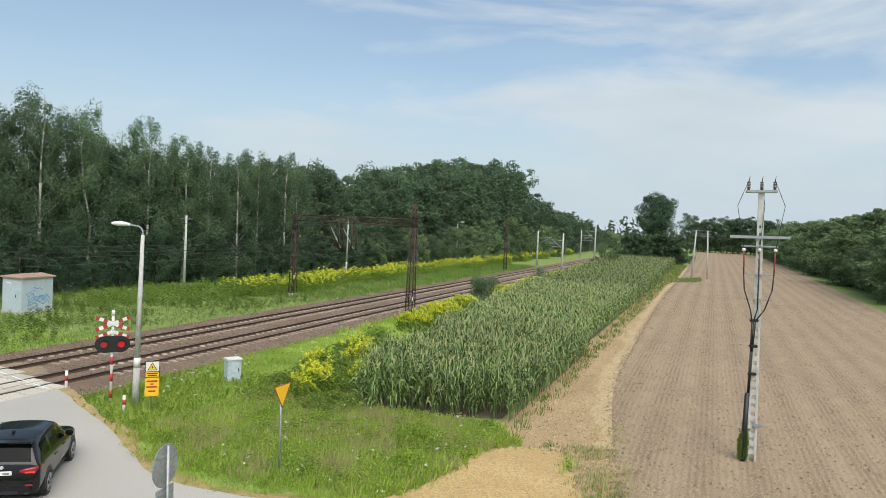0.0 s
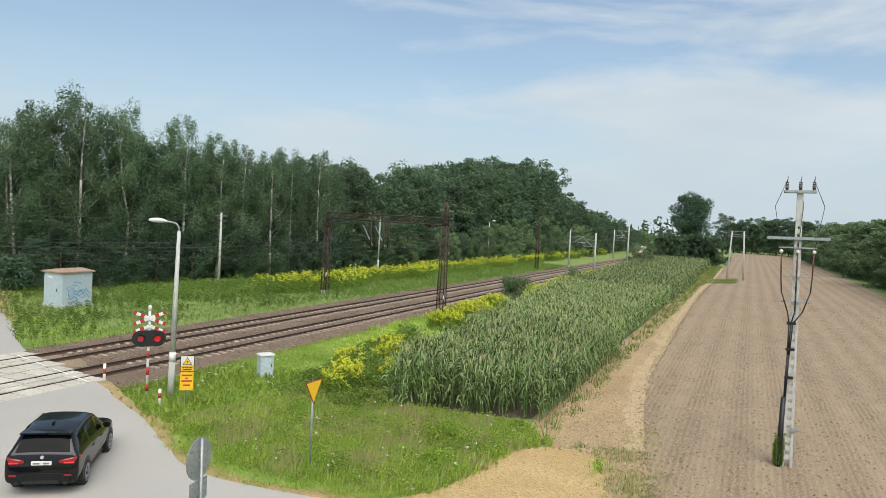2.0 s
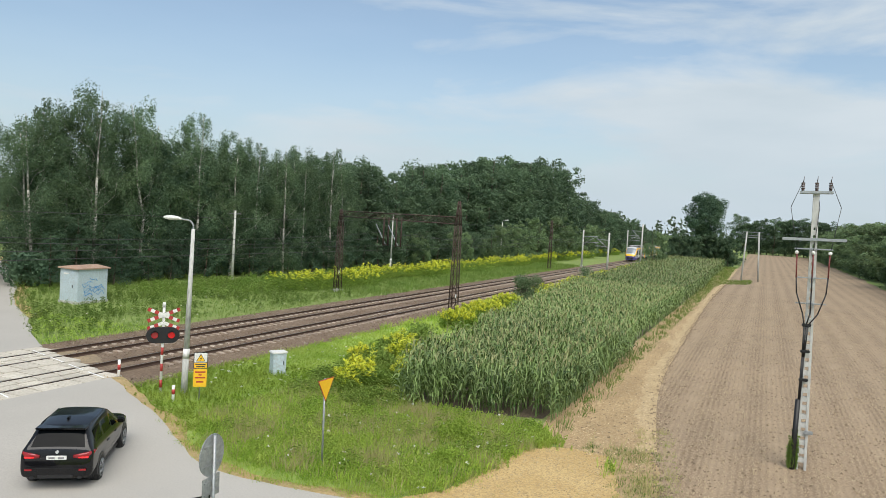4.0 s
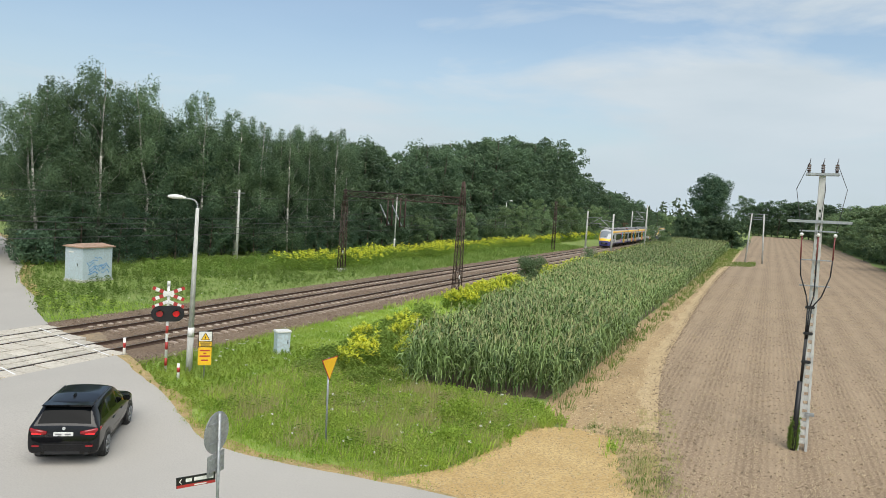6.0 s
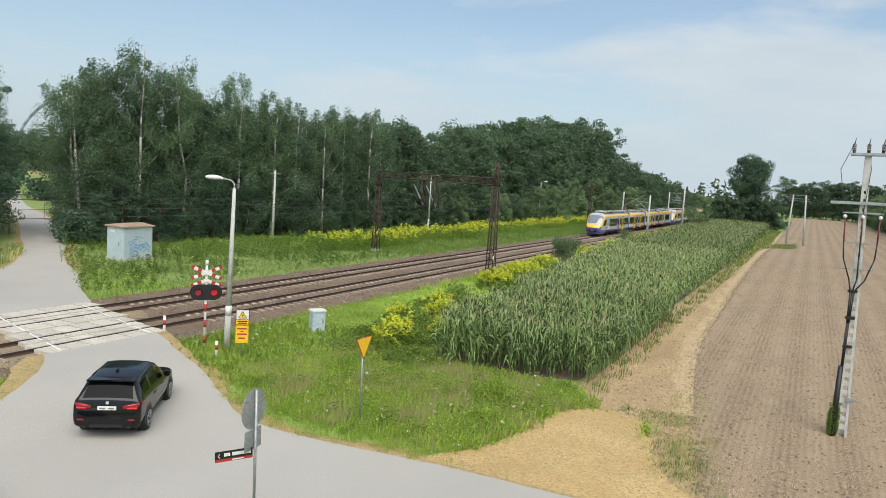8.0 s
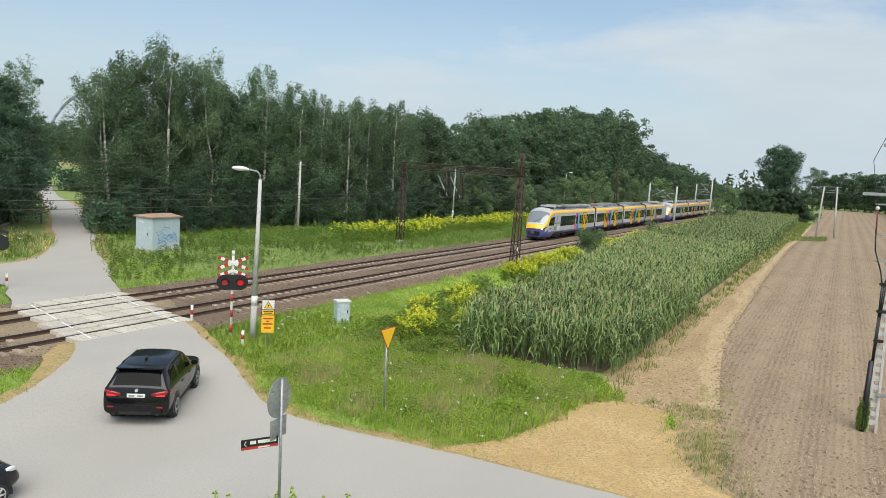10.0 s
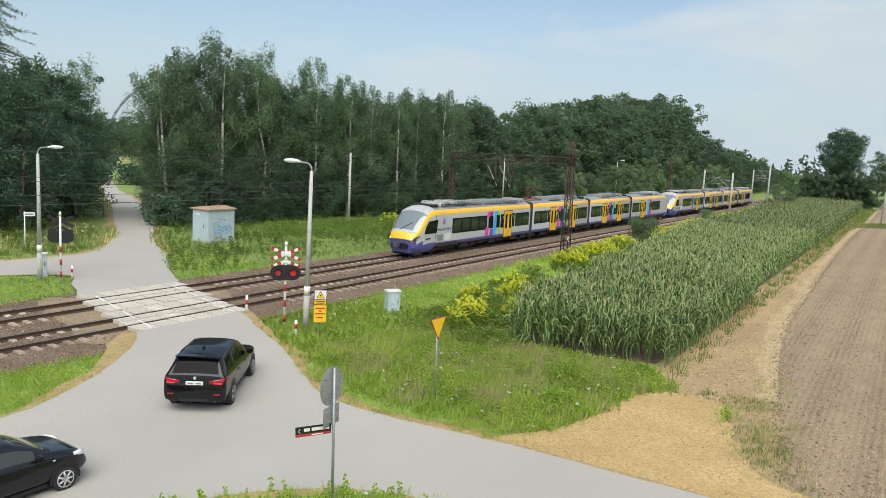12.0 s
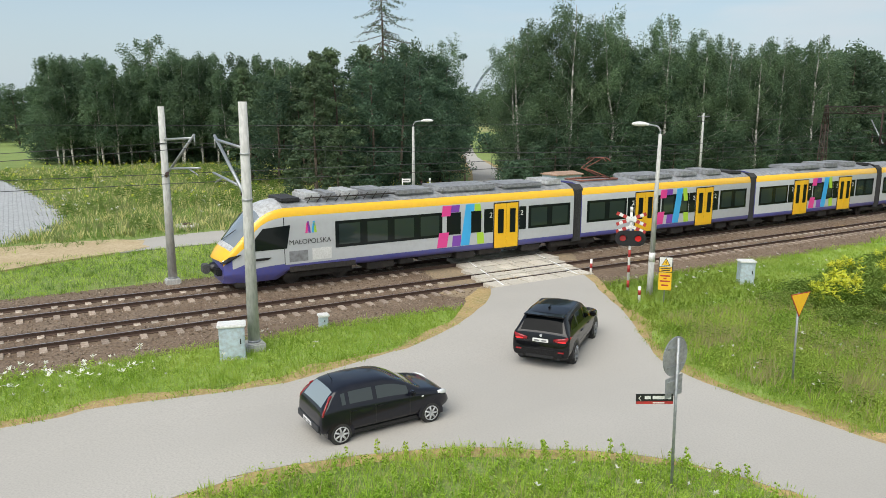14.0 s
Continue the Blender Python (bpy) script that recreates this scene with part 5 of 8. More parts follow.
def car_body(stations, half_width, glass_side, glass_top, paint, glass, screen=None):
    """stations: distance from the tail, sill, belt, roof, half width at the belt, half width at the roof."""
    fine = []
    for k in range(len(stations) - 1):
        p0, p1, p2, p3 = (np.array(stations[min(max(k + i, 0), len(stations) - 1)]) for i in (-1, 0, 1, 2))
        n = max(1, int(math.ceil((p2[0] - p1[0]) / 0.11)))
        for j in range(n):
            u = j / n
            d1, d2 = p2[0] - p0[0], p3[0] - p1[0]
            m1, m2 = (p2 - p0) / max(d1, 1e-6) * (p2[0] - p1[0]) * 0.8, (p3 - p1) / max(d2, 1e-6) * (p2[0] - p1[0]) * 0.8
            q = (2 * u ** 3 - 3 * u * u + 1) * p1 + (u ** 3 - 2 * u * u + u) * m1 + (3 * u * u - 2 * u ** 3) * p2 + (u ** 3 - u * u) * m2
            q[0] = p1[0] + (p2[0] - p1[0]) * u
            fine.append(tuple(float(x) for x in q))
    stations = fine + [tuple(stations[-1])]
    bm = bmesh.new()
    rows = []
    for s, sill, belt, roof, wb, wr in stations:
        mid = (sill + belt) / 2
        tw = min(wr, wb)
        half = [(0, sill), (wb * 0.86, sill), (wb * 0.985, sill + 0.10), (wb, mid), (wb * 0.985, belt - 0.07), (wb * 0.955, belt)]
        up = roof - belt
        half += [(tw + (wb * 0.955 - tw) * 0.12, belt + up * 0.80), (tw * 0.92, belt + up * 0.965), (tw * 0.45, roof + 0.012), (0, roof + 0.018)]
        ring = [bm.verts.new((x, s, z)) for x, z in half] + [bm.verts.new((-x, s, z)) for x, z in half[-2:0:-1]]
        rows.append(ring)
    n = len(rows[0])
    for k in range(len(rows) - 1):
        mid = (stations[k][0] + stations[k + 1][0]) / 2
        for j in range(n):
            i = (j + 1) % n
            f = bm.faces.new((rows[k][j], rows[k][i], rows[k + 1][i], rows[k + 1][j]))
            jj = j if j < 9 else 17 - j
            m = 0
            if jj == 5 and any(a < mid < b for a, b in glass_side):
                m = 1
            if jj in (7, 8) and any(a < mid < b for a, b in glass_top):
                m = 2 if mid < 1.5 else 1
            if jj == 6 and any(a < mid < b for a, b in glass_top):
                m = 0
            f.material_index = m
            f.smooth = True
    bm.faces.new(rows[0][::-1]), bm.faces.new(rows[-1])
    bmesh.ops.recalc_face_normals(bm, faces=bm.faces[:])
    return bm


def rounded(ob):
    ob.data.polygons.foreach_set("use_smooth", np.ones(len(ob.data.polygons), dtype=bool))
    md = ob.modifiers.new("rounding", "SUBSURF")
    md.levels = md.render_levels = 2
    return ob


def wheel(car, x, y, r, w, side, spokes, rim_mat, label):
    bm = bmesh.new()
    tube(bm, (x - side * w, y, r), (x, y, r), r, r, 32)
    bmesh.ops.bevel(bm, geom=[e for e in bm.edges if abs((e.verts[0].co - e.verts[1].co).x) < 1e-4], offset=0.03, segments=2, affect="EDGES")
    wh = part("wheel", bm, M_TYRE, car)
    bm = bmesh.new()
    tube(bm, (x - side * 0.05, y, r), (x + side * 0.004, y, r), r * 0.66, r * 0.64, 28, 1)
    for k in range(spokes):
        a = 2 * math.pi * k / spokes
        d = Vector((0, math.cos(a), math.sin(a)))
        tube(bm, Vector((x + side * 0.012, y, r)) + d * 0.03, Vector((x + side * 0.008, y, r)) + d * r * 0.62, r * 0.10, r * 0.075, 6, 0)
    tube(bm, (x, y, r), (x + side * 0.03, y, r), r * 0.16, r * 0.13, 14, 0)
    ring = r * 0.64
    pts = [(x + side * 0.010, y + ring * math.cos(2 * math.pi * k / 28), r + ring * math.sin(2 * math.pi * k / 28)) for k in range(29)]
    pipe(bm, pts, r * 0.045, 6, 0)
    part("rim", bm, [rim_mat, M_BLACK], wh, label)


def arch(car, x, y, r, side, material):
    """A dark wheel arch round the wheel, proud of the body side."""
    bm = bmesh.new()
    n = 18
    for k in range(n):
        a, b = math.pi * (-0.06 + 1.12 * k / n), math.pi * (-0.06 + 1.12 * (k + 1) / n)
        ring = []
        for q in (a, b):
            for rr in (r * 0.86, r * 1.20):
                for xx in (x - side * 0.10, x + side * 0.012):
                    ring.append(bm.verts.new((xx, y + rr * math.cos(q), r + rr * math.sin(q))))
        for f in ((1, 3, 7, 5), (0, 1, 5, 4), (2, 3, 7, 6)):
            bm.faces.new([ring[i] for i in f])
    bmesh.ops.remove_doubles(bm, verts=bm.verts[:], dist=0.0005)
    bmesh.ops.recalc_face_normals(bm, faces=bm.faces[:])
    part("wheel_arch", bm, material, car)


def bars(parent, at, rows, material, turn, name="writing_bar"):
    """Lines of plain bars for writing; rows of (u0, u1, v0, v1) in the plane of the plate."""
    for u0, u1, v0, v1 in rows:
        bm = bmesh.new()
        box(bm, u0, u1, -0.003, 0.001, v0, v1)
        part(name, bm, material, parent).matrix_basis = pose(*at, 0, 0, turn)


def suv():
    c = thing("suv_car", -17.03, 13.53, 0.0, 35.8, "black sport utility car waiting at the crossing, brake lights on", "car")
    c.matrix_basis = c.matrix_basis @ Matrix.Diagonal((0.965, 0.965, 0.985, 1))
    w = 0.955
    st = [(0.00, 0.46, 0.66, 0.68, 0.80, 0.74), (0.03, 0.38, 0.86, 0.88, 0.90, 0.80), (0.07, 0.36, 1.06, 1.10, 0.94, 0.82), (0.11, 0.36, 1.14, 1.21, 0.95, 0.82), (0.42, 0.36, 1.16, 1.62, w, 0.70), (0.58, 0.36, 1.16, 1.70, w, 0.70), (1.30, 0.34, 1.13, 1.755, w, 0.72), (1.44, 0.34, 1.12, 1.757, w, 0.72), (2.30, 0.34, 1.09, 1.74, w, 0.72), (2.40, 0.34, 1.085, 1.73, w, 0.72), (2.80, 0.34, 1.07, 1.62, w, 0.71), (3.10, 0.34, 1.06, 1.45, w, 0.72), (3.55, 0.34, 1.04, 1.12, w, 0.76), (3.80, 0.34, 1.02, 1.08, w, 0.76), (4.45, 0.34, 0.93, 1.00, 0.92, 0.74), (4.70, 0.36, 0.82, 0.88, 0.84, 0.68), (4.82, 0.40, 0.66, 0.70, 0.72, 0.60)]
    body = part("body", car_body(st, w, [(0.62, 1.30), (1.44, 2.30), (2.40, 3.1)], [(0.11, 0.44), (2.8, 3.55)], M_CARBLACK, M_CARGLASS), [M_CARBLACK, M_CARGLASS, M_CARGLASS], c, "glossy black body")
    rounded(body)
    for side in (1, -1):
        for y in (0.98, 3.92):
            arch(c, side * 0.945, y, 0.375, side, M_BLACK)
            wheel(c, side * 0.962, y, 0.372, 0.26, side, 5, M_ALLOY, "dark-backed alloy rim")
        bm = bmesh.new()
        box(bm, side * 1.02 - 0.11, side * 1.02 + 0.11, 3.02, 3.16, 1.08, 1.24, 0.03)
        part("door_mirror", bm, M_CARBLACK, c)
        bm = bmesh.new()
        pipe(bm, [(side * 0.66, 0.75, 1.65), (side * 0.66, 0.90, 1.70), (side * 0.66, 2.40, 1.69), (side * 0.66, 2.55, 1.63)], 0.014)
        part("roof_rail", bm, M_BLACK, c)
        bm = bmesh.new()
        lens_sweep(bm, [(side * 0.44, 0.035, 0.985), (side * 0.60, 0.03, 0.995), (side * 0.78, 0.045, 1.01), (side * 0.88, 0.10, 1.03), (side * 0.925, 0.24, 1.06), (side * 0.94, 0.38, 1.08)], [0.045, 0.075, 0.088, 0.088, 0.06, 0.02], 0.030)
        tail = part("tail_light", bm, M_REDLENS, c, "red tail light")
        bm = bmesh.new()
        box(bm, side * 0.70 - 0.13, side * 0.70 + 0.13, -0.004, 0.05, 0.945, 0.985, 0.01)
        part("brake_lamp", bm, M_BRAKE, tail, "lit red brake lamp")
        bm = bmesh.new()
        box(bm, side * 0.70 - 0.10, side * 0.70 + 0.09, -0.042, 0.0, 0.61, 0.66, 0.005)
        part("reflector", bm, M_REDLENS, c)
        for y in (1.75, 2.72):
            bm = bmesh.new()
            box(bm, side * 0.955 - 0.012, side * 0.955 + 0.022, y - 0.12, y + 0.1, 0.93, 0.96, 0.008)
            part("door_handle", bm, M_CARBLACK, c)
        bm = bmesh.new()
        tube(bm, (side * 0.62, -0.01, 0.42), (side * 0.62, 0.2, 0.42), 0.055, 0.055, 12)
        part("exhaust_pipe", bm, M_BLACK, c)
    bm = bmesh.new()
    box(bm, -0.67, 0.67, 0.27, 0.66, 1.655, 1.70, 0.02)
    part("roof_spoiler", bm, M_CARBLACK, c)
    bm = bmesh.new()
    box(bm, -0.84, 0.84, -0.035, 0.20, 0.37, 0.78, 0.10)
    part("rear_bumper", bm, M_CARBLACK, c)
    bm = bmesh.new()
    box(bm, -0.46, 0.46, -0.048, 0.0, 0.40, 0.50, 0.012)
    part("bumper_insert", bm, M_BLACK, c)
    bm = bmesh.new()
    box(bm, -0.26, 0.26, 0.0, 0.04, 0.90, 1.01, 0.008)
    plate = part("number_plate", bm, M_WHITE, c, "white plate with a dark bar")
    bars(plate, (0, -0.004, 0.955), [(-0.20, -0.04, -0.022, 0.022), (0.04, 0.20, -0.022, 0.022)], M_SIGN_BAR, 0)
    bm = bmesh.new()
    tube(bm, (0, 0.045, 1.10), (0, 0.10, 1.10), 0.045, 0.045, 16)
    part("emblem", bm, M_HUBCAP, c)
    bm = bmesh.new()
    tube(bm, (-0.02, 0.13, 1.225), (0.40, 0.13, 1.22), 0.012, 0.010, 6)
    part("rear_wiper", bm, M_BLACK, c)
    bm = bmesh.new()
    box(bm, -0.03, 0.03, 0.95, 1.15, 1.745, 1.83, 0.02)
    part("aerial_fin", bm, M_CARBLACK, c)
    bm = bmesh.new()
    box(bm, -0.85, 0.85, 0.5, 4.3, 0.2, 0.36, 0.03)
    part("underbody", bm, M_BLACK, c)
    return c


def hatchback():
    c = thing("hatchback_car", -16.06, 5.51, 0.0, 0.6, "dark navy small hatchback parked on the asphalt road", "car")
    w = 0.815
    st = [(0.11, 0.42, 0.56, 0.58, 0.60, 0.54), (0.135, 0.35, 0.70, 0.73, 0.73, 0.62), (0.175, 0.31, 0.83, 0.87, 0.785, 0.655), (0.225, 0.30, 0.91, 0.965, 0.805, 0.66), (0.48, 0.28, 0.945, 1.255, w, 0.60), (0.60, 0.28, 0.95, 1.335, w, 0.59), (0.90, 0.27, 0.945, 1.395, w, 0.59), (1.30, 0.27, 0.935, 1.415, w, 0.595), (1.85, 0.27, 0.92, 1.40, w, 0.595), (2.12, 0.27, 0.91, 1.355, w, 0.59), (2.40, 0.27, 0.90, 1.235, w, 0.60), (2.90, 0.27, 0.88, 0.965, w, 0.65), (3.08, 0.27, 0.865, 0.93, w, 0.65), (3.40, 0.28, 0.80, 0.87, 0.79, 0.62), (3.62, 0.31, 0.70, 0.77, 0.72, 0.57), (3.76, 0.36, 0.57, 0.61, 0.62, 0.48), (3.82, 0.40, 0.50, 0.52, 0.50, 0.40)]
    body = part("body", car_body(st, w, [(0.66, 0.84), (0.90, 1.52), (1.62, 2.48)], [(0.225, 0.55), (2.14, 2.88)], M_CARNAVY, M_CARGLASS), [M_CARNAVY, M_CARGLASS_HATCH, M_CARGLASS_PALE], c, "dark navy body")
    rounded(body)
    for side in (1, -1):
        for y in (0.64, 3.13):
            arch(c, side * 0.80, y, 0.295, side, M_CARNAVY)
            wheel(c, side * 0.818, y, 0.29, 0.2, side, 7, M_HUBCAP, "silver plastic wheel cover")
        bm = bmesh.new()
        box(bm, side * 0.88 - 0.09, side * 0.88 + 0.09, 2.50, 2.61, 0.91, 1.04, 0.03)
        part("door_mirror", bm, M_CARNAVY, c)
        bm = bmesh.new()
        lens_sweep(bm, [(side * 0.752, 0.20, 0.80), (side * 0.742, 0.23, 0.90), (side * 0.705, 0.30, 1.00), (side * 0.655, 0.37, 1.09), (side * 0.61, 0.44, 1.17), (side * 0.585, 0.49, 1.22)], [0.045, 0.075, 0.075, 0.065, 0.05, 0.02], 0.032)
        part("tail_light", bm, M_REDLENS, c, "tall red tail light")
        bm = bmesh.new()
        lens_sweep(bm, [(side * 0.74, 3.36, 0.79), (side * 0.70, 3.50, 0.755), (side * 0.62, 3.64, 0.71), (side * 0.50, 3.72, 0.66)], [0.03, 0.075, 0.08, 0.04], 0.05)
        part("headlight", bm, M_CLEAR, c, "clear headlight")
        bm = bmesh.new()
        box(bm, side * 0.805 - 0.015, side * 0.805 + 0.008, 2.86, 2.92, 0.78, 0.81, 0.005)
        part("side_repeater", bm, M_CLEAR, c)
        for y in (0.98, 1.70):
            bm = bmesh.new()
            box(bm, side * 0.81 - 0.01, side * 0.81 + 0.022, y - 0.08, y + 0.08, 0.79, 0.82, 0.008)
            part("door_handle", bm, M_CARNAVY, c)
        for y in (0.88, 1.57, 2.52):
            bm = bmesh.new()
            box(bm, side * 0.80 - 0.01, side * 0.80 + 0.012, y - 0.004, y + 0.004, 0.40, 0.86)
            part("door_gap", bm, M_BLACK, c)
    bm = bmesh.new()
    box(bm, -0.73, 0.73, 0.09, 0.22, 0.34, 0.60, 0.055)
    part("rear_bumper", bm, M_TRIM, c, "grey plastic bumper")
    bm = bmesh.new()
    box(bm, -0.26, 0.26, 0.078, 0.10, 0.42, 0.53, 0.006)
    plate = part("number_plate", bm, M_WHITE, c, "white plate with a dark bar")
    bars(plate, (0, 0.074, 0.475), [(-0.20, -0.04, -0.022, 0.022), (0.04, 0.20, -0.022, 0.022)], M_SIGN_BAR, 0)
    bm = bmesh.new()
    tube(bm, (0, 0.78, 1.36), (0, 0.64, 1.58), 0.012, 0.006, 6)
    part("aerial", bm, M_BLACK, c)
    bm = bmesh.new()
    box(bm, -0.7, 0.7, 0.4, 3.4, 0.16, 0.30, 0.03)
    part("underbody", bm, M_BLACK, c)
    return c


suv()
hatchback()

# ---------- poles, masts, wires ----------
M_STEEL = surface("galvanised steel", (0.42, 0.44, 0.45), (0.34, 0.36, 0.37), 2.0, (0.28, 0.29, 0.30), 14.0, 0.5, 0.6, bump=0.05)
M_LATTICE = surface("rusty dark lattice steel", (0.060, 0.038, 0.030), (0.085, 0.050, 0.038), 1.5, (0.035, 0.025, 0.022), 9.0, 0.85)
M_WIRE = plain("dark wire", (0.05, 0.05, 0.05), 0.6)
M_RED = surface("red sign paint", (0.48, 0.03, 0.03), (0.40, 0.03, 0.03), 3.0, (0.33, 0.05, 0.04), 12.0, 0.5, bump=0.0)
M_SIGN_YELLOW = surface("yellow sign film", (0.88, 0.52, 0.02), (0.82, 0.48, 0.02), 2.0, (0.76, 0.45, 0.03), 9.0, 0.45, bump=0.0)
M_SIGN_BACK = surface("grey sign back", (0.40, 0.42, 0.43), (0.33, 0.35, 0.36), 2.5, (0.27, 0.28, 0.28), 12.0, 0.5, 0.4, bump=0.05)
M_CABINET = surface("pale grey cabinet paint", (0.50, 0.60, 0.66), (0.44, 0.54, 0.60), 1.5, (0.38, 0.42, 0.44), 9.0, 0.55, bump=0.05)
M_SIGNAL = plain("matt black signal", (0.012, 0.012, 0.014), 0.55)
M_SIGNAL_RED = plain("lit red signal lamp", (0.6, 0.02, 0.02), 0.2, glow=0.28, glow_colour=(1.0, 0.02, 0.03))
M_SIGNAL_DIM = plain("dim red signal lamp", (0.35, 0.01, 0.015), 0.15, glow=0.12, glow_colour=(1.0, 0.02, 0.03), coat=1.0)
M_GRAFFITI = plain("blue spray paint", (0.10, 0.32, 0.62), 0.7)
M_TERRACOTTA = surface("brown sheet roof", (0.36, 0.22, 0.15), (0.29, 0.18, 0.12), 1.5, (0.44, 0.33, 0.26), 8.0, 0.7)
M_CERAMIC = plain("brown insulator", (0.05, 0.025, 0.02), 0.25, coat=0.6)
M_WOOD = surface("weathered wood", (0.25, 0.19, 0.14), (0.18, 0.14, 0.11), 1.5, (0.12, 0.09, 0.07), 10.0, 0.9, stretch=(1, 1, 0.2))


def street_lamp(x, y, h, turn, lean=0.0):
    t = thing("street_lamp", x, y, ground_z(x), turn, "grey concrete street lamp with a curved arm and white head", "street lamp", "street lamps by the crossing", 0, lean)
    bm = bmesh.new()
    tube(bm, (0, 0, -0.1), (0, 0, 1.9), 0.135, 0.125, 16)
    tube(bm, (0, 0, 1.9), (0, 0, h - 0.35), 0.115, 0.07, 16)
    part("pole", bm, M_CONCRETE, t)
    bm = bmesh.new()
    tube(bm, (0, 0, 1.55), (0, 0, 1.95), 0.134, 0.132, 16)
    part("white_band", bm, M_WHITE, t, "white painted band")
    bm = bmesh.new()
    pts = [(0, 0, h - 0.40)] + [(0.28 * (1 - math.cos(a)), 0, h - 0.28 + 0.28 * math.sin(a)) for a in (0.0, 0.4, 0.8, 1.2, 1.57)] + [(0.62, 0, h + 0.02)]
    pipe(bm, pts, 0.035, 8)
    part("arm", bm, M_STEEL, t)
    bm = bmesh.new()
    bmesh.ops.create_uvsphere(bm, u_segments=16, v_segments=8, radius=1.0, matrix=Matrix.Translation((0.93, 0, h + 0.05)) @ Matrix.Diagonal((0.38, 0.15, 0.10, 1)))
    box(bm, 0.52, 0.75, -0.07, 0.07, h - 0.02, h + 0.08, 0.02)
    for f in bm.faces:
        f.smooth = True
    part("lamp_head", bm, M_WHITE, t, "white oval lamp head")
    return t


street_lamp(-21.70, 23.14, 7.30, 200, -0.6)
street_lamp(-39.22, 20.96, 7.20, 40)
street_lamp(-49.0, 139.0, 8.6, 10)
street_lamp(-49.0, 92.0, 8.3, 10)


def line_mast(x, y, h, swing, rail_x):
    """A round concrete catenary mast whose bracket reaches over its track."""
    t = thing("catenary_mast", x, y, ground_z(x), 0, "tall round grey concrete catenary mast with a bracket", "mast", "catenary masts")
    bm = bmesh.new()
    tube(bm, (0, 0, 0.1), (0, 0, h), 0.20, 0.135, 20)
    part("pole", bm, M_CONCRETE, t)
    bm = bmesh.new()
    box(bm, -0.32, 0.32, -0.32, 0.32, -0.1, 0.28, 0.04)
    part("footing", bm, M_CONCRETE, t)
    bm = bmesh.new()
    for z in (0.33, h * 0.62, h * 0.80):
        tube(bm, (0, 0, z - 0.03), (0, 0, z + 0.03), 0.215 - 0.02 * z / h * 3, 0.215 - 0.02 * z / h * 3, 16)
    part("clamp", bm, M_STEEL, t)
    d = rail_x - x
    s = 1 if d > 0 else -1
    bm = bmesh.new()
    tube(bm, (0, 0, h * 0.62), (d * 0.96, swing, h * 0.855), 0.06, 0.055, 10)
    tube(bm, (0, 0, h * 0.82), (d * 0.90, swing * 0.94, h * 0.838), 0.05, 0.05, 10)
    tube(bm, (d * 0.18, swing * 0.19, h * 0.665), (d * 1.08, swing * 1.12, h * 0.685), 0.05, 0.045, 10)
    tube(bm, (d * 0.72, swing * 0.75, h * 0.678), (d * 1.02, swing * 1.06, h * 0.645), 0.035, 0.03, 8)
    tube(bm, (d * 0.96, swing, h * 0.855), (d * 0.96, swing, h * 0.80), 0.03, 0.03, 6)
    part("bracket", bm, M_STEEL, t, "grey tubular bracket")
    bm = bmesh.new()
    for k in range(5):
        tube(bm, (s * (0.20 + 0.06 * k), 0, h * (0.622 + 0.0035 * k)), (s * (0.23 + 0.06 * k), 0, h * (0.624 + 0.0035 * k)), 0.085, 0.085, 10)
    part("insulator", bm, M_CERAMIC, t)
    return t


line_mast(-34.1, 5.72, 8.0, 0.8, FAR_X)
line_mast(-23.2, 6.33, 8.15, 0.0, NEAR_X)
line_mast(-25.1, 127.6, 7.4, 0.0, NEAR_X)
line_mast(-34.4, 148.0, 7.6, 0.0, FAR_X)
line_mast(-24.9, 163.0, 9.7, 0.0, NEAR_X)
line_mast(-34.4, 200.0, 8.2, 0.0, FAR_X)


def lattice_panel(bm, w0, w1, z0, z1, steps):
    corners = lambda w, z: [Vector((a * w, b * w, z)) for a, b in ((1, 1), (-1, 1), (-1, -1), (1, -1))]
    for i in range(4):
        tube(bm, corners(w0, z0)[i], corners(w1, z1)[i], 0.045, 0.04, 4)
    for k in range(steps):
        u, v = k / steps, (k + 1) / steps
        a, b = corners(w0 + (w1 - w0) * u, z0 + (z1 - z0) * u), corners(w0 + (w1 - w0) * v, z0 + (z1 - z0) * v)
        for i in range(4):
            tube(bm, a[i], b[(i + 1) % 4], 0.018, 0.018, 4)
            tube(bm, a[(i + 1) % 4], b[i], 0.018, 0.018, 4)
            tube(bm, b[i], b[(i + 1) % 4], 0.018, 0.018, 4)


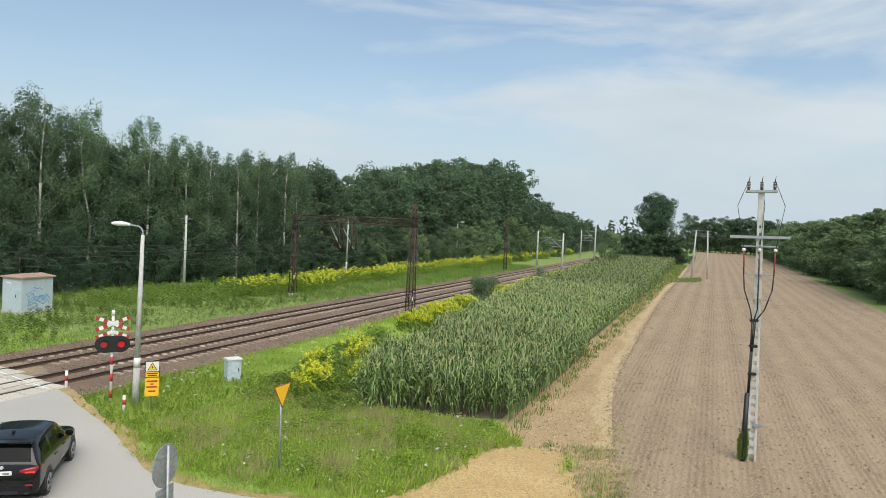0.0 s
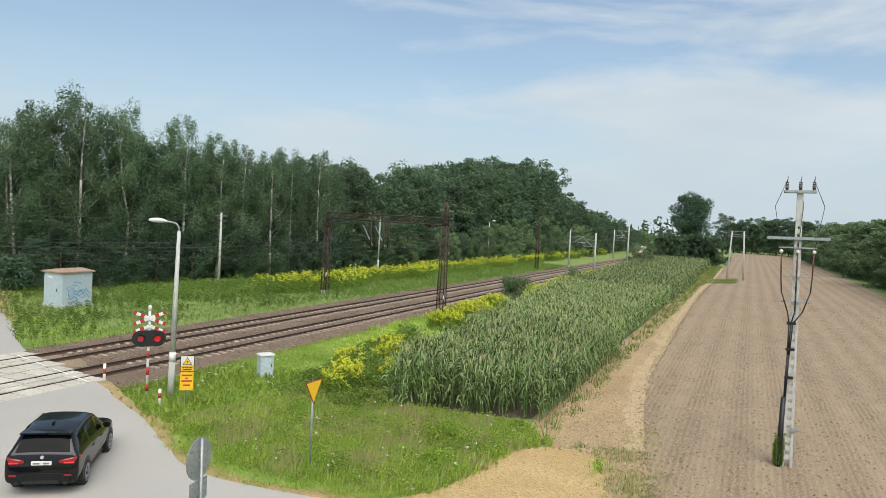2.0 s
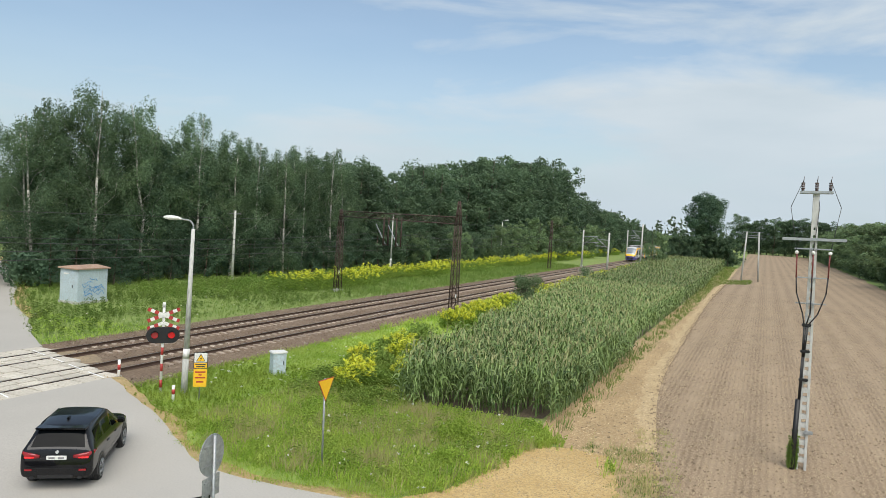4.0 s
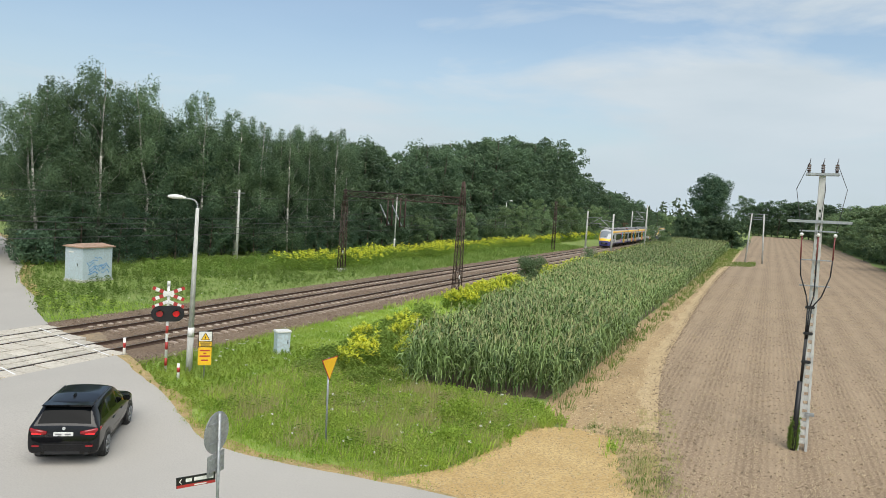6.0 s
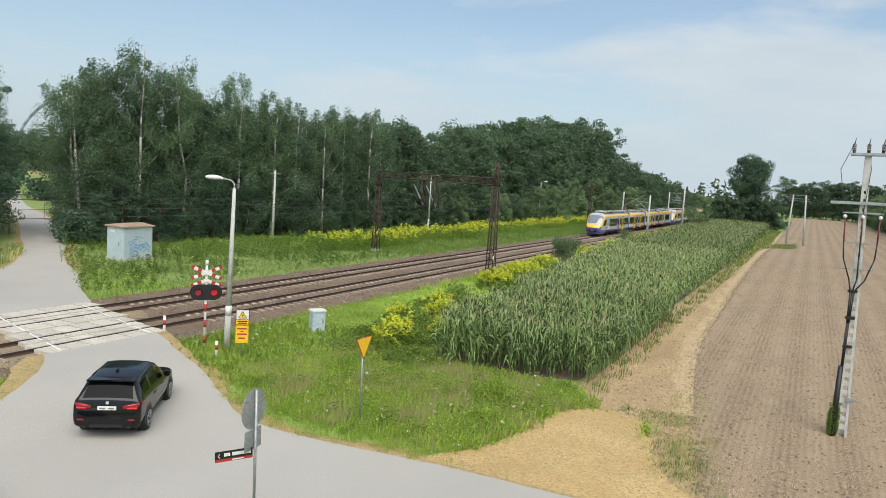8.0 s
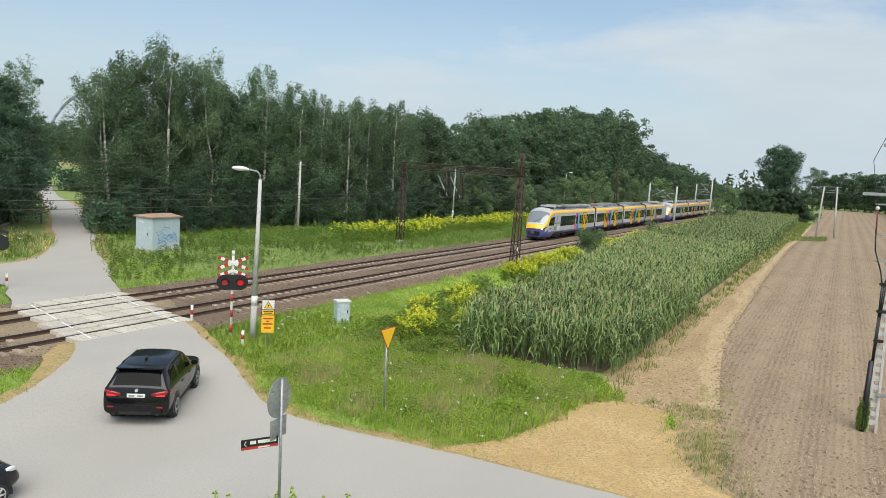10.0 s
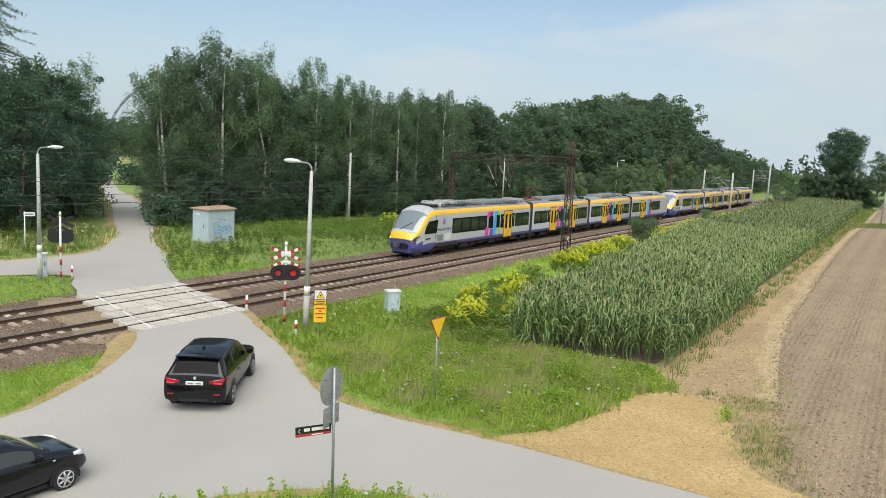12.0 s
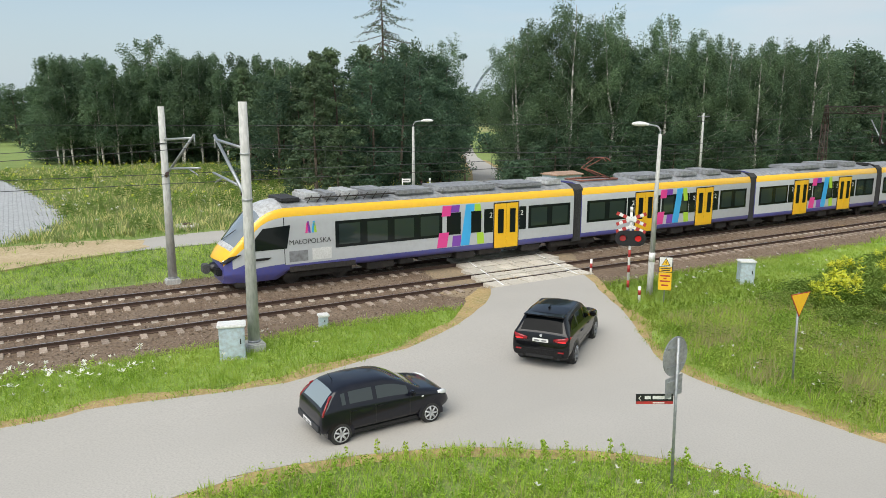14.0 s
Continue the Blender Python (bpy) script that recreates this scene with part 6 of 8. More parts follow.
def gantry():
    t = thing("signal_gantry", 0, 0, 0, label="rusty dark steel lattice gantry spanning the railway", category="gantry")
    near, far = Vector((-22.2, 52.6, 0)), Vector((-39.5, 63.0, 0))
    for p, h in ((near, 9.5), (far, 8.4)):
        bm = bmesh.new()
        lattice_panel(bm, 0.30, 0.20, 0, h * 0.8, 9)
        lattice_panel(bm, 0.20, 0.07, h * 0.8, h, 3)
        bmesh.ops.translate(bm, vec=p, verts=bm.verts)
        part("lattice_tower", bm, M_LATTICE, t)
        bm = bmesh.new()
        box(bm, p.x - 0.45, p.x + 0.45, p.y - 0.45, p.y + 0.45, -0.1, 0.3, 0.05)
        part("footing", bm, M_CONCRETE, t)
        bm = bmesh.new()
        box(bm, p.x + 0.28, p.x + 0.36, p.y - 0.38, p.y - 0.33, 1.9, 2.2, 0.01)
        part("number_plate", bm, M_WHITE, t, "small white plate")
    bm = bmesh.new()
    n = 16
    d = (far - near).normalized()
    side = Vector((-d.y, d.x, 0)) * 0.25
    for s in (side, -side):
        for z in (7.7, 8.25):
            tube(bm, near + s + Vector((0, 0, z)), far + s + Vector((0, 0, z)), 0.045, 0.045, 4)
        for k in range(n):
            a, b = near.lerp(far, k / n) + s, near.lerp(far, (k + 1) / n) + s
            tube(bm, a + Vector((0, 0, 7.7)), b + Vector((0, 0, 8.25)), 0.022, 0.022, 4)
            tube(bm, a + Vector((0, 0, 8.25)), b + Vector((0, 0, 7.7)), 0.022, 0.022, 4)
    part("lattice_beam", bm, M_LATTICE, t)
    for u in (0.44, 0.55):
        bm = bmesh.new()
        p = near.lerp(far, u)
        for s in (side, -side):
            tube(bm, p + s + Vector((0, 0, 7.9)), p + s + Vector((0, 0, 5.3)), 0.07, 0.07, 6)
        for z in (5.4, 6.2, 7.0):
            tube(bm, p + side + Vector((0, 0, z)), p - side + Vector((0, 0, z)), 0.03, 0.03, 4)
        part("hanger", bm, M_LATTICE, t)
        bm = bmesh.new()
        tube(bm, p + Vector((0, 0, 5.4)), p + Vector((0, 0, 7.2)) + d * 1.9, 0.05, 0.05, 6)
        part("strut", bm, M_STEEL, t)


gantry()


def lattice_mast(x, y, h):
    t = thing("lattice_mast", x, y, ground_z(x), 0, "slender rusty lattice mast beside the track", "mast", "lattice masts")
    bm = bmesh.new()
    lattice_panel(bm, 0.28, 0.14, 0, h, 10)
    part("lattice", bm, M_LATTICE, t)
    bm = bmesh.new()
    tube(bm, (0, 0, h * 0.93), (2.8, 0, h * 0.88), 0.04, 0.03, 6)
    part("bracket", bm, M_LATTICE, t)


lattice_mast(-35.8, 128.6, 9.0)


def catenary(x, ends, z_contact, z_messenger):
    """Contact wire and sagging messenger with droppers over one track."""
    t = thing("overhead_line", x, 0, 0, label="thin overhead contact wires above the railway track", category="overhead wire", group="overhead lines")
    bm = bmesh.new()
    tube(bm, (0, ends[0], z_contact), (0, ends[-1], z_contact), 0.012, 0.012, 4)
    part("contact_wire", bm, M_WIRE, t)
    for dx in (0.0,):
        bm = bmesh.new()
        for a, b in zip(ends[:-1], ends[1:]):
            pts = []
            for k in range(9):
                u = k / 8
                pts.append((dx, a + (b - a) * u, z_messenger - 0.75 * 4 * u * (1 - u)))
            pipe(bm, pts, 0.012, 4)
            for q in pts[1:-1]:
                tube(bm, q, (0, q[1], z_contact), 0.006, 0.006, 4)
        part("messenger_wire", bm, M_WIRE, t)


catenary(FAR_X, [-110, -50, 5.7, 58, 92, 148, 200, 300, 400], RAIL_TOP + 5.02, RAIL_TOP + 6.3)
catenary(NEAR_X, [-110, -50, 6.3, 55.5, 90, 127.6, 176, 280, 400], RAIL_TOP + 5.02, RAIL_TOP + 6.3)


def feeder(x0, x1, z0, z1, name_label):
    t = thing("feeder_line", 0, 0, 0, label=name_label, category="overhead wire", group="feeder lines")
    for k, (xa, xb, za, zb) in enumerate(((x0, x1, z0, z1),)):
        bm = bmesh.new()
        pts = [(xa + (xb - xa) * u, -60 + 420 * u, za + (zb - za) * u + 0.25 * math.sin(u * 23)) for u in [j / 60 for j in range(61)]]
        pipe(bm, pts, 0.014, 4)
        part("wire", bm, M_WIRE, t)


feeder(-34.3, -34.6, 7.3, 7.5, "thin feeder wire along the masts")


def telegraph_pole(x, y, h):
    t = thing("utility_pole", x, y, ground_z(x), 0, "slim grey concrete utility pole with a short crossarm", "utility pole")
    bm = bmesh.new()
    tube(bm, (0, 0, -0.1), (0, 0, h), 0.15, 0.10, 12)
    part("pole", bm, M_CONCRETE, t)
    bm = bmesh.new()
    box(bm, -0.75, 0.75, -0.05, 0.05, h - 0.38, h - 0.28, 0.01)
    part("crossarm", bm, M_STEEL, t)
    bm = bmesh.new()
    for dx in (-0.65, 0.0, 0.65):
        tube(bm, (dx, 0, h - 0.28), (dx, 0, h - 0.12 + 0.2 * (dx == 0)), 0.04, 0.03, 8)
    part("insulator", bm, M_CERAMIC, t)


telegraph_pole(-51.5, 61.2, 7.6)


def field_pole():
    t = thing("power_pole", 1.68, 28.35, 0, 0, "pale concrete power pole with crossarms, insulators and black cables", "power pole", "", 0, -1.25)
    H = 9.72
    bm = bmesh.new()
    w0, w1, d0, d1 = 0.130, 0.060, 0.11, 0.08
    for s in (1, -1):
        a = [(s * w0 - 0.042, -d0), (s * w0 + 0.042, -d0), (s * w0 + 0.042, d0), (s * w0 - 0.042, d0)]
        b = [(s * w1 - 0.036, -d1), (s * w1 + 0.036, -d1), (s * w1 + 0.036, d1), (s * w1 - 0.036, d1)]
        lo = [bm.verts.new((x, y, -0.2)) for x, y in a]
        hi = [bm.verts.new((x, y, H)) for x, y in b]
        for k in range(4):
            bm.faces.new((lo[k], lo[(k + 1) % 4], hi[(k + 1) % 4], hi[k]))
        bm.faces.new(hi)
    part("pole", bm, M_CONCRETE, t)
    n = 30
    for k in range(n):
        z = 0.35 + k * (H - 0.5) / n
        w = w0 + (w1 - w0) * z / H
        bm = bmesh.new()
        box(bm, -w + 0.01, w - 0.01, -0.08, 0.08, z - 0.085, z + 0.085, 0.008)
        part("web", bm, M_CONCRETE, t)
    bm = bmesh.new()
    box(bm, -0.10, 0.10, -0.085, 0.085, H - 1.2, H + 0.05, 0.01)
    part("head", bm, M_CONCRETE, t)
    for z, half, th in ((H + 0.02, 0.52, 0.045), (H - 1.62, 1.0, 0.05), (H - 1.95, 0.60, 0.025), (H - 2.95, 0.48, 0.02), (H - 3.85, 0.48, 0.02)):
        bm = bmesh.new()
        box(bm, -half, half, -0.20, -0.12, z - th, z + th, 0.01)
        if z > H:
            box(bm, -half, half, 0.12, 0.20, z - th, z + th, 0.01)
        part("crossarm", bm, M_STEEL, t)
    for x in (-0.43, 0.0, 0.43):
        bm = bmesh.new()
        tube(bm, (x, 0, H + 0.05), (x, 0, H + 0.16), 0.05, 0.05, 10)
        for k in range(4):
            tube(bm, (x, 0, H + 0.14 + 0.06 * k), (x, 0, H + 0.185 + 0.06 * k), 0.07, 0.05, 12)
        tube(bm, (x, 0, H + 0.36), (x + 0.03, 0, H + 0.58), 0.018, 0.008, 6)
        part("insulator", bm, M_CERAMIC, t)
    for x in (-0.52, 0.0, 0.52):
        bm = bmesh.new()
        bmesh.ops.create_uvsphere(bm, u_segments=10, v_segments=6, radius=0.065, matrix=Matrix.Translation((x, -0.2, H - 2.08)))
        part("lightning_arrester", bm, M_WHITE, t)
        bm = bmesh.new()
        tube(bm, (x * 0.95, -0.2, H - 2.95), (x * 0.98, -0.2, H - 2.14), 0.024, 0.024, 8)
        part("cable_end", bm, plain("dark red cable end", (0.16, 0.03, 0.025), 0.5), t)
        bm = bmesh.new()
        pts = [(x * 0.95, -0.2, H - 2.95), (x * 0.88, -0.22, H - 3.5), (x * 0.45, -0.24, H - 4.2), (x * 0.12 - 0.1, -0.24, H - 4.6), (x * 0.06 - 0.14, -0.22, 4.0), (x * 0.05 - 0.19, -0.20, 2.4)]
        pipe(bm, pts, 0.023, 8)
        part("cable", bm, M_BLACK, t)
        bm = bmesh.new()
        pts = [(x * 0.8, 0, H + 0.45), (x * 1.5 + (0.12 if x == 0 else 0), -0.1, H - 0.5), (x * 1.02, -0.2, H - 2.0)]
        pipe(bm, pts, 0.011, 5)
        part("jumper_wire", bm, M_WIRE, t)
    for z in (H - 4.6, 4.2, 3.2):
        bm = bmesh.new()
        box(bm, -0.24, 0.06, -0.28, -0.14, z - 0.05, z + 0.05, 0.02)
        part("cable_clamp", bm, M_BLACK, t)
    bm = bmesh.new()
    tube(bm, (-0.30, -0.18, -0.1), (-0.22, -0.2, 2.5), 0.09, 0.085, 12)
    part("conduit", bm, M_BLACK, t, "black plastic cable conduit")
    bm = bmesh.new()
    box(bm, 0.02, 0.30, -0.20, -0.12, 1.3, 1.42, 0.01)
    part("earth_strap", bm, M_STEEL, t)


field_pole()


def h_pole():
    t = thing("twin_power_pole", -2.4, 148.5, 0, -8, "grey twin power pole with double crossbeams", "power pole")
    for s in (1, -1):
        bm = bmesh.new()
        tube(bm, (s * 1.5, 0, -0.1), (s * 1.05, 0, 9.3), 0.17, 0.12, 10)
        part("pole", bm, M_CONCRETE, t)
    bm = bmesh.new()
    for z in (9.2, 8.6, 8.2):
        box(bm, -1.75, 1.75, -0.08, 0.08, z - 0.05, z + 0.05, 0.02)
    part("crossbeam", bm, M_STEEL, t)


h_pole()


# ---------- signs and signals ----------
def striped_post(name, x, y, h, r, bands, label, category="post", group="", turn=0.0):
    t = thing(name, x, y, ground_z(x), turn, label, category, group)
    bm = bmesh.new()
    tube(bm, (0, 0, -0.05), (0, 0, h), r, r, 14)
    part("post", bm, M_WHITE, t)
    for z0, z1 in bands:
        bm = bmesh.new()
        tube(bm, (0, 0, z0), (0, 0, z1), r + 0.003, r + 0.003, 14)
        part("red_band", bm, M_RED, t)
    return t


def crossing_signal(x, y, turn, lit, group="crossing signals"):
    """Post, double crossbuck and the lamp board; the face looks along local -y."""
    t = striped_post("crossing_signal", x, y, 3.65, 0.055, [(0.3, 0.62), (0.98, 1.30), (1.66, 1.98)], "railway crossing signal with red and white crossbucks and two red lamps", "crossing signal", group, turn)
    for z0, arms in ((3.33, (1, -1)), (2.93, (1, -1))):
        for s in arms:
            full = z0 > 3
            bm = bmesh.new()
            half = 0.66
            box(bm, -half if full else 0, half, -0.015, 0.015, -0.07, 0.07, 0.008)
            board = part("crossbuck_board", bm, M_WHITE, t)
            if full:
                board.matrix_basis = pose(0, -0.08 - 0.02 * (s > 0), z0, 0, 22 * s, 0)
            else:
                board.matrix_basis = pose(0, -0.08, z0 + 0.08, 0, 22, 0 if s > 0 else 180) if s > 0 else pose(0, -0.08, z0 + 0.08, 0, 22, 180)
            bm = bmesh.new()
            back = 0.024 if full or s > 0 else -0.024
            box(bm, -half - 0.006 if full else -0.006, half + 0.006, back - 0.004, back + 0.004, -0.076, 0.076, 0.003)
            part("back_plate", bm, M_SIGNAL, board, "dark back of the board")
            for a, b in ((0.22, 0.38), (0.54, 0.665)):
                for sx in ((1, -1) if full else (1,)):
                    bm = bmesh.new()
                    box(bm, min(sx * a, sx * b), max(sx * a, sx * b), -0.019, 0.019, -0.072, 0.072, 0.004)
                    part("red_stripe", bm, M_RED, board)
    bm = bmesh.new()
    for s in (1, -1):
        tube(bm, (s * 0.32, -0.06, 2.50), (s * 0.32, -0.12, 2.50), 0.33, 0.33, 28)
    box(bm, -0.32, 0.32, -0.119, -0.061, 2.17, 2.83, 0.005)
    boardp = part("lamp_board", bm, M_SIGNAL, t, "black rounded lamp board")
    for s in (1, -1):
        bm = bmesh.new()
        tube(bm, (s * 0.32, -0.12, 2.50), (s * 0.32, -0.15, 2.50), 0.14, 0.13, 20)
        part("signal_lamp", bm, (M_SIGNAL_RED if s == lit else M_SIGNAL_DIM), boardp, "round red lamp")
        bm = bmesh.new()
        for k in range(9):
            a, b = math.pi * k / 9, math.pi * (k + 1) / 9
            q = [bm.verts.new((s * 0.32 + 0.16 * math.cos(c), yy, 2.50 + 0.16 * math.sin(c))) for c, yy in ((a, -0.12), (b, -0.12), (b, -0.36), (a, -0.36))]
            bm.faces.new(q)
        bmesh.ops.solidify(bm, geom=bm.faces[:], thickness=0.01)
        part("visor", bm, M_SIGNAL, boardp)
    bm = bmesh.new()
    tube(bm, (0, 0, 3.65), (0, 0, 3.85), 0.07, 0.06, 12)
    part("cap", bm, M_WHITE, t)
    return t


crossing_signal(-22.47, 22.61, 48, 1)
crossing_signal(-37.89, 21.37, 228, -1)
POSTS = "low white post with a red band at the road edge"
striped_post("guide_post", -25.34, 23.05, 0.98, 0.06, [(0.55, 0.78)], POSTS, "post", "guide posts")
striped_post("guide_post", -21.18, 22.0, 0.70, 0.06, [(0.35, 0.55)], POSTS, "post", "guide posts")
striped_post("guide_post", -38.19, 22.16, 0.85, 0.06, [(0.45, 0.65)], POSTS, "post", "guide posts")


def triangle(bm, size, y0, y1, down=True, mat=0, z=0.0):
    h = size * 0.866
    pts = [(-size / 2, h / 3), (size / 2, h / 3), (0, -2 * h / 3)] if down else [(-size / 2, -h / 3), (size / 2, -h / 3), (0, 2 * h / 3)]
    a = [bm.verts.new((x, y0, zz + z)) for x, zz in pts]
    b = [bm.verts.new((x, y1, zz + z)) for x, zz in pts]
    fs = [bm.faces.new(a), bm.faces.new(b[::-1])] + [bm.faces.new((a[k], b[k], b[(k + 1) % 3], a[(k + 1) % 3])) for k in range(3)]
    for f in fs:
        f.material_index = mat
    bmesh.ops.recalc_face_normals(bm, faces=bm.faces[:])


def yield_sign(x, y, h, size, turn, lean=0.0):
    t = thing("yield_sign", x, y, ground_z(x), turn, "yellow give-way triangle with a red rim on a thin steel post", "road sign", "give-way signs", 0, lean)
    bm = bmesh.new()
    tube(bm, (0, 0, -0.1), (0, 0, h), 0.032, 0.032, 10)
    part("post", bm, M_STEEL, t)
    bm = bmesh.new()
    triangle(bm, size, -0.05, -0.035, z=h - size * 0.29)
    face = part("triangle", bm, M_RED, t, "red rimmed sign plate")
    bm = bmesh.new()
    triangle(bm, size * 0.91, -0.054, -0.049, z=h - size * 0.29)
    part("face", bm, M_SIGN_YELLOW, face)
    bm = bmesh.new()
    triangle(bm, size * 0.98, -0.034, -0.028, z=h - size * 0.29)
    part("back", bm, M_SIGN_BACK, face)
    return t


yield_sign(-12.0, 18.82, 2.92, 0.80, 86, -1.5)
yield_sign(-42.87, 19.68, 2.75, 0.80, 10)


def voltage_sign():
    t = thing("warning_sign", -20.49, 22.71, ground_z(-20.5), 42, "yellow high-voltage warning boards on a steel post", "warning sign")
    bm = bmesh.new()
    tube(bm, (0, 0.02, -0.1), (0, 0.02, 1.95), 0.028, 0.028, 10)
    part("post", bm, M_STEEL, t)
    bm = bmesh.new()
    box(bm, -0.27, 0.27, -0.025, -0.005, 1.38, 2.03, 0.02)
    top = part("upper_board", bm, M_BLACK, t)
    bm = bmesh.new()
    box(bm, -0.25, 0.25, -0.030, -0.02, 1.62, 2.01, 0.01)
    part("white_field", bm, M_WHITE, top)
    bm = bmesh.new()
    box(bm, -0.25, 0.25, -0.030, -0.02, 1.40, 1.60, 0.01)
    part("yellow_field", bm, M_SIGN_YELLOW, top)
    bm = bmesh.new()
    triangle(bm, 0.36, -0.036, -0.030, False, z=1.77)
    tri = part("triangle_rim", bm, M_BLACK, top)
    bm = bmesh.new()
    triangle(bm, 0.29, -0.040, -0.035, False, z=1.77)
    part("triangle_face", bm, M_SIGN_YELLOW, top)
    bm = bmesh.new()
    pts = [(0.03, 1.88), (-0.035, 1.77), (0.005, 1.77), (-0.02, 1.68), (0.045, 1.80), (0.005, 1.80)]
    bm.faces.new([bm.verts.new((x, -0.043, z)) for x, z in pts])
    bmesh.ops.solidify(bm, geom=bm.faces[:], thickness=0.003)
    part("flash", bm, M_BLACK, top, "black lightning flash")
    bm = bmesh.new()
    box(bm, -0.26, 0.26, -0.025, -0.005, 0.62, 1.36, 0.02)
    low = part("lower_board", bm, M_SIGN_YELLOW, t)
    bars(top, (0, -0.032, 1.5), [(-0.2, 0.2, 0.02, 0.06), (-0.17, 0.17, -0.06, -0.02)], M_TRIM, 0)
    bars(low, (0, -0.027, 1.0), [(-0.2, 0.2, 0.20, 0.26), (-0.06, 0.06, 0.09, 0.14), (-0.2, 0.2, -0.03, 0.03), (-0.14, 0.14, -0.2, -0.14)], M_RED, 0)


voltage_sign()


def disc_sign():
    t = thing("street_sign_post", -9.78, 11.43, 0, 0, "steel post with grey sign backs and a black street name plate", "road sign", "", 0, -1.2)
    bm = bmesh.new()
    tube(bm, (0, 0, -0.1), (0, 0, 3.38), 0.032, 0.032, 12)
    part("post", bm, M_STEEL, t)
    bm = bmesh.new()
    tube(bm, (0, 0.055, 0), (0, 0.075, 0), 0.42, 0.42, 36)
    disc = part("round_sign", bm, M_SIGN_BACK, t, "grey back of a round road sign")
    disc.matrix_basis = pose(0, 0, 2.97, 0, 0, 98)
    bm = bmesh.new()
    pipe(bm, [(0.415 * math.cos(2 * math.pi * k / 36), 0.06, 0.415 * math.sin(2 * math.pi * k / 36)) for k in range(37)], 0.012, 6)
    part("rim", bm, M_STEEL, disc)
    for z in (0.2, -0.2):
        bm = bmesh.new()
        box(bm, -0.28, 0.28, 0.03, 0.055, z - 0.02, z + 0.02, 0.004)
        part("brace", bm, M_STEEL, disc)
    bm = bmesh.new()
    box(bm, -0.30, 0.30, 0.055, 0.072, -0.22, 0.22, 0.01)
    rect = part("square_sign", bm, M_SIGN_BACK, t, "grey back of a rectangular sign")
    rect.matrix_basis = pose(0, 0, 2.32, 0, 0, 98)
    for z in (0.12, -0.12):
        bm = bmesh.new()
        box(bm, -0.24, 0.24, 0.03, 0.055, z - 0.02, z + 0.02, 0.004)
        part("brace", bm, M_STEEL, rect)
    bm = bmesh.new()
    box(bm, -0.76, 0.0, -0.012, 0.012, -0.11, 0.11, 0.004)
    plate = part("name_plate", bm, M_BLACK, t, "black street plate with a red strip")
    plate.matrix_basis = pose(-0.03, -0.045, 2.06, 0, -2, 54)
    bm = bmesh.new()
    box(bm, -0.755, -0.005, -0.016, -0.011, -0.105, -0.05, 0.0)
    part("red_strip", bm, M_RED, plate)
    bars(plate, (-0.34, -0.0135, 0.03), [(-0.24, -0.12, -0.03, 0.04), (-0.08, 0.30, -0.03, 0.04)], M_WHITE, 0)
    bars(plate, (-0.34, -0.0175, -0.08), [(-0.08, 0.16, -0.012, 0.012)], M_WHITE, 0)
    bm = bmesh.new()
    for s in (1, -1):
        tube(bm, (-0.70, -0.014, 0.02), (-0.66, -0.014, 0.02 + s * 0.05), 0.008, 0.008, 4)
    part("arrow_head", bm, M_WHITE, plate)


disc_sign()


# ---------- cabinets and kiosk ----------
def cabinet(x, y, w, d, h, turn):
    t = thing("trackside_cabinet", x, y, ground_z(x), turn, "pale grey metal trackside cabinet with a flat lid", "cabinet", "trackside cabinets")
    bm = bmesh.new()
    box(bm, -w / 2, w / 2, -d / 2, d / 2, 0.0, h - 0.08, 0.02)
    body = part("body", bm, M_CABINET, t)
    bm = bmesh.new()
    box(bm, -w / 2 - 0.05, w / 2 + 0.05, -d / 2 - 0.05, d / 2 + 0.05, h - 0.10, h, 0.03)
    part("lid", bm, M_WHITE, t)
    bm = bmesh.new()
    box(bm, -w / 2 + 0.05, w / 2 - 0.05, -d / 2 - 0.012, -d / 2, 0.12, h - 0.16, 0.008)
    door = part("door", bm, M_CABINET, t)
    bm = bmesh.new()
    box(bm, w / 2 - 0.16, w / 2 - 0.12, -d / 2 - 0.035, -d / 2 - 0.01, h * 0.45, h * 0.6, 0.006)
    part("handle", bm, M_BLACK, door)
    bm = bmesh.new()
    box(bm, -w / 2 - 0.03, w / 2 + 0.03, -d / 2 - 0.03, d / 2 + 0.03, -0.1, 0.06, 0.01)
    part("plinth", bm, M_CONCRETE, t)


cabinet(-21.15, 28.75, 0.66, 0.5, 1.14, 58)
cabinet(-22.75, 5.5, 0.80, 0.5, 1.18, 75)
cabinet(-24.4, 9.25, 0.32, 0.28, 0.52, 80)


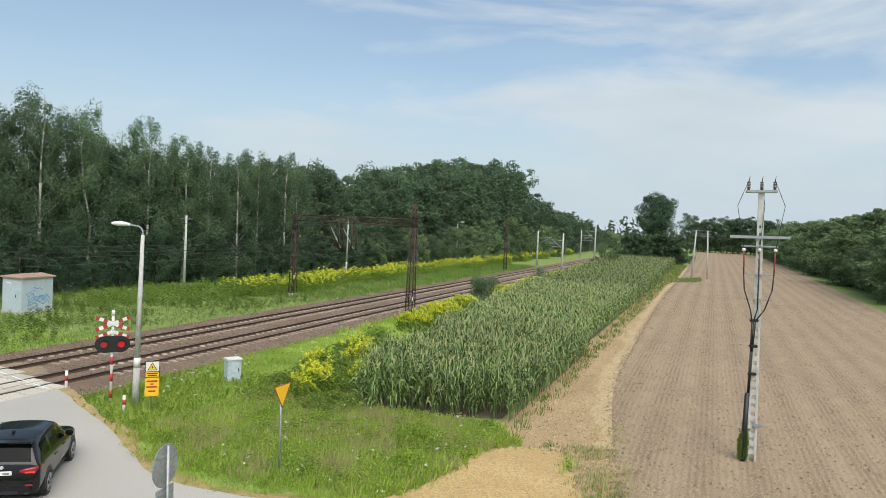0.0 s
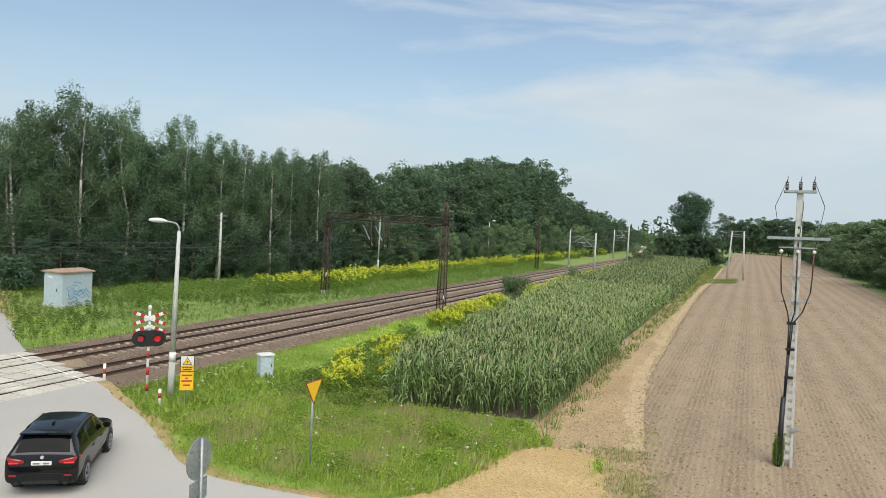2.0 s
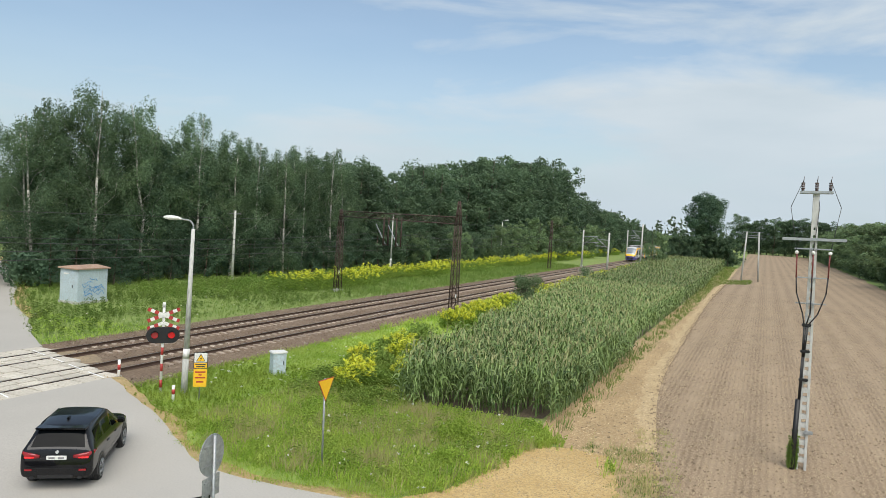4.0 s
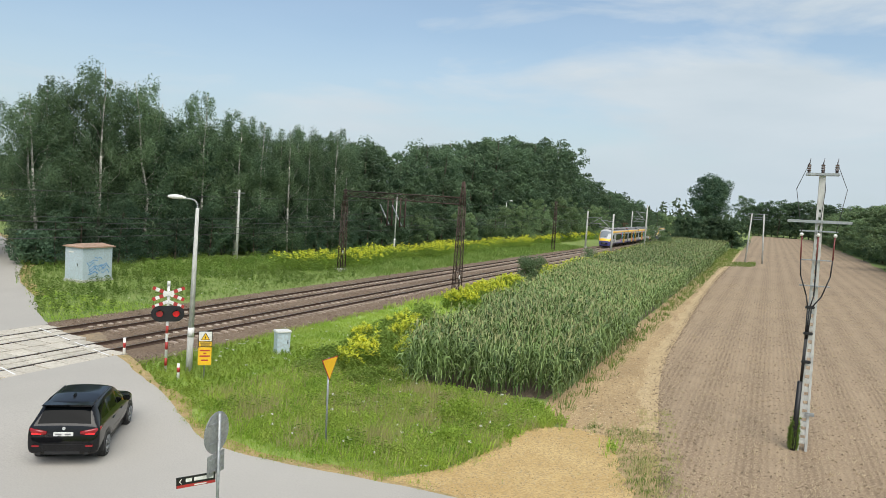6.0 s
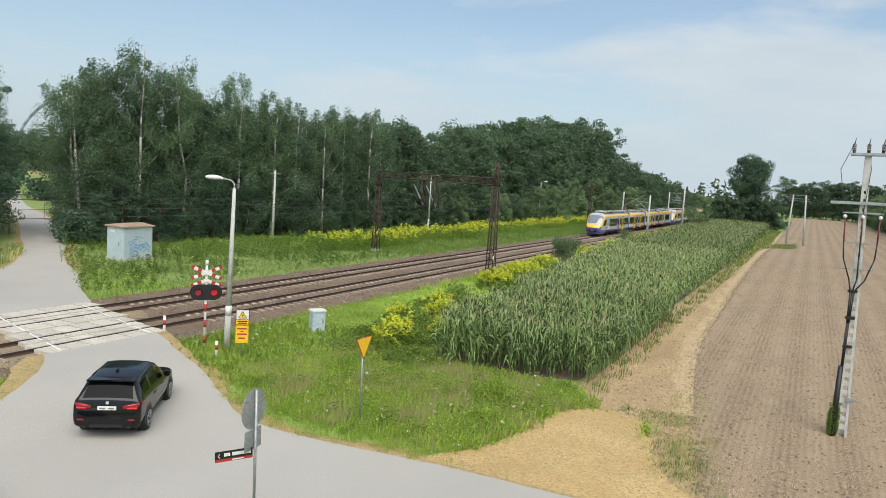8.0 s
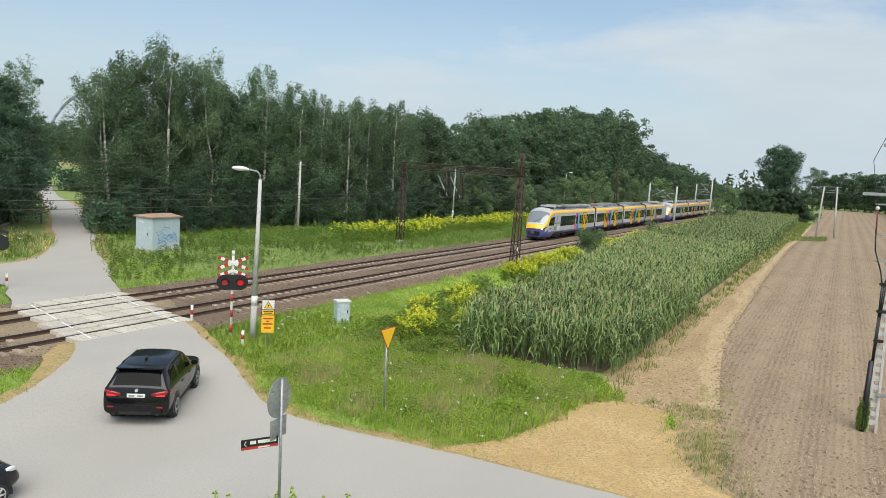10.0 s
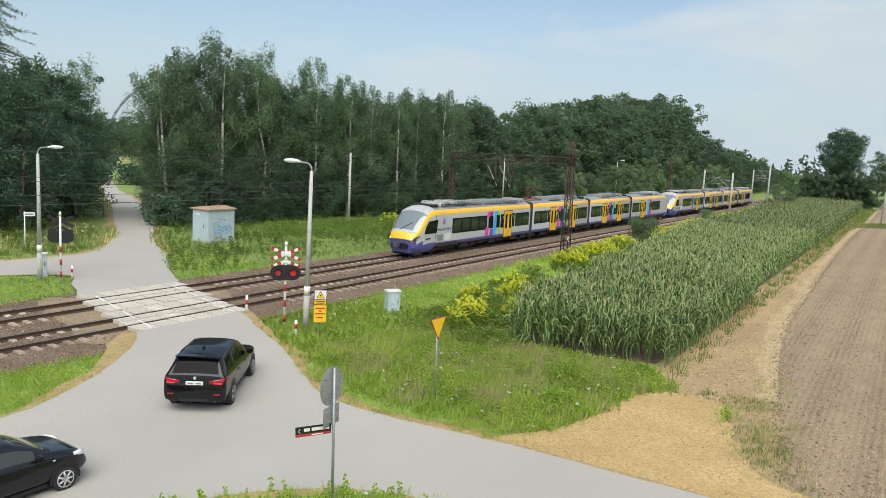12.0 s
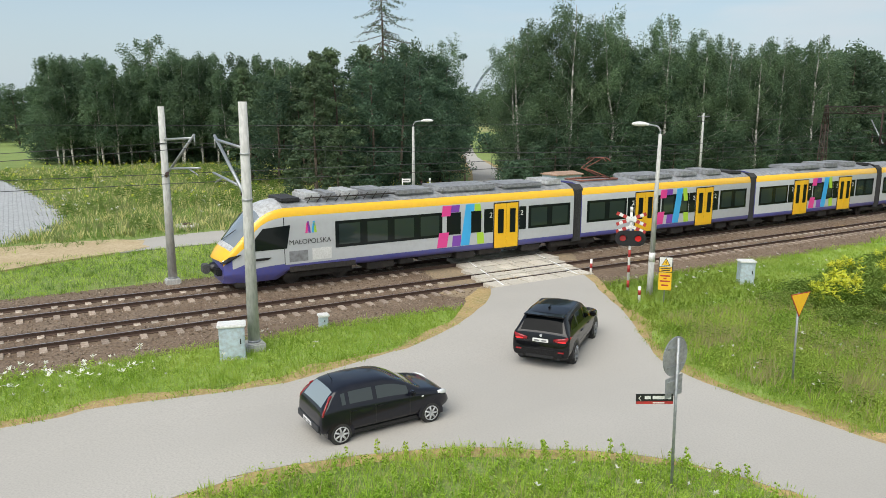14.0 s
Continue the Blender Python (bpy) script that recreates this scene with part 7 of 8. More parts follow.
def kiosk():
    t = thing("utility_kiosk", -46.45, 38.12, ground_z(-46), 1.5, "pale blue-grey transformer kiosk with blue graffiti and a brown roof", "kiosk")
    W, D, H = 2.72, 1.85, 2.60
    bm = bmesh.new()
    box(bm, -D, 0, 0, W, 0.18, H, 0.02)
    body = part("body", bm, M_CABINET, t)
    bm = bmesh.new()
    box(bm, -D - 0.06, 0.06, -0.06, W + 0.06, -0.1, 0.2, 0.02)
    part("plinth", bm, M_CONCRETE, t)
    bm = bmesh.new()
    o = 0.14
    base = [bm.verts.new(p) for p in ((-D - o, -o, H), (o, -o, H), (o, W + o, H), (-D - o, W + o, H))]
    rim = [bm.verts.new((v.co.x, v.co.y, H + 0.09)) for v in base]
    ridge = [bm.verts.new((-D / 2, 0.2, H + 0.28)), bm.verts.new((-D / 2, W - 0.2, H + 0.28))]
    bm.faces.new(base[::-1])
    for k in range(4):
        bm.faces.new((base[k], base[(k + 1) % 4], rim[(k + 1) % 4], rim[k]))
    bm.faces.new((rim[0], rim[1], ridge[0])), bm.faces.new((rim[1], rim[2], ridge[1], ridge[0]))
    bm.faces.new((rim[2], rim[3], ridge[1])), bm.faces.new((rim[3], rim[0], ridge[0], ridge[1]))
    part("roof", bm, M_TERRACOTTA, t, "brown sheet metal roof")
    bm = bmesh.new()
    box(bm, -D + 0.25, -0.25, -0.02, 0.0, 0.3, H - 0.15, 0.01)
    door = part("door", bm, M_CABINET, t)
    bm = bmesh.new()
    box(bm, -D + 0.4, -D + 0.9, -0.045, -0.02, H - 0.42, H - 0.3, 0.01)
    part("vent", bm, M_WHITE, door)
    bm = bmesh.new()
    box(bm, -0.55, -0.48, -0.05, -0.02, 1.2, 1.42, 0.01)
    part("handle", bm, M_BLACK, door)
    rr = random.Random(3)
    for k in range(13):
        bm = bmesh.new()
        y, z = 0.35 + rr.random() * 1.9, 0.65 + rr.random() * 1.3
        pts = [(0.006, y + 0.22 * j * math.cos(rr.uniform(-1, 1)), z + 0.16 * math.sin(j * rr.uniform(1, 3))) for j in range(-2, 3)]
        pipe(bm, [(0.004, min(2.5, max(0.12, p[1])), min(2.35, max(0.4, p[2]))) for p in pts], 0.022, 4)
        part("graffiti_stroke", bm, M_GRAFFITI, body, "pale blue sprayed stroke")


kiosk()


def manhole(x, y):
    t = thing("concrete_ring", x, y, ground_z(x), 0, "low white concrete shaft ring in the grass", "shaft ring")
    bm = bmesh.new()
    tube(bm, (0, 0, -0.1), (0, 0, 0.28), 0.75, 0.75, 28)
    part("ring", bm, M_SLAB, t)
    bm = bmesh.new()
    tube(bm, (0, 0, 0.28), (0, 0, 0.36), 0.35, 0.33, 20)
    part("lid", bm, M_RAIL, t)


manhole(-50.3, 9.6)


def fence_post(x, y, h):
    t = thing("gate_post", x, y, 0, 0, "short dark wooden post by the country road", "post", "gate posts")
    bm = bmesh.new()
    box(bm, -0.09, 0.09, -0.09, 0.09, -0.1, h, 0.02)
    part("post", bm, M_WOOD, t)




def plank_barrier(x, y):
    t = thing("wooden_barrier", x, y, 0, 62, "weathered wooden plank barrier beside the country road", "barrier")
    for dx in (0.0, -1.7):
        bm = bmesh.new()
        box(bm, dx - 0.10, dx + 0.10, -0.10, 0.10, -0.1, 1.45 if dx == 0 else 1.15, 0.02)
        part("post", bm, M_WOOD, t)
    bm = bmesh.new()
    box(bm, -2.0, 0.12, -0.17, -0.10, 1.08, 1.36, 0.015)
    part("plank", bm, surface("pale plank", (0.46, 0.36, 0.22), (0.38, 0.29, 0.18), 2.0, (0.28, 0.21, 0.13), 12.0, 0.85, stretch=(0.3, 1, 1)), t, "pale wooden plank")


plank_barrier(-67.4, 42.4)


def name_post(x, y):
    t = thing("street_name_post", x, y, 0, 55, "thin white post with a small street name plate on top", "road sign")
    bm = bmesh.new()
    tube(bm, (0, 0, -0.1), (0, 0, 2.75), 0.035, 0.035, 10)
    part("post", bm, M_WHITE, t)
    bm = bmesh.new()
    box(bm, -0.05, 0.62, -0.015, 0.015, 2.45, 2.72, 0.006)
    plate = part("name_plate", bm, M_WHITE, t)
    bars(plate, (0.28, -0.018, 2.585), [(-0.24, 0.24, -0.045, 0.045)], M_SIGN_BAR, 0)


name_post(-49.3, 25.4)
cabinet(-40.3, 21.75, 0.34, 0.28, 1.35, 62)
fence_post(-88.0, 55.4, 1.3)

def inside(poly, x, y):
    """Which of the points lie inside the outline."""
    p = np.asarray(poly)
    hit = np.zeros(len(x), bool)
    for (x0, y0), (x1, y1) in zip(p, np.roll(p, -1, 0)):
        cut = ((y0 > y) != (y1 > y)) & (x < (x1 - x0) * (y - y0) / ((y1 - y0) + 1e-12) + x0)
        hit ^= cut
    return hit


# paved bank beyond the country road
M_PAVER = surface("grey paving", (0.44, 0.45, 0.45), (0.38, 0.39, 0.39), 0.5, (0.30, 0.31, 0.31), 5.0, 0.85)


def paved_slope():
    """Slabs laid in rows on a gentle bank."""
    bm = bmesh.new()
    for i in range(74):
        for j in range(28):
            x, y = -50.2 - i * 0.62, -13.8 + j * 0.62 + 0.31 * (i % 2)
            if not inside(PAVED, np.array([x]), np.array([y]))[0]:
                continue
            z = 0.10 + 0.012 * max(0, -52 - x)
            v = [bm.verts.new(q) for q in ((x, y, z), (x + 0.59, y, z - 0.007), (x + 0.59, y + 0.59, z - 0.007), (x, y + 0.59, z))]
            bm.faces.new(v)
    r = bmesh.ops.extrude_face_region(bm, geom=bm.faces[:])
    bmesh.ops.translate(bm, vec=(0, 0, -0.12), verts=[g for g in r["geom"] if isinstance(g, bmesh.types.BMVert)])
    bmesh.ops.recalc_face_normals(bm, faces=bm.faces[:])
    tagged(part("paved_slope", bm, M_PAVER), "bank paved with pale grey slabs beside the country road", "paving", kind="structure")


paved_slope()

# ---------- grass, weeds, bushes ----------
rng = np.random.default_rng(21)


ROAD_OUTLINE = NORTH_EDGE + EAST_EDGE + SOUTH_EDGE
FAR_OUTLINE = FAR_LEFT + FAR_RIGHT
ASPHALT = edge_n + edge_e + edge_s
FIELD_OUTLINE = FIELD_EDGE + FIELD_FAR
STRAW_OUTLINE = STRAW + [(-5.9, 200), (-5.6, 93), (-4.9, 56), (-3.9, 35), (-3.0, 26)]


def free_ground(n, x0, x1, y0, y1, margin=0.45):
    """Random places on open grassland: off roads, gravel, field, maize and the track."""
    x, y = rng.uniform(x0, x1, n), rng.uniform(y0, y1, n)
    jx, jy = x + rng.normal(0, margin * 0.5, n), y + rng.normal(0, margin * 0.5, n)
    bad = inside(ROAD_OUTLINE, jx, jy) | inside(FAR_OUTLINE, jx, jy) | inside(FIELD_OUTLINE, jx, jy) | inside(STRAW_OUTLINE, jx, jy) | inside(APRON, jx, jy) | inside(PAVED, jx, jy)
    bad |= (jx > -34.4) & (jx < -24.3)
    bad |= (jy > 27.2) & (jx > np.array([maize_left(v) for v in jy]) + 0.3) & (jx < -6.5)
    return np.stack([x[~bad], y[~bad]], 1)


def near_road(p):
    """Distance to the closest road edge point."""
    e = np.array(edge_n[::2] + edge_e[::2] + edge_s[::2])
    return np.sqrt(((p[:, None, :] - e[None]) ** 2).sum(2)).min(1)


def tuft(rng, blades, height, spread, wide, mat=0, bend=0.5):
    out = []
    for k in range(blades):
        a, r = rng.uniform(0, 2 * np.pi), spread * rng.uniform(0, 1)
        d = np.array([np.cos(a), np.sin(a), 0])
        h = height * rng.uniform(0.55, 1.15)
        p0 = d * r
        q = bend * h * rng.uniform(0.2, 1.0)
        side = np.array([-d[1], d[0], 0]) * wide * 0.6
        v = np.array([p0 - side, p0 + side, p0 + d * q * 0.4 + [0, 0, h * 0.55] + side * 0.8, p0 + d * q + [0, 0, h]])
        out.append((v, np.array([(0, 1, 2), (0, 2, 3)]), mat))
    return join_shapes(*out)


def weed(rng, height, leaves, flower=None, blobs=8, leaf_len=0.16, spray=0.06):
    """A stemmed weed with side leaves and, for goldenrod or umbels, a flower head."""
    out = []
    for a in (0, np.pi / 2):
        v, t = strip([(0, 0, 0), (0, 0, height * 0.9)], [0.02, 0.012], np.array([np.cos(a), np.sin(a), 0]))
        out.append((v, t, 0))
    for k in range(leaves):
        z = height * (0.1 + 0.75 * k / leaves)
        a = k * 2.4 + rng.normal(0, 0.3)
        d = np.array([np.cos(a), np.sin(a), 0])
        ln = leaf_len * rng.uniform(0.8, 1.3)
        side = np.array([-d[1], d[0], 0.1]) * min(0.032, leaf_len * 0.2)
        m = d * ln * 0.55 + [0, 0, z + 0.05]
        v, t = np.array([(0, 0, z), m - side, d * ln + [0, 0, z - 0.02], m + side]), np.array([(0, 1, 2), (0, 2, 3)])
        out.append((v, t, 0))
    if flower is not None:
        for k in range(blobs):
            a = rng.uniform(0, 2 * np.pi)
            d = np.array([np.cos(a), np.sin(a), 0])
            z0 = height * rng.uniform(0.80, 0.98)
            r = rng.uniform(0.05, 0.16) * (1.25 - (z0 / height - 0.8) * 4)
            v, t = strip([d * r * 0.2 + [0, 0, z0], d * r * 1.4 + [0, 0, z0 + 0.05]], [spray, spray * 0.8], np.array([-d[1], d[0], 0.2]))
            out.append((v, t, flower))
    return join_shapes(*out)


def lay(p, lo, hi):
    p = p[near_road(p) > 0.16 + 0.38 * rng.uniform(0, 1, len(p))] if len(p) and p[:, 1].min() < 28 and p[:, 0].max() > -25 else p
    p = p[~inside(ASPHALT, p[:, 0], p[:, 1])]
    z = np.array([ground_z(v) for v in p[:, 0]])
    return np.column_stack([p[:, 0], p[:, 1], z, rng.uniform(lo, hi, len(p))])


def rosette(rng, leaves, height, spread, size):
    """A low leafy plant: small rounded leaves at differing heights."""
    out = []
    for k in range(leaves):
        a, r = rng.uniform(0, 2 * np.pi), spread * np.sqrt(rng.uniform(0, 1))
        c = np.array([np.cos(a) * r, np.sin(a) * r, height * rng.uniform(0.3, 1.0)])
        b = rng.uniform(0, 2 * np.pi)
        d, s = np.array([np.cos(b), np.sin(b), rng.normal(0, 0.35)]), np.array([-np.sin(b), np.cos(b), rng.normal(0, 0.35)])
        q = size * rng.uniform(0.7, 1.4)
        out.append((np.array([c - d * q, c - s * q * 0.55, c + d * q, c + s * q * 0.55]), np.array([(0, 1, 2), (0, 2, 3)]), 0))
    return join_shapes(*out)


short = [tuft(rng, 8, 0.17, 0.26, 0.013) for _ in range(8)]
lush = [tuft(rng, 6, 0.25, 0.24, 0.018, 0, 0.7) for _ in range(8)]
leaf_mat = [rosette(rng, 9, 0.15, 0.26, 0.021) for _ in range(8)]
seedy = [tuft(rng, 5, 0.60, 0.16, 0.010, 1, 0.35) for _ in range(6)]
herb = [weed(rng, 0.45, 11, None, 0, 0.075) for _ in range(6)]
GREEN = [M_BLADE, M_BLADE_DRY]
M_HERB = leafy("herb leaves", (0.21, 0.36, 0.050), (0.40, 0.54, 0.095), (0.47, 0.57, 0.13), 0.42, 0.6, 0.45)
M_LONG = leafy("long grass", (0.105, 0.200, 0.036), (0.215, 0.325, 0.068), (0.235, 0.315, 0.082), 0.42, 0.65, 0.35)
DULL = [M_LONG, M_BLADE_DRY]
M_WEED = leafy("dull weeds", (0.110, 0.200, 0.036), (0.215, 0.320, 0.066), (0.240, 0.300, 0.078), 0.38, 0.7, 0.5)
LAWN = "fresh green meadow grass along the road and railway"
a = free_ground(20000, -24.5, -7, 16.8, 44)
scatter("meadow_grass", short, lay(a, 0.7, 1.2), GREEN, rng, "grass", LAWN)
a = free_ground(14000, -24.5, -8, 16.8, 36)
scatter("meadow_herbs", leaf_mat, lay(a, 0.7, 1.5), [M_HERB], rng, "weeds", "low leafy green herbs between the grass")
b = free_ground(10000, -24.4, -18.5, -8, 18)
scatter("meadow_herbs", leaf_mat, lay(b, 0.6, 1.25), [M_HERB], rng, "weeds", "bright leafy herbs along the railway")
b = free_ground(7500, -24.4, -18.5, -8, 18)
scatter("meadow_grass", lush, lay(b, 0.6, 1.1), GREEN, rng, "grass", LAWN)
c = free_ground(4500, -15.5, -1, -2, 14.5, 0.25)
scatter("meadow_herbs", leaf_mat, lay(c, 0.7, 1.6), [M_HERB], rng, "weeds", "low leafy green herbs between the grass")
c = free_ground(9500, -15.5, -1, -2, 14.5, 0.25)
scatter("meadow_grass", lush, lay(c, 0.6, 1.1), GREEN, rng, "grass", LAWN)
d = free_ground(9000, -56, -34.2, -14, 62)
scatter("meadow_herbs", leaf_mat, lay(d, 0.8, 1.5), [M_WEED], rng, "weeds", "dull green weeds beyond the railway")
d = free_ground(8500, -56, -34.2, -14, 62)
scatter("meadow_grass", lush, lay(d, 0.7, 1.3), DULL, rng, "grass", LAWN)
d = free_ground(9000, -46, -34.2, -14, 34)
scatter("meadow_grass", short + leaf_mat, lay(d, 0.8, 1.4), GREEN, rng, "grass", "fresh green grass strip beside the far track")
d = free_ground(9000, -52, -34.2, 62, 150)
scatter("meadow_grass", lush, lay(d, 1.2, 2.4), DULL, rng, "grass", LAWN)
d = free_ground(3000, -24.6, -20.0, 44, 120)
scatter("meadow_grass", lush, lay(d, 1.0, 2.0), GREEN, rng, "grass", LAWN)
# taller seeding grass and herbs in front of the maize
e = free_ground(21000, -18.5, -4.0, 18.0, 28.5)
e = e[near_road(e) > 0.7 + rng.uniform(0, 1.2, len(e))]
dry = np.array([noise.noise((x * 0.6, y * 0.6, 9.0)) for x, y in e]) + rng.normal(0, 0.33, len(e))
scatter("seeding_grass", seedy, lay(e[dry > 0.22], 0.5, 1.0), GREEN, rng, "grass", "brownish seeding grass in front of the maize")
scatter("meadow_grass", [tuft(rng, 5, 0.42, 0.16, 0.015, 0, 0.5) for _ in range(6)], lay(e[(dry <= 0.22) & (dry > -0.15)], 0.6, 1.2), GREEN, rng, "grass", "tall green grass in front of the maize")
scatter("meadow_herbs", herb, lay(e[dry <= -0.15], 0.5, 1.15), [M_HERB], rng, "weeds", "leafy green herbs between the grass")
e = free_ground(1800, -24, -15, 19.5, 30)
scatter("meadow_herbs", herb, lay(e, 0.4, 0.8), [M_BLADE], rng, "weeds", "low green herbs in the verge")
e = free_ground(1500, -14.5, -3, 1, 13.2, 0.2)
scatter("meadow_herbs", herb, lay(e, 0.5, 1.1), [M_BLADE], rng, "weeds", "low green herbs in the verge")
e = free_ground(2600, -14.5, -1, 0, 13.2, 0.2)
scatter("seeding_grass", seedy, lay(e, 0.3, 0.65), GREEN, rng, "grass", "brownish seeding grass by the road")
# meadow beyond the country road
e = free_ground(16000, -108, -48.5, -22, 36)
scatter("wild_meadow", [tuft(rng, 7, 0.50, 0.45, 0.05, k % 3, 0.6) for k in range(6)], lay(e, 0.6, 1.3), [M_LONG, M_BLADE_DRY, M_MEADOW], rng, "meadow", "tall wild meadow with seed heads and weeds")
e = free_ground(1800, -108, -60, -22, 36)
scatter("goldenrod", [weed(rng, 1.0, 8, 1, 10, 0.3) for _ in range(5)], lay(e[rng.uniform(0, 1, len(e)) < 0.35], 0.7, 1.2), [M_LEAF_BUSH, M_GOLD], rng, "goldenrod", "scattered yellow goldenrod in the wild meadow")
e = free_ground(260, -104, -50, -20, 34)
scatter("white_flowers", [weed(rng, 0.9, 4, 1, 8, 0.15) for _ in range(4)], lay(e, 0.7, 1.2), [M_MEADOW, M_WHITE_FLOWER], rng, "wild flowers", "pale wild flowers in the tall meadow")
# sparse dry grass on gravel and field edges
x, y = rng.uniform(-5.5, 0.5, 2600), rng.uniform(18.6, 27, 2600)
k = ~inside(APRON, x + rng.normal(0, 0.25, 2600), y) & ~inside(FIELD_OUTLINE, x - 0.3 + rng.normal(0, 0.2, 2600), y) & (np.array([noise.noise((p * 0.9, q * 0.9, 4.0)) for p, q in zip(x, y)]) > -0.22)
scatter("dry_weeds", short[:4] + leaf_mat[:4] + seedy[:1], lay(np.column_stack([x, y])[k], 0.5, 1.1), [M_WEED, M_BLADE_DRY], rng, "weeds", "patchy dull green weeds on bare soil")
x, y = rng.uniform(-9.5, 2, 900), rng.uniform(17.8, 26, 900)
k = inside(APRON, x, y) & (rng.uniform(0, 1, 900) < 0.16)
scatter("dry_weeds", short[:4] + leaf_mat[:4], lay(np.column_stack([x, y])[k], 0.25, 0.7), [M_WEED, M_BLADE_DRY], rng, "weeds", "single small weeds on the gravel")
x, y = rng.uniform(-8, -0.5, 2600), rng.uniform(18.5, 30, 2600)
k = (inside(FIELD_OUTLINE, x - 0.7, y) != inside(FIELD_OUTLINE, x + 0.7, y)) | (inside(APRON, x - 0.35, y) != inside(APRON, x + 0.35, y))
scatter("dry_grass", seedy[:2] + short[:4], lay(np.column_stack([x, y])[k], 0.25, 0.55), GREEN, rng, "grass", "sparse dry grass at the edge of the gravel")
x, y = rng.uniform(-9.5, -2.0, 9000), rng.uniform(27, 205, 9000)
off = x - np.array([maize_right(v) for v in y])
k = (np.abs(off - 0.35) < np.interp(y, [27, 60, 120, 135, 205], [0.35, 0.5, 0.8, 1.9, 2.2])) | ((np.abs(y - 141 - 1.5 * (x + 3)) < 7) & (x < -1.0 + rng.normal(0, 0.6, 9000)) & (y > 122))
scatter("meadow_grass", lush, lay(np.column_stack([x, y])[k], 0.8, 1.7), [M_WEED, M_WEED], rng, "grass", "green grass at the foot of the maize")
# stubble in the field
x, y = rng.uniform(-7.0, 19, 20000), 20 + 75 * rng.uniform(0, 1, 20000) ** 1.4
k = inside(FIELD_OUTLINE, x, y) | inside(STRAW_OUTLINE, x, y)
x = np.round(x / 0.24) * 0.24 + rng.normal(0, 0.09, len(x))
M_STUBBLE = leafy("stubble stalks", (0.50, 0.40, 0.25), (0.80, 0.67, 0.45), (0.62, 0.50, 0.33), 0.1)
scatter("stubble", [tuft(rng, 4, 0.07, 0.10, 0.018, 0, 1.3) for _ in range(5)], lay(np.column_stack([x, y])[k], 0.6, 1.3), [M_STUBBLE], rng, "stubble", "short dry straw stubble in rows")


def clods():
    """Clods and straw lumps on the field and strip."""
    n = 15000
    x, y = rng.uniform(-7, 19, n), 20 + 90 * rng.uniform(0, 1, n) ** 1.6
    k = inside(FIELD_OUTLINE, x, y) | inside(STRAW_OUTLINE, x, y)
    x, y = x[k], y[k]
    base = np.array([(1, 0, 0), (-0.5, 0.87, 0), (-0.5, -0.87, 0), (0.1, 0.1, 0.7)])
    t = np.array([(0, 1, 3), (1, 2, 3), (2, 0, 3)])
    shapes = [(base * rng.uniform(0.5, 1.2, (4, 3)), t, np.zeros(3, int)) for _ in range(6)]
    scatter("soil_clods", shapes, np.column_stack([x, y, np.full(len(x), 0.01), rng.uniform(0.02, 0.085, len(x))]), [M_CLOD], rng, "soil", "small dry clods of soil on the field")
    e = np.array([q for q in curve_through(FIELD_EDGE, 0.25) if 20 < q[1] < 130])
    e = e[rng.integers(0, len(e), 2600)] + np.column_stack([rng.normal(0.05, 0.14, 2600), rng.normal(0, 0.2, 2600)])
    scatter("soil_clods", shapes, np.column_stack([e, np.full(len(e), 0.015), rng.uniform(0.03, 0.10, len(e))]), [M_CLOD], rng, "soil", "ridge of dark clods along the field edge")


M_CLOD = leafy("soil clods", (0.13, 0.095, 0.062), (0.30, 0.22, 0.14), (0.21, 0.155, 0.10), 0.0, 0.95, 0.6)
clods()


def litter():
    """Loose straw on the mown strip, and pebbles on the gravel and the sandy verges."""
    n = 24000
    x, y = rng.uniform(-9.4, -1.5, n), 23.6 + 80 * rng.uniform(0, 1, n) ** 1.9
    k = inside(STRAW_OUTLINE, x + rng.normal(0, 0.25, n), y)
    x, y = x[k], y[k]
    shapes = []
    for j in range(8):
        a, b = rng.normal(0, 0.25, 2)
        shapes.append((np.array([(-0.13, -0.012, 0.0), (-0.13, 0.012, 0.0), (0.02, 0.014 + a * 0.06, 0.05), (0.14, b * 0.1, 0.01)]), np.array([(0, 2, 1), (0, 3, 2)]), np.full(2, j % 4 == 0, dtype=int)))
    scatter("straw_litter", shapes, np.column_stack([x, y, np.full(len(x), 0.026), rng.uniform(0.12, 0.36, len(x))]), [M_STUBBLE, M_STRAW], rng, "straw", "loose dry straw and chaff on the mown strip")
    n = 15000
    x, y = rng.uniform(-9.6, 6, n), rng.uniform(17.6, 26, n)
    k = inside(APRON, x, y)
    p = np.column_stack([x[k], y[k]])
    e = np.array(edge_n + edge_e)
    e = e[(e[:, 1] > -12) & (e[:, 0] < 8)]
    q = e[rng.integers(0, len(e), 5000)] + rng.normal(0, 0.28, (5000, 2))
    q = q[~inside(ROAD_OUTLINE, q[:, 0], q[:, 1])]
    p = np.concatenate([p, q])
    base = np.array([(1, 0, 0), (-0.5, 0.87, 0), (-0.5, -0.87, 0), (0.1, 0.1, 0.7)])
    t = np.array([(0, 1, 3), (1, 2, 3), (2, 0, 3)])
    shapes = [(base * rng.uniform(0.5, 1.2, (4, 3)), t, np.zeros(3, int)) for _ in range(6)]
    scatter("pebbles", shapes, np.column_stack([p, [road_z(v) + 0.03 for v in p[:, 0]], rng.uniform(0.012, 0.045, len(p))]), [M_PEBBLE], rng, "gravel", "small loose pebbles on the sandy ground", 0.0)


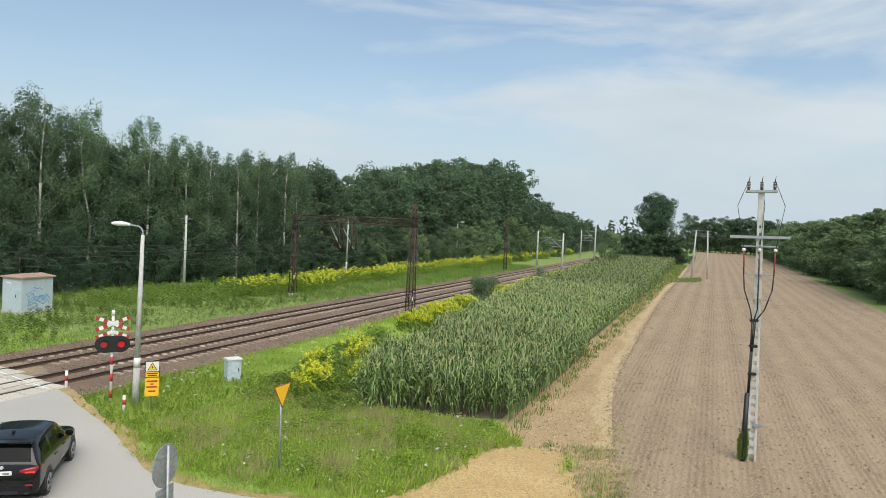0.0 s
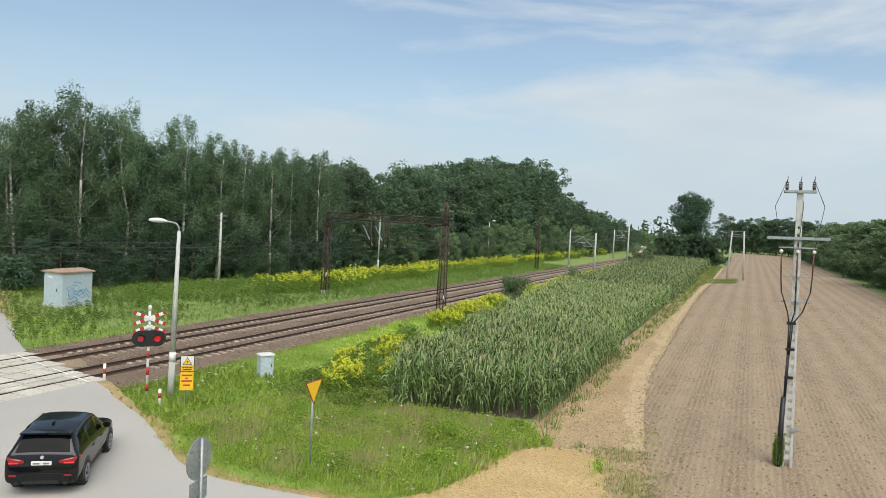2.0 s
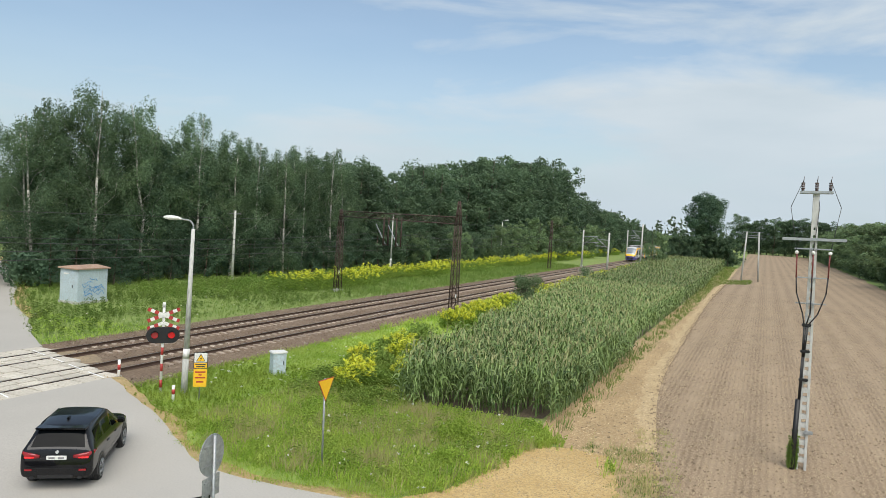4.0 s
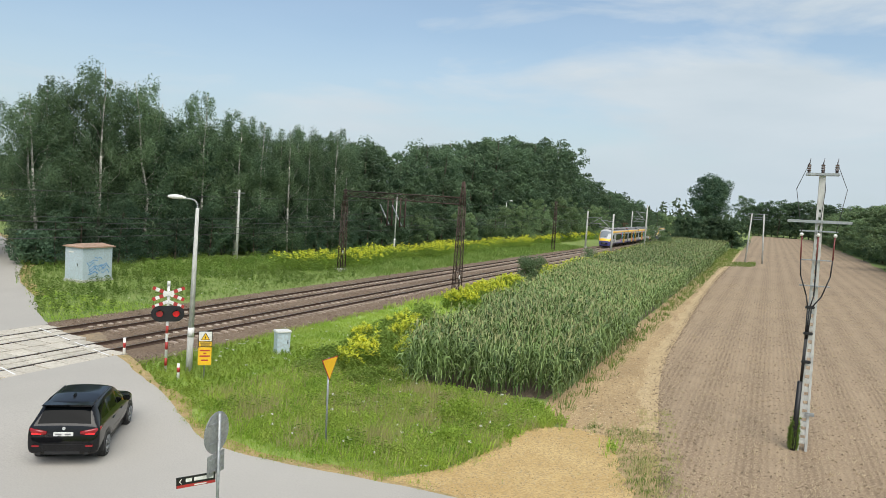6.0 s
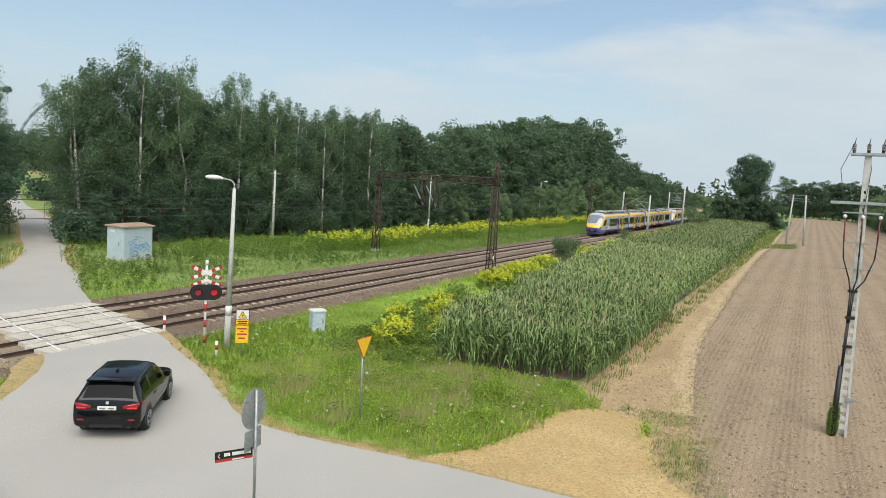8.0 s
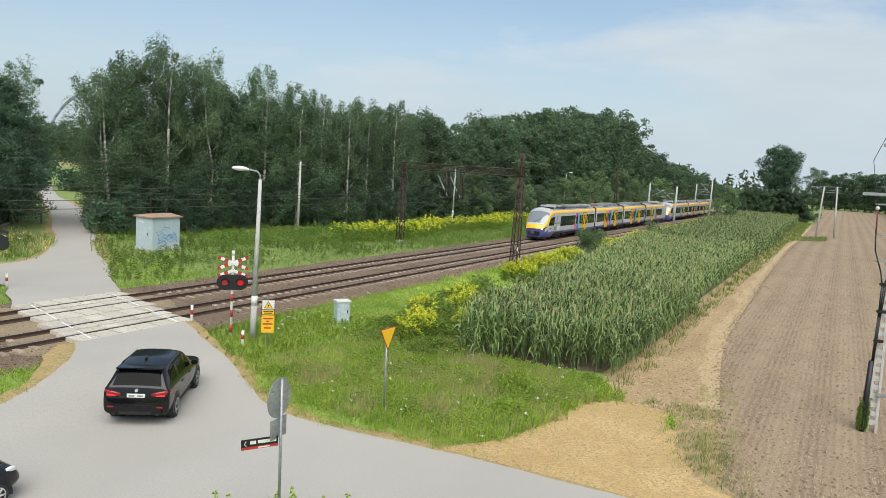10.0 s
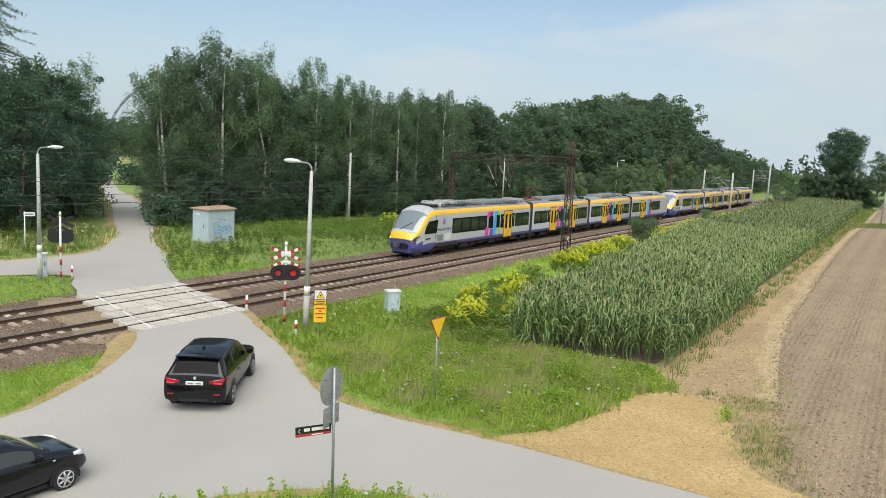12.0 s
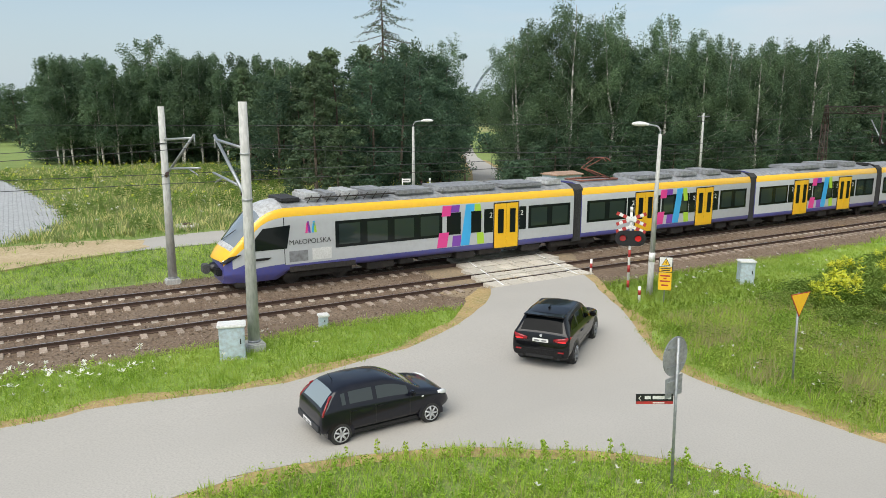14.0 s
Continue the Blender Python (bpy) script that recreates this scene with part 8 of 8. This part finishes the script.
M_PEBBLE = leafy("pebbles", (0.30, 0.21, 0.10), (0.66, 0.53, 0.32), (0.50, 0.37, 0.19), 0.0, 0.9, 0.6)
litter()


def ballast_stones():
    n = 18000
    x, y = rng.uniform(-34.6, -23.9, n), -8 + 90 * rng.uniform(0, 1, n) ** 1.2
    k = ~((y > 16.8) & (y < 26.0) & (x < -25.2) & (x > -33.6))
    x, y = x[k], y[k]
    z = np.interp(x, [-35.0, -33.9, -33.0, -25.7, -24.8, -23.7], [0.04, 0.10, 0.12, 0.12, 0.10, 0.04]) + 0.005
    ico = np.array([(0, 0, 1), (0.9, 0, 0.3), (0, 0.9, 0.2), (-0.9, 0, 0.25), (0, -0.9, 0.3), (0, 0, -0.6)])
    t = np.array([(0, 1, 2), (0, 2, 3), (0, 3, 4), (0, 4, 1), (5, 2, 1), (5, 3, 2), (5, 4, 3), (5, 1, 4)])
    shapes = [(ico * rng.uniform(0.6, 1.2, (6, 3)), t, np.full(8, k2 % 2)) for k2 in range(8)]
    scatter("ballast_stones", shapes, np.column_stack([x, y, z, rng.uniform(0.03, 0.065, len(x))]), [M_STONE, M_BALLAST], rng, "ballast", "loose grey and brown ballast stones", 0.0)


ballast_stones()

# goldenrod along the line and beside the maize
gold = [weed(rng, 1.15, 14, 1, 22, 0.15, 0.04) for _ in range(8)]
green_stem = [weed(rng, 0.95, 13, None, 0, 0.22) for _ in range(6)]
GOLD_LABEL = "flowering yellow goldenrod with green stems"


def clump(cx, cy, rx, ry, n, lo, hi):
    a, r = rng.uniform(0, 2 * np.pi, n), np.sqrt(rng.uniform(0, 1, n))
    p = np.column_stack([cx + rx * r * np.cos(a), cy + ry * r * np.sin(a)])
    q = lay(p, lo, hi)
    q[:, 3] *= 1.1 - 0.35 * r
    return q


patches = [(-16.3, 27.6, 0.9, 1.0, 70), (-17.0, 29.6, 0.8, 0.9, 80), (-18.6, 32.2, 0.7, 1.0, 60), (-17.4, 34.4, 0.8, 1.1, 80), (-18.9, 37.4, 0.7, 1.2, 60), (-15.4, 30.6, 0.5, 0.8, 40), (-20.6, 49.8, 1.3, 1.8, 230), (-21.2, 56.5, 1.5, 3.8, 320), (-21.8, 64.0, 1.2, 3.5, 220), (-20.8, 72.0, 1.3, 3.0, 120), (-22.5, 80.0, 1.2, 5.0, 160), (-23.0, 95.0, 1.2, 8.0, 220), (-23.6, 115.0, 1.0, 9.0, 200), (-24.0, 140, 1.0, 14, 200), (-24.5, 168, 1.0, 14, 160)]
pl = np.concatenate([clump(x, y, rx, ry, n, 0.9, 1.35) for x, y, rx, ry, n in patches])
scatter("goldenrod", gold + green_stem[:3], pl, [M_LEAF_BUSH, M_GOLD], rng, "goldenrod", GOLD_LABEL, 0.12)
far_gold = []
for y in np.arange(58, 240, 1.0):
    dens = 15 if math.sin(y * 0.21) + math.sin(y * 0.083 + 1) > -0.5 else 5
    far_gold.append(clump(-42.2 - 0.02 * (y - 58) + 1.2 * math.sin(y * 0.3), y, 2.0, 1.2, dens, 1.2, 1.9))
scatter("goldenrod", [weed(rng, 1.15, 9, 1, 14, 0.3) for _ in range(6)], np.concatenate(far_gold), [M_LEAF_BUSH, M_GOLD], rng, "goldenrod", "long band of yellow goldenrod before the wood", 0.12)
weeds = np.concatenate([clump(-15.6, 28.6, 0.7, 0.8, 90, 0.9, 1.4), clump(-18.2, 34.6, 0.7, 0.9, 100, 0.9, 1.4), clump(-17.9, 28.4, 0.6, 0.8, 70, 0.8, 1.2), clump(-17.3, 30.0, 2.0, 4.5, 380, 0.7, 1.2), clump(-19.0, 37.5, 1.8, 5.0, 300, 0.7, 1.2), clump(-14.6, 26.4, 1.2, 1.2, 160, 0.6, 1.1)])
scatter("tall_weeds", green_stem, weeds, [M_LEAF_BUSH], rng, "weeds", "tall green weeds beside the maize", 0.12)
bramble = np.concatenate([clump(-46.0 - tr.uniform(-3, 3), y, 3.0, 2.0, 40, 0.9, 1.6) for y in range(46, 100, 2)])
scatter("bramble", green_stem, bramble, [M_LONG], rng, "undergrowth", "dense green bramble at the edge of the wood", 0.2)
e = free_ground(2600, -57, -35.5, 25, 62)
e = e[np.array([noise.noise((x * 0.25, y * 0.25, 2.0)) for x, y in e]) > -0.12]
scatter("tall_weeds", green_stem, lay(e, 0.35, 0.85), [M_LONG], rng, "weeds", "rank green weeds beyond the railway", 0.2)
e = free_ground(2400, -100, -50, -20, 34)
e = e[np.array([noise.noise((x * 0.12, y * 0.12, 5.0)) for x, y in e]) > 0.0]
scatter("tall_weeds", green_stem, lay(e, 0.8, 1.5), [M_LONG], rng, "weeds", "clumps of tall green weeds in the meadow", 0.2)
e = free_ground(1500, -17.5, -6.5, 19.0, 28.0)
e = e[np.array([noise.noise((x * 0.45, y * 0.45, 7.0)) for x, y in e]) > 0.05]
e = e[near_road(e) > 1.2]
scatter("tall_weeds", green_stem, lay(e, 0.4, 0.75), [M_HERB], rng, "weeds", "pale green leafy weeds in front of the maize", 0.15)
umbels = [weed(rng, 0.8, 4, 1, 7, 0.12) for _ in range(4)]
f = np.concatenate([free_ground(70, -24, -17, 24, 36), free_ground(110, -15, -7, 18.5, 27), free_ground(60, -24.2, -21.5, -4, 8), free_ground(50, -44, -35, 30, 60), free_ground(24, -13, -6, 8, 12.5, 0.2)])
scatter("white_flowers", umbels, lay(f, 0.3, 0.6), [M_BLADE, M_WHITE_FLOWER], rng, "wild flowers", "small white wild flowers in the grass")
f = free_ground(40, -24.0, -21.6, -2, 3)
scatter("white_flowers", umbels, lay(f, 0.5, 0.8), [M_BLADE, M_WHITE_FLOWER], rng, "wild flowers", "small white wild flowers in the grass")
vine = clump(1.38, 28.2, 0.15, 0.12, 30, 0.7, 1.25)
scatter("climbing_weeds", [weed(rng, 1.3, 30, None, 0, 0.09) for _ in range(4)], vine, [M_LONG], rng, "weeds", "green weeds climbing at the foot of the pole", 0.04)


def bush(x, y, r, h, seed, label="dense rounded green bush beside the railway", leaf=M_LEAF_BUSH, count=1600, size=0.11):
    g = np.random.default_rng(seed)
    t = thing("bush", x, y, ground_z(x), 0, label, "bush", "bushes")
    bm = bmesh.new()
    cs = []
    for k in range(46):
        a, u = g.uniform(0, 2 * np.pi), g.uniform(0.12, 0.88)
        q = r * np.sqrt(1 - (u - 0.35) ** 2 * 1.6) * g.uniform(0.1, 0.85)
        c = (np.cos(a) * q, np.sin(a) * q, h * u)
        cs.append(c)
        limb(bm, (g.normal(0, 0.1 * r), g.normal(0, 0.1 * r), 0), c, 0.02 * h, 0.008, 0.04 * h, g, 4)
    part("stems", bm, M_BARK, t)
    v, q = leaf_cloud(g, np.array(cs), np.full(len(cs), 0.30 * r + 0.1), count, size)
    v[:, 2] = np.maximum(v[:, 2], 0.02)
    cr = new("foliage", tri_mesh("foliage", v, q, [leaf]))
    cr.parent = t


bush(-21.4, 69.5, 1.75, 3.0, 1, leaf=M_LEAF_PALE, count=6500, size=0.09)
bush(-18.9, 40.2, 1.2, 1.5, 2)
bush(-17.8, 32.6, 0.9, 1.2, 3)
bush(-9.6, 23.6, 1.0, 0.8, 4, "low leafy green shrub in the verge", M_BLADE, 3600, 0.055)
bush(-8.9, 21.4, 0.7, 0.55, 5, "low leafy green shrub in the verge", M_BLADE, 2400, 0.05)
bush(-58.2, 42.8, 2.0, 3.0, 6, "dark hazel bush at the edge of the wood", M_LEAF_DARK, 2200, 0.2)
bush(-23.4, 104.0, 1.4, 2.4, 7, leaf=M_LEAF_PALE)

# ---------- distance ----------
def far_woods():
    """Hazy woods on the horizon, one rough mass of leaf clumps."""
    cs, rs = [], []
    g = np.random.default_rng(77)
    for az in np.arange(-50, 118, 0.40):
        a = radians(az)
        for d0 in (620, 760):
            if -22 < az < 22 and d0 == 620:
                continue
            d = d0 + 60 * math.sin(az * 0.4) + g.uniform(-30, 30)
            h = 13 + 5 * math.sin(az * 1.3) + g.uniform(0, 6)
            for z in np.arange(2, h, 4.0):
                cs.append((-math.sin(a) * d + g.normal(0, 3), math.cos(a) * d, z))
                rs.append(4.5)
    v, t = leaf_cloud(g, np.array(cs), np.array(rs), 24000, 2.6)
    tagged(new("distant_woods", tri_mesh("distant_woods", v, t, [M_LEAF_FAR])), "hazy green woods along the horizon", "woods", kind="stuff")


far_woods()


def arch_bridge():
    t = thing("arch_bridge", -609, 459, 0, 53, "distant white steel arch of a road bridge", "bridge")
    bm = bmesh.new()
    pts = [(62 * math.cos(math.pi * k / 24), 0, -4 + 68 * math.sin(math.pi * k / 24)) for k in range(25)]
    pipe(bm, pts, 1.2, 12)
    part("arch", bm, plain("pale steel", (0.22, 0.27, 0.32), 0.8), t)
    bm = bmesh.new()
    box(bm, -80, 80, -4, 4, 10, 12, 0.2)
    part("deck", bm, M_CONCRETE, t)


arch_bridge()
M_CROP = surface("pale crop", (0.26, 0.27, 0.09), (0.32, 0.30, 0.12), 0.05, (0.20, 0.23, 0.07), 0.6, 0.9)
sheet("distant_field", [(-190, 90), (-420, 230), (-470, 330), (-230, 190)], M_CROP, 0.05, "pale ripening crop field in the distance", "field")
hedge_rows = [(-118, 72), (-124, 76), (-112, 77), (-168, 104), (-176, 110), (-182, 116)]
for k, (x, y) in enumerate(hedge_rows):
    bush(x, y, 4.0, 3.0, 60 + k, "low dark green hedge beyond the country road", M_LEAF_DARK, 700, 0.5)


# ---------- what moves ----------
def motions():
    for unit, gap in zip(train_units, (0.0, 68.2)):
        walk(unit, [(t, pose(FAR_X, 6.4 + gap + 18.1 * (14 - t), RAIL_TOP, 0, 0, 0)) for t in (0.0, 4.0, 8.0, 11.0, 14.0)])


motions()
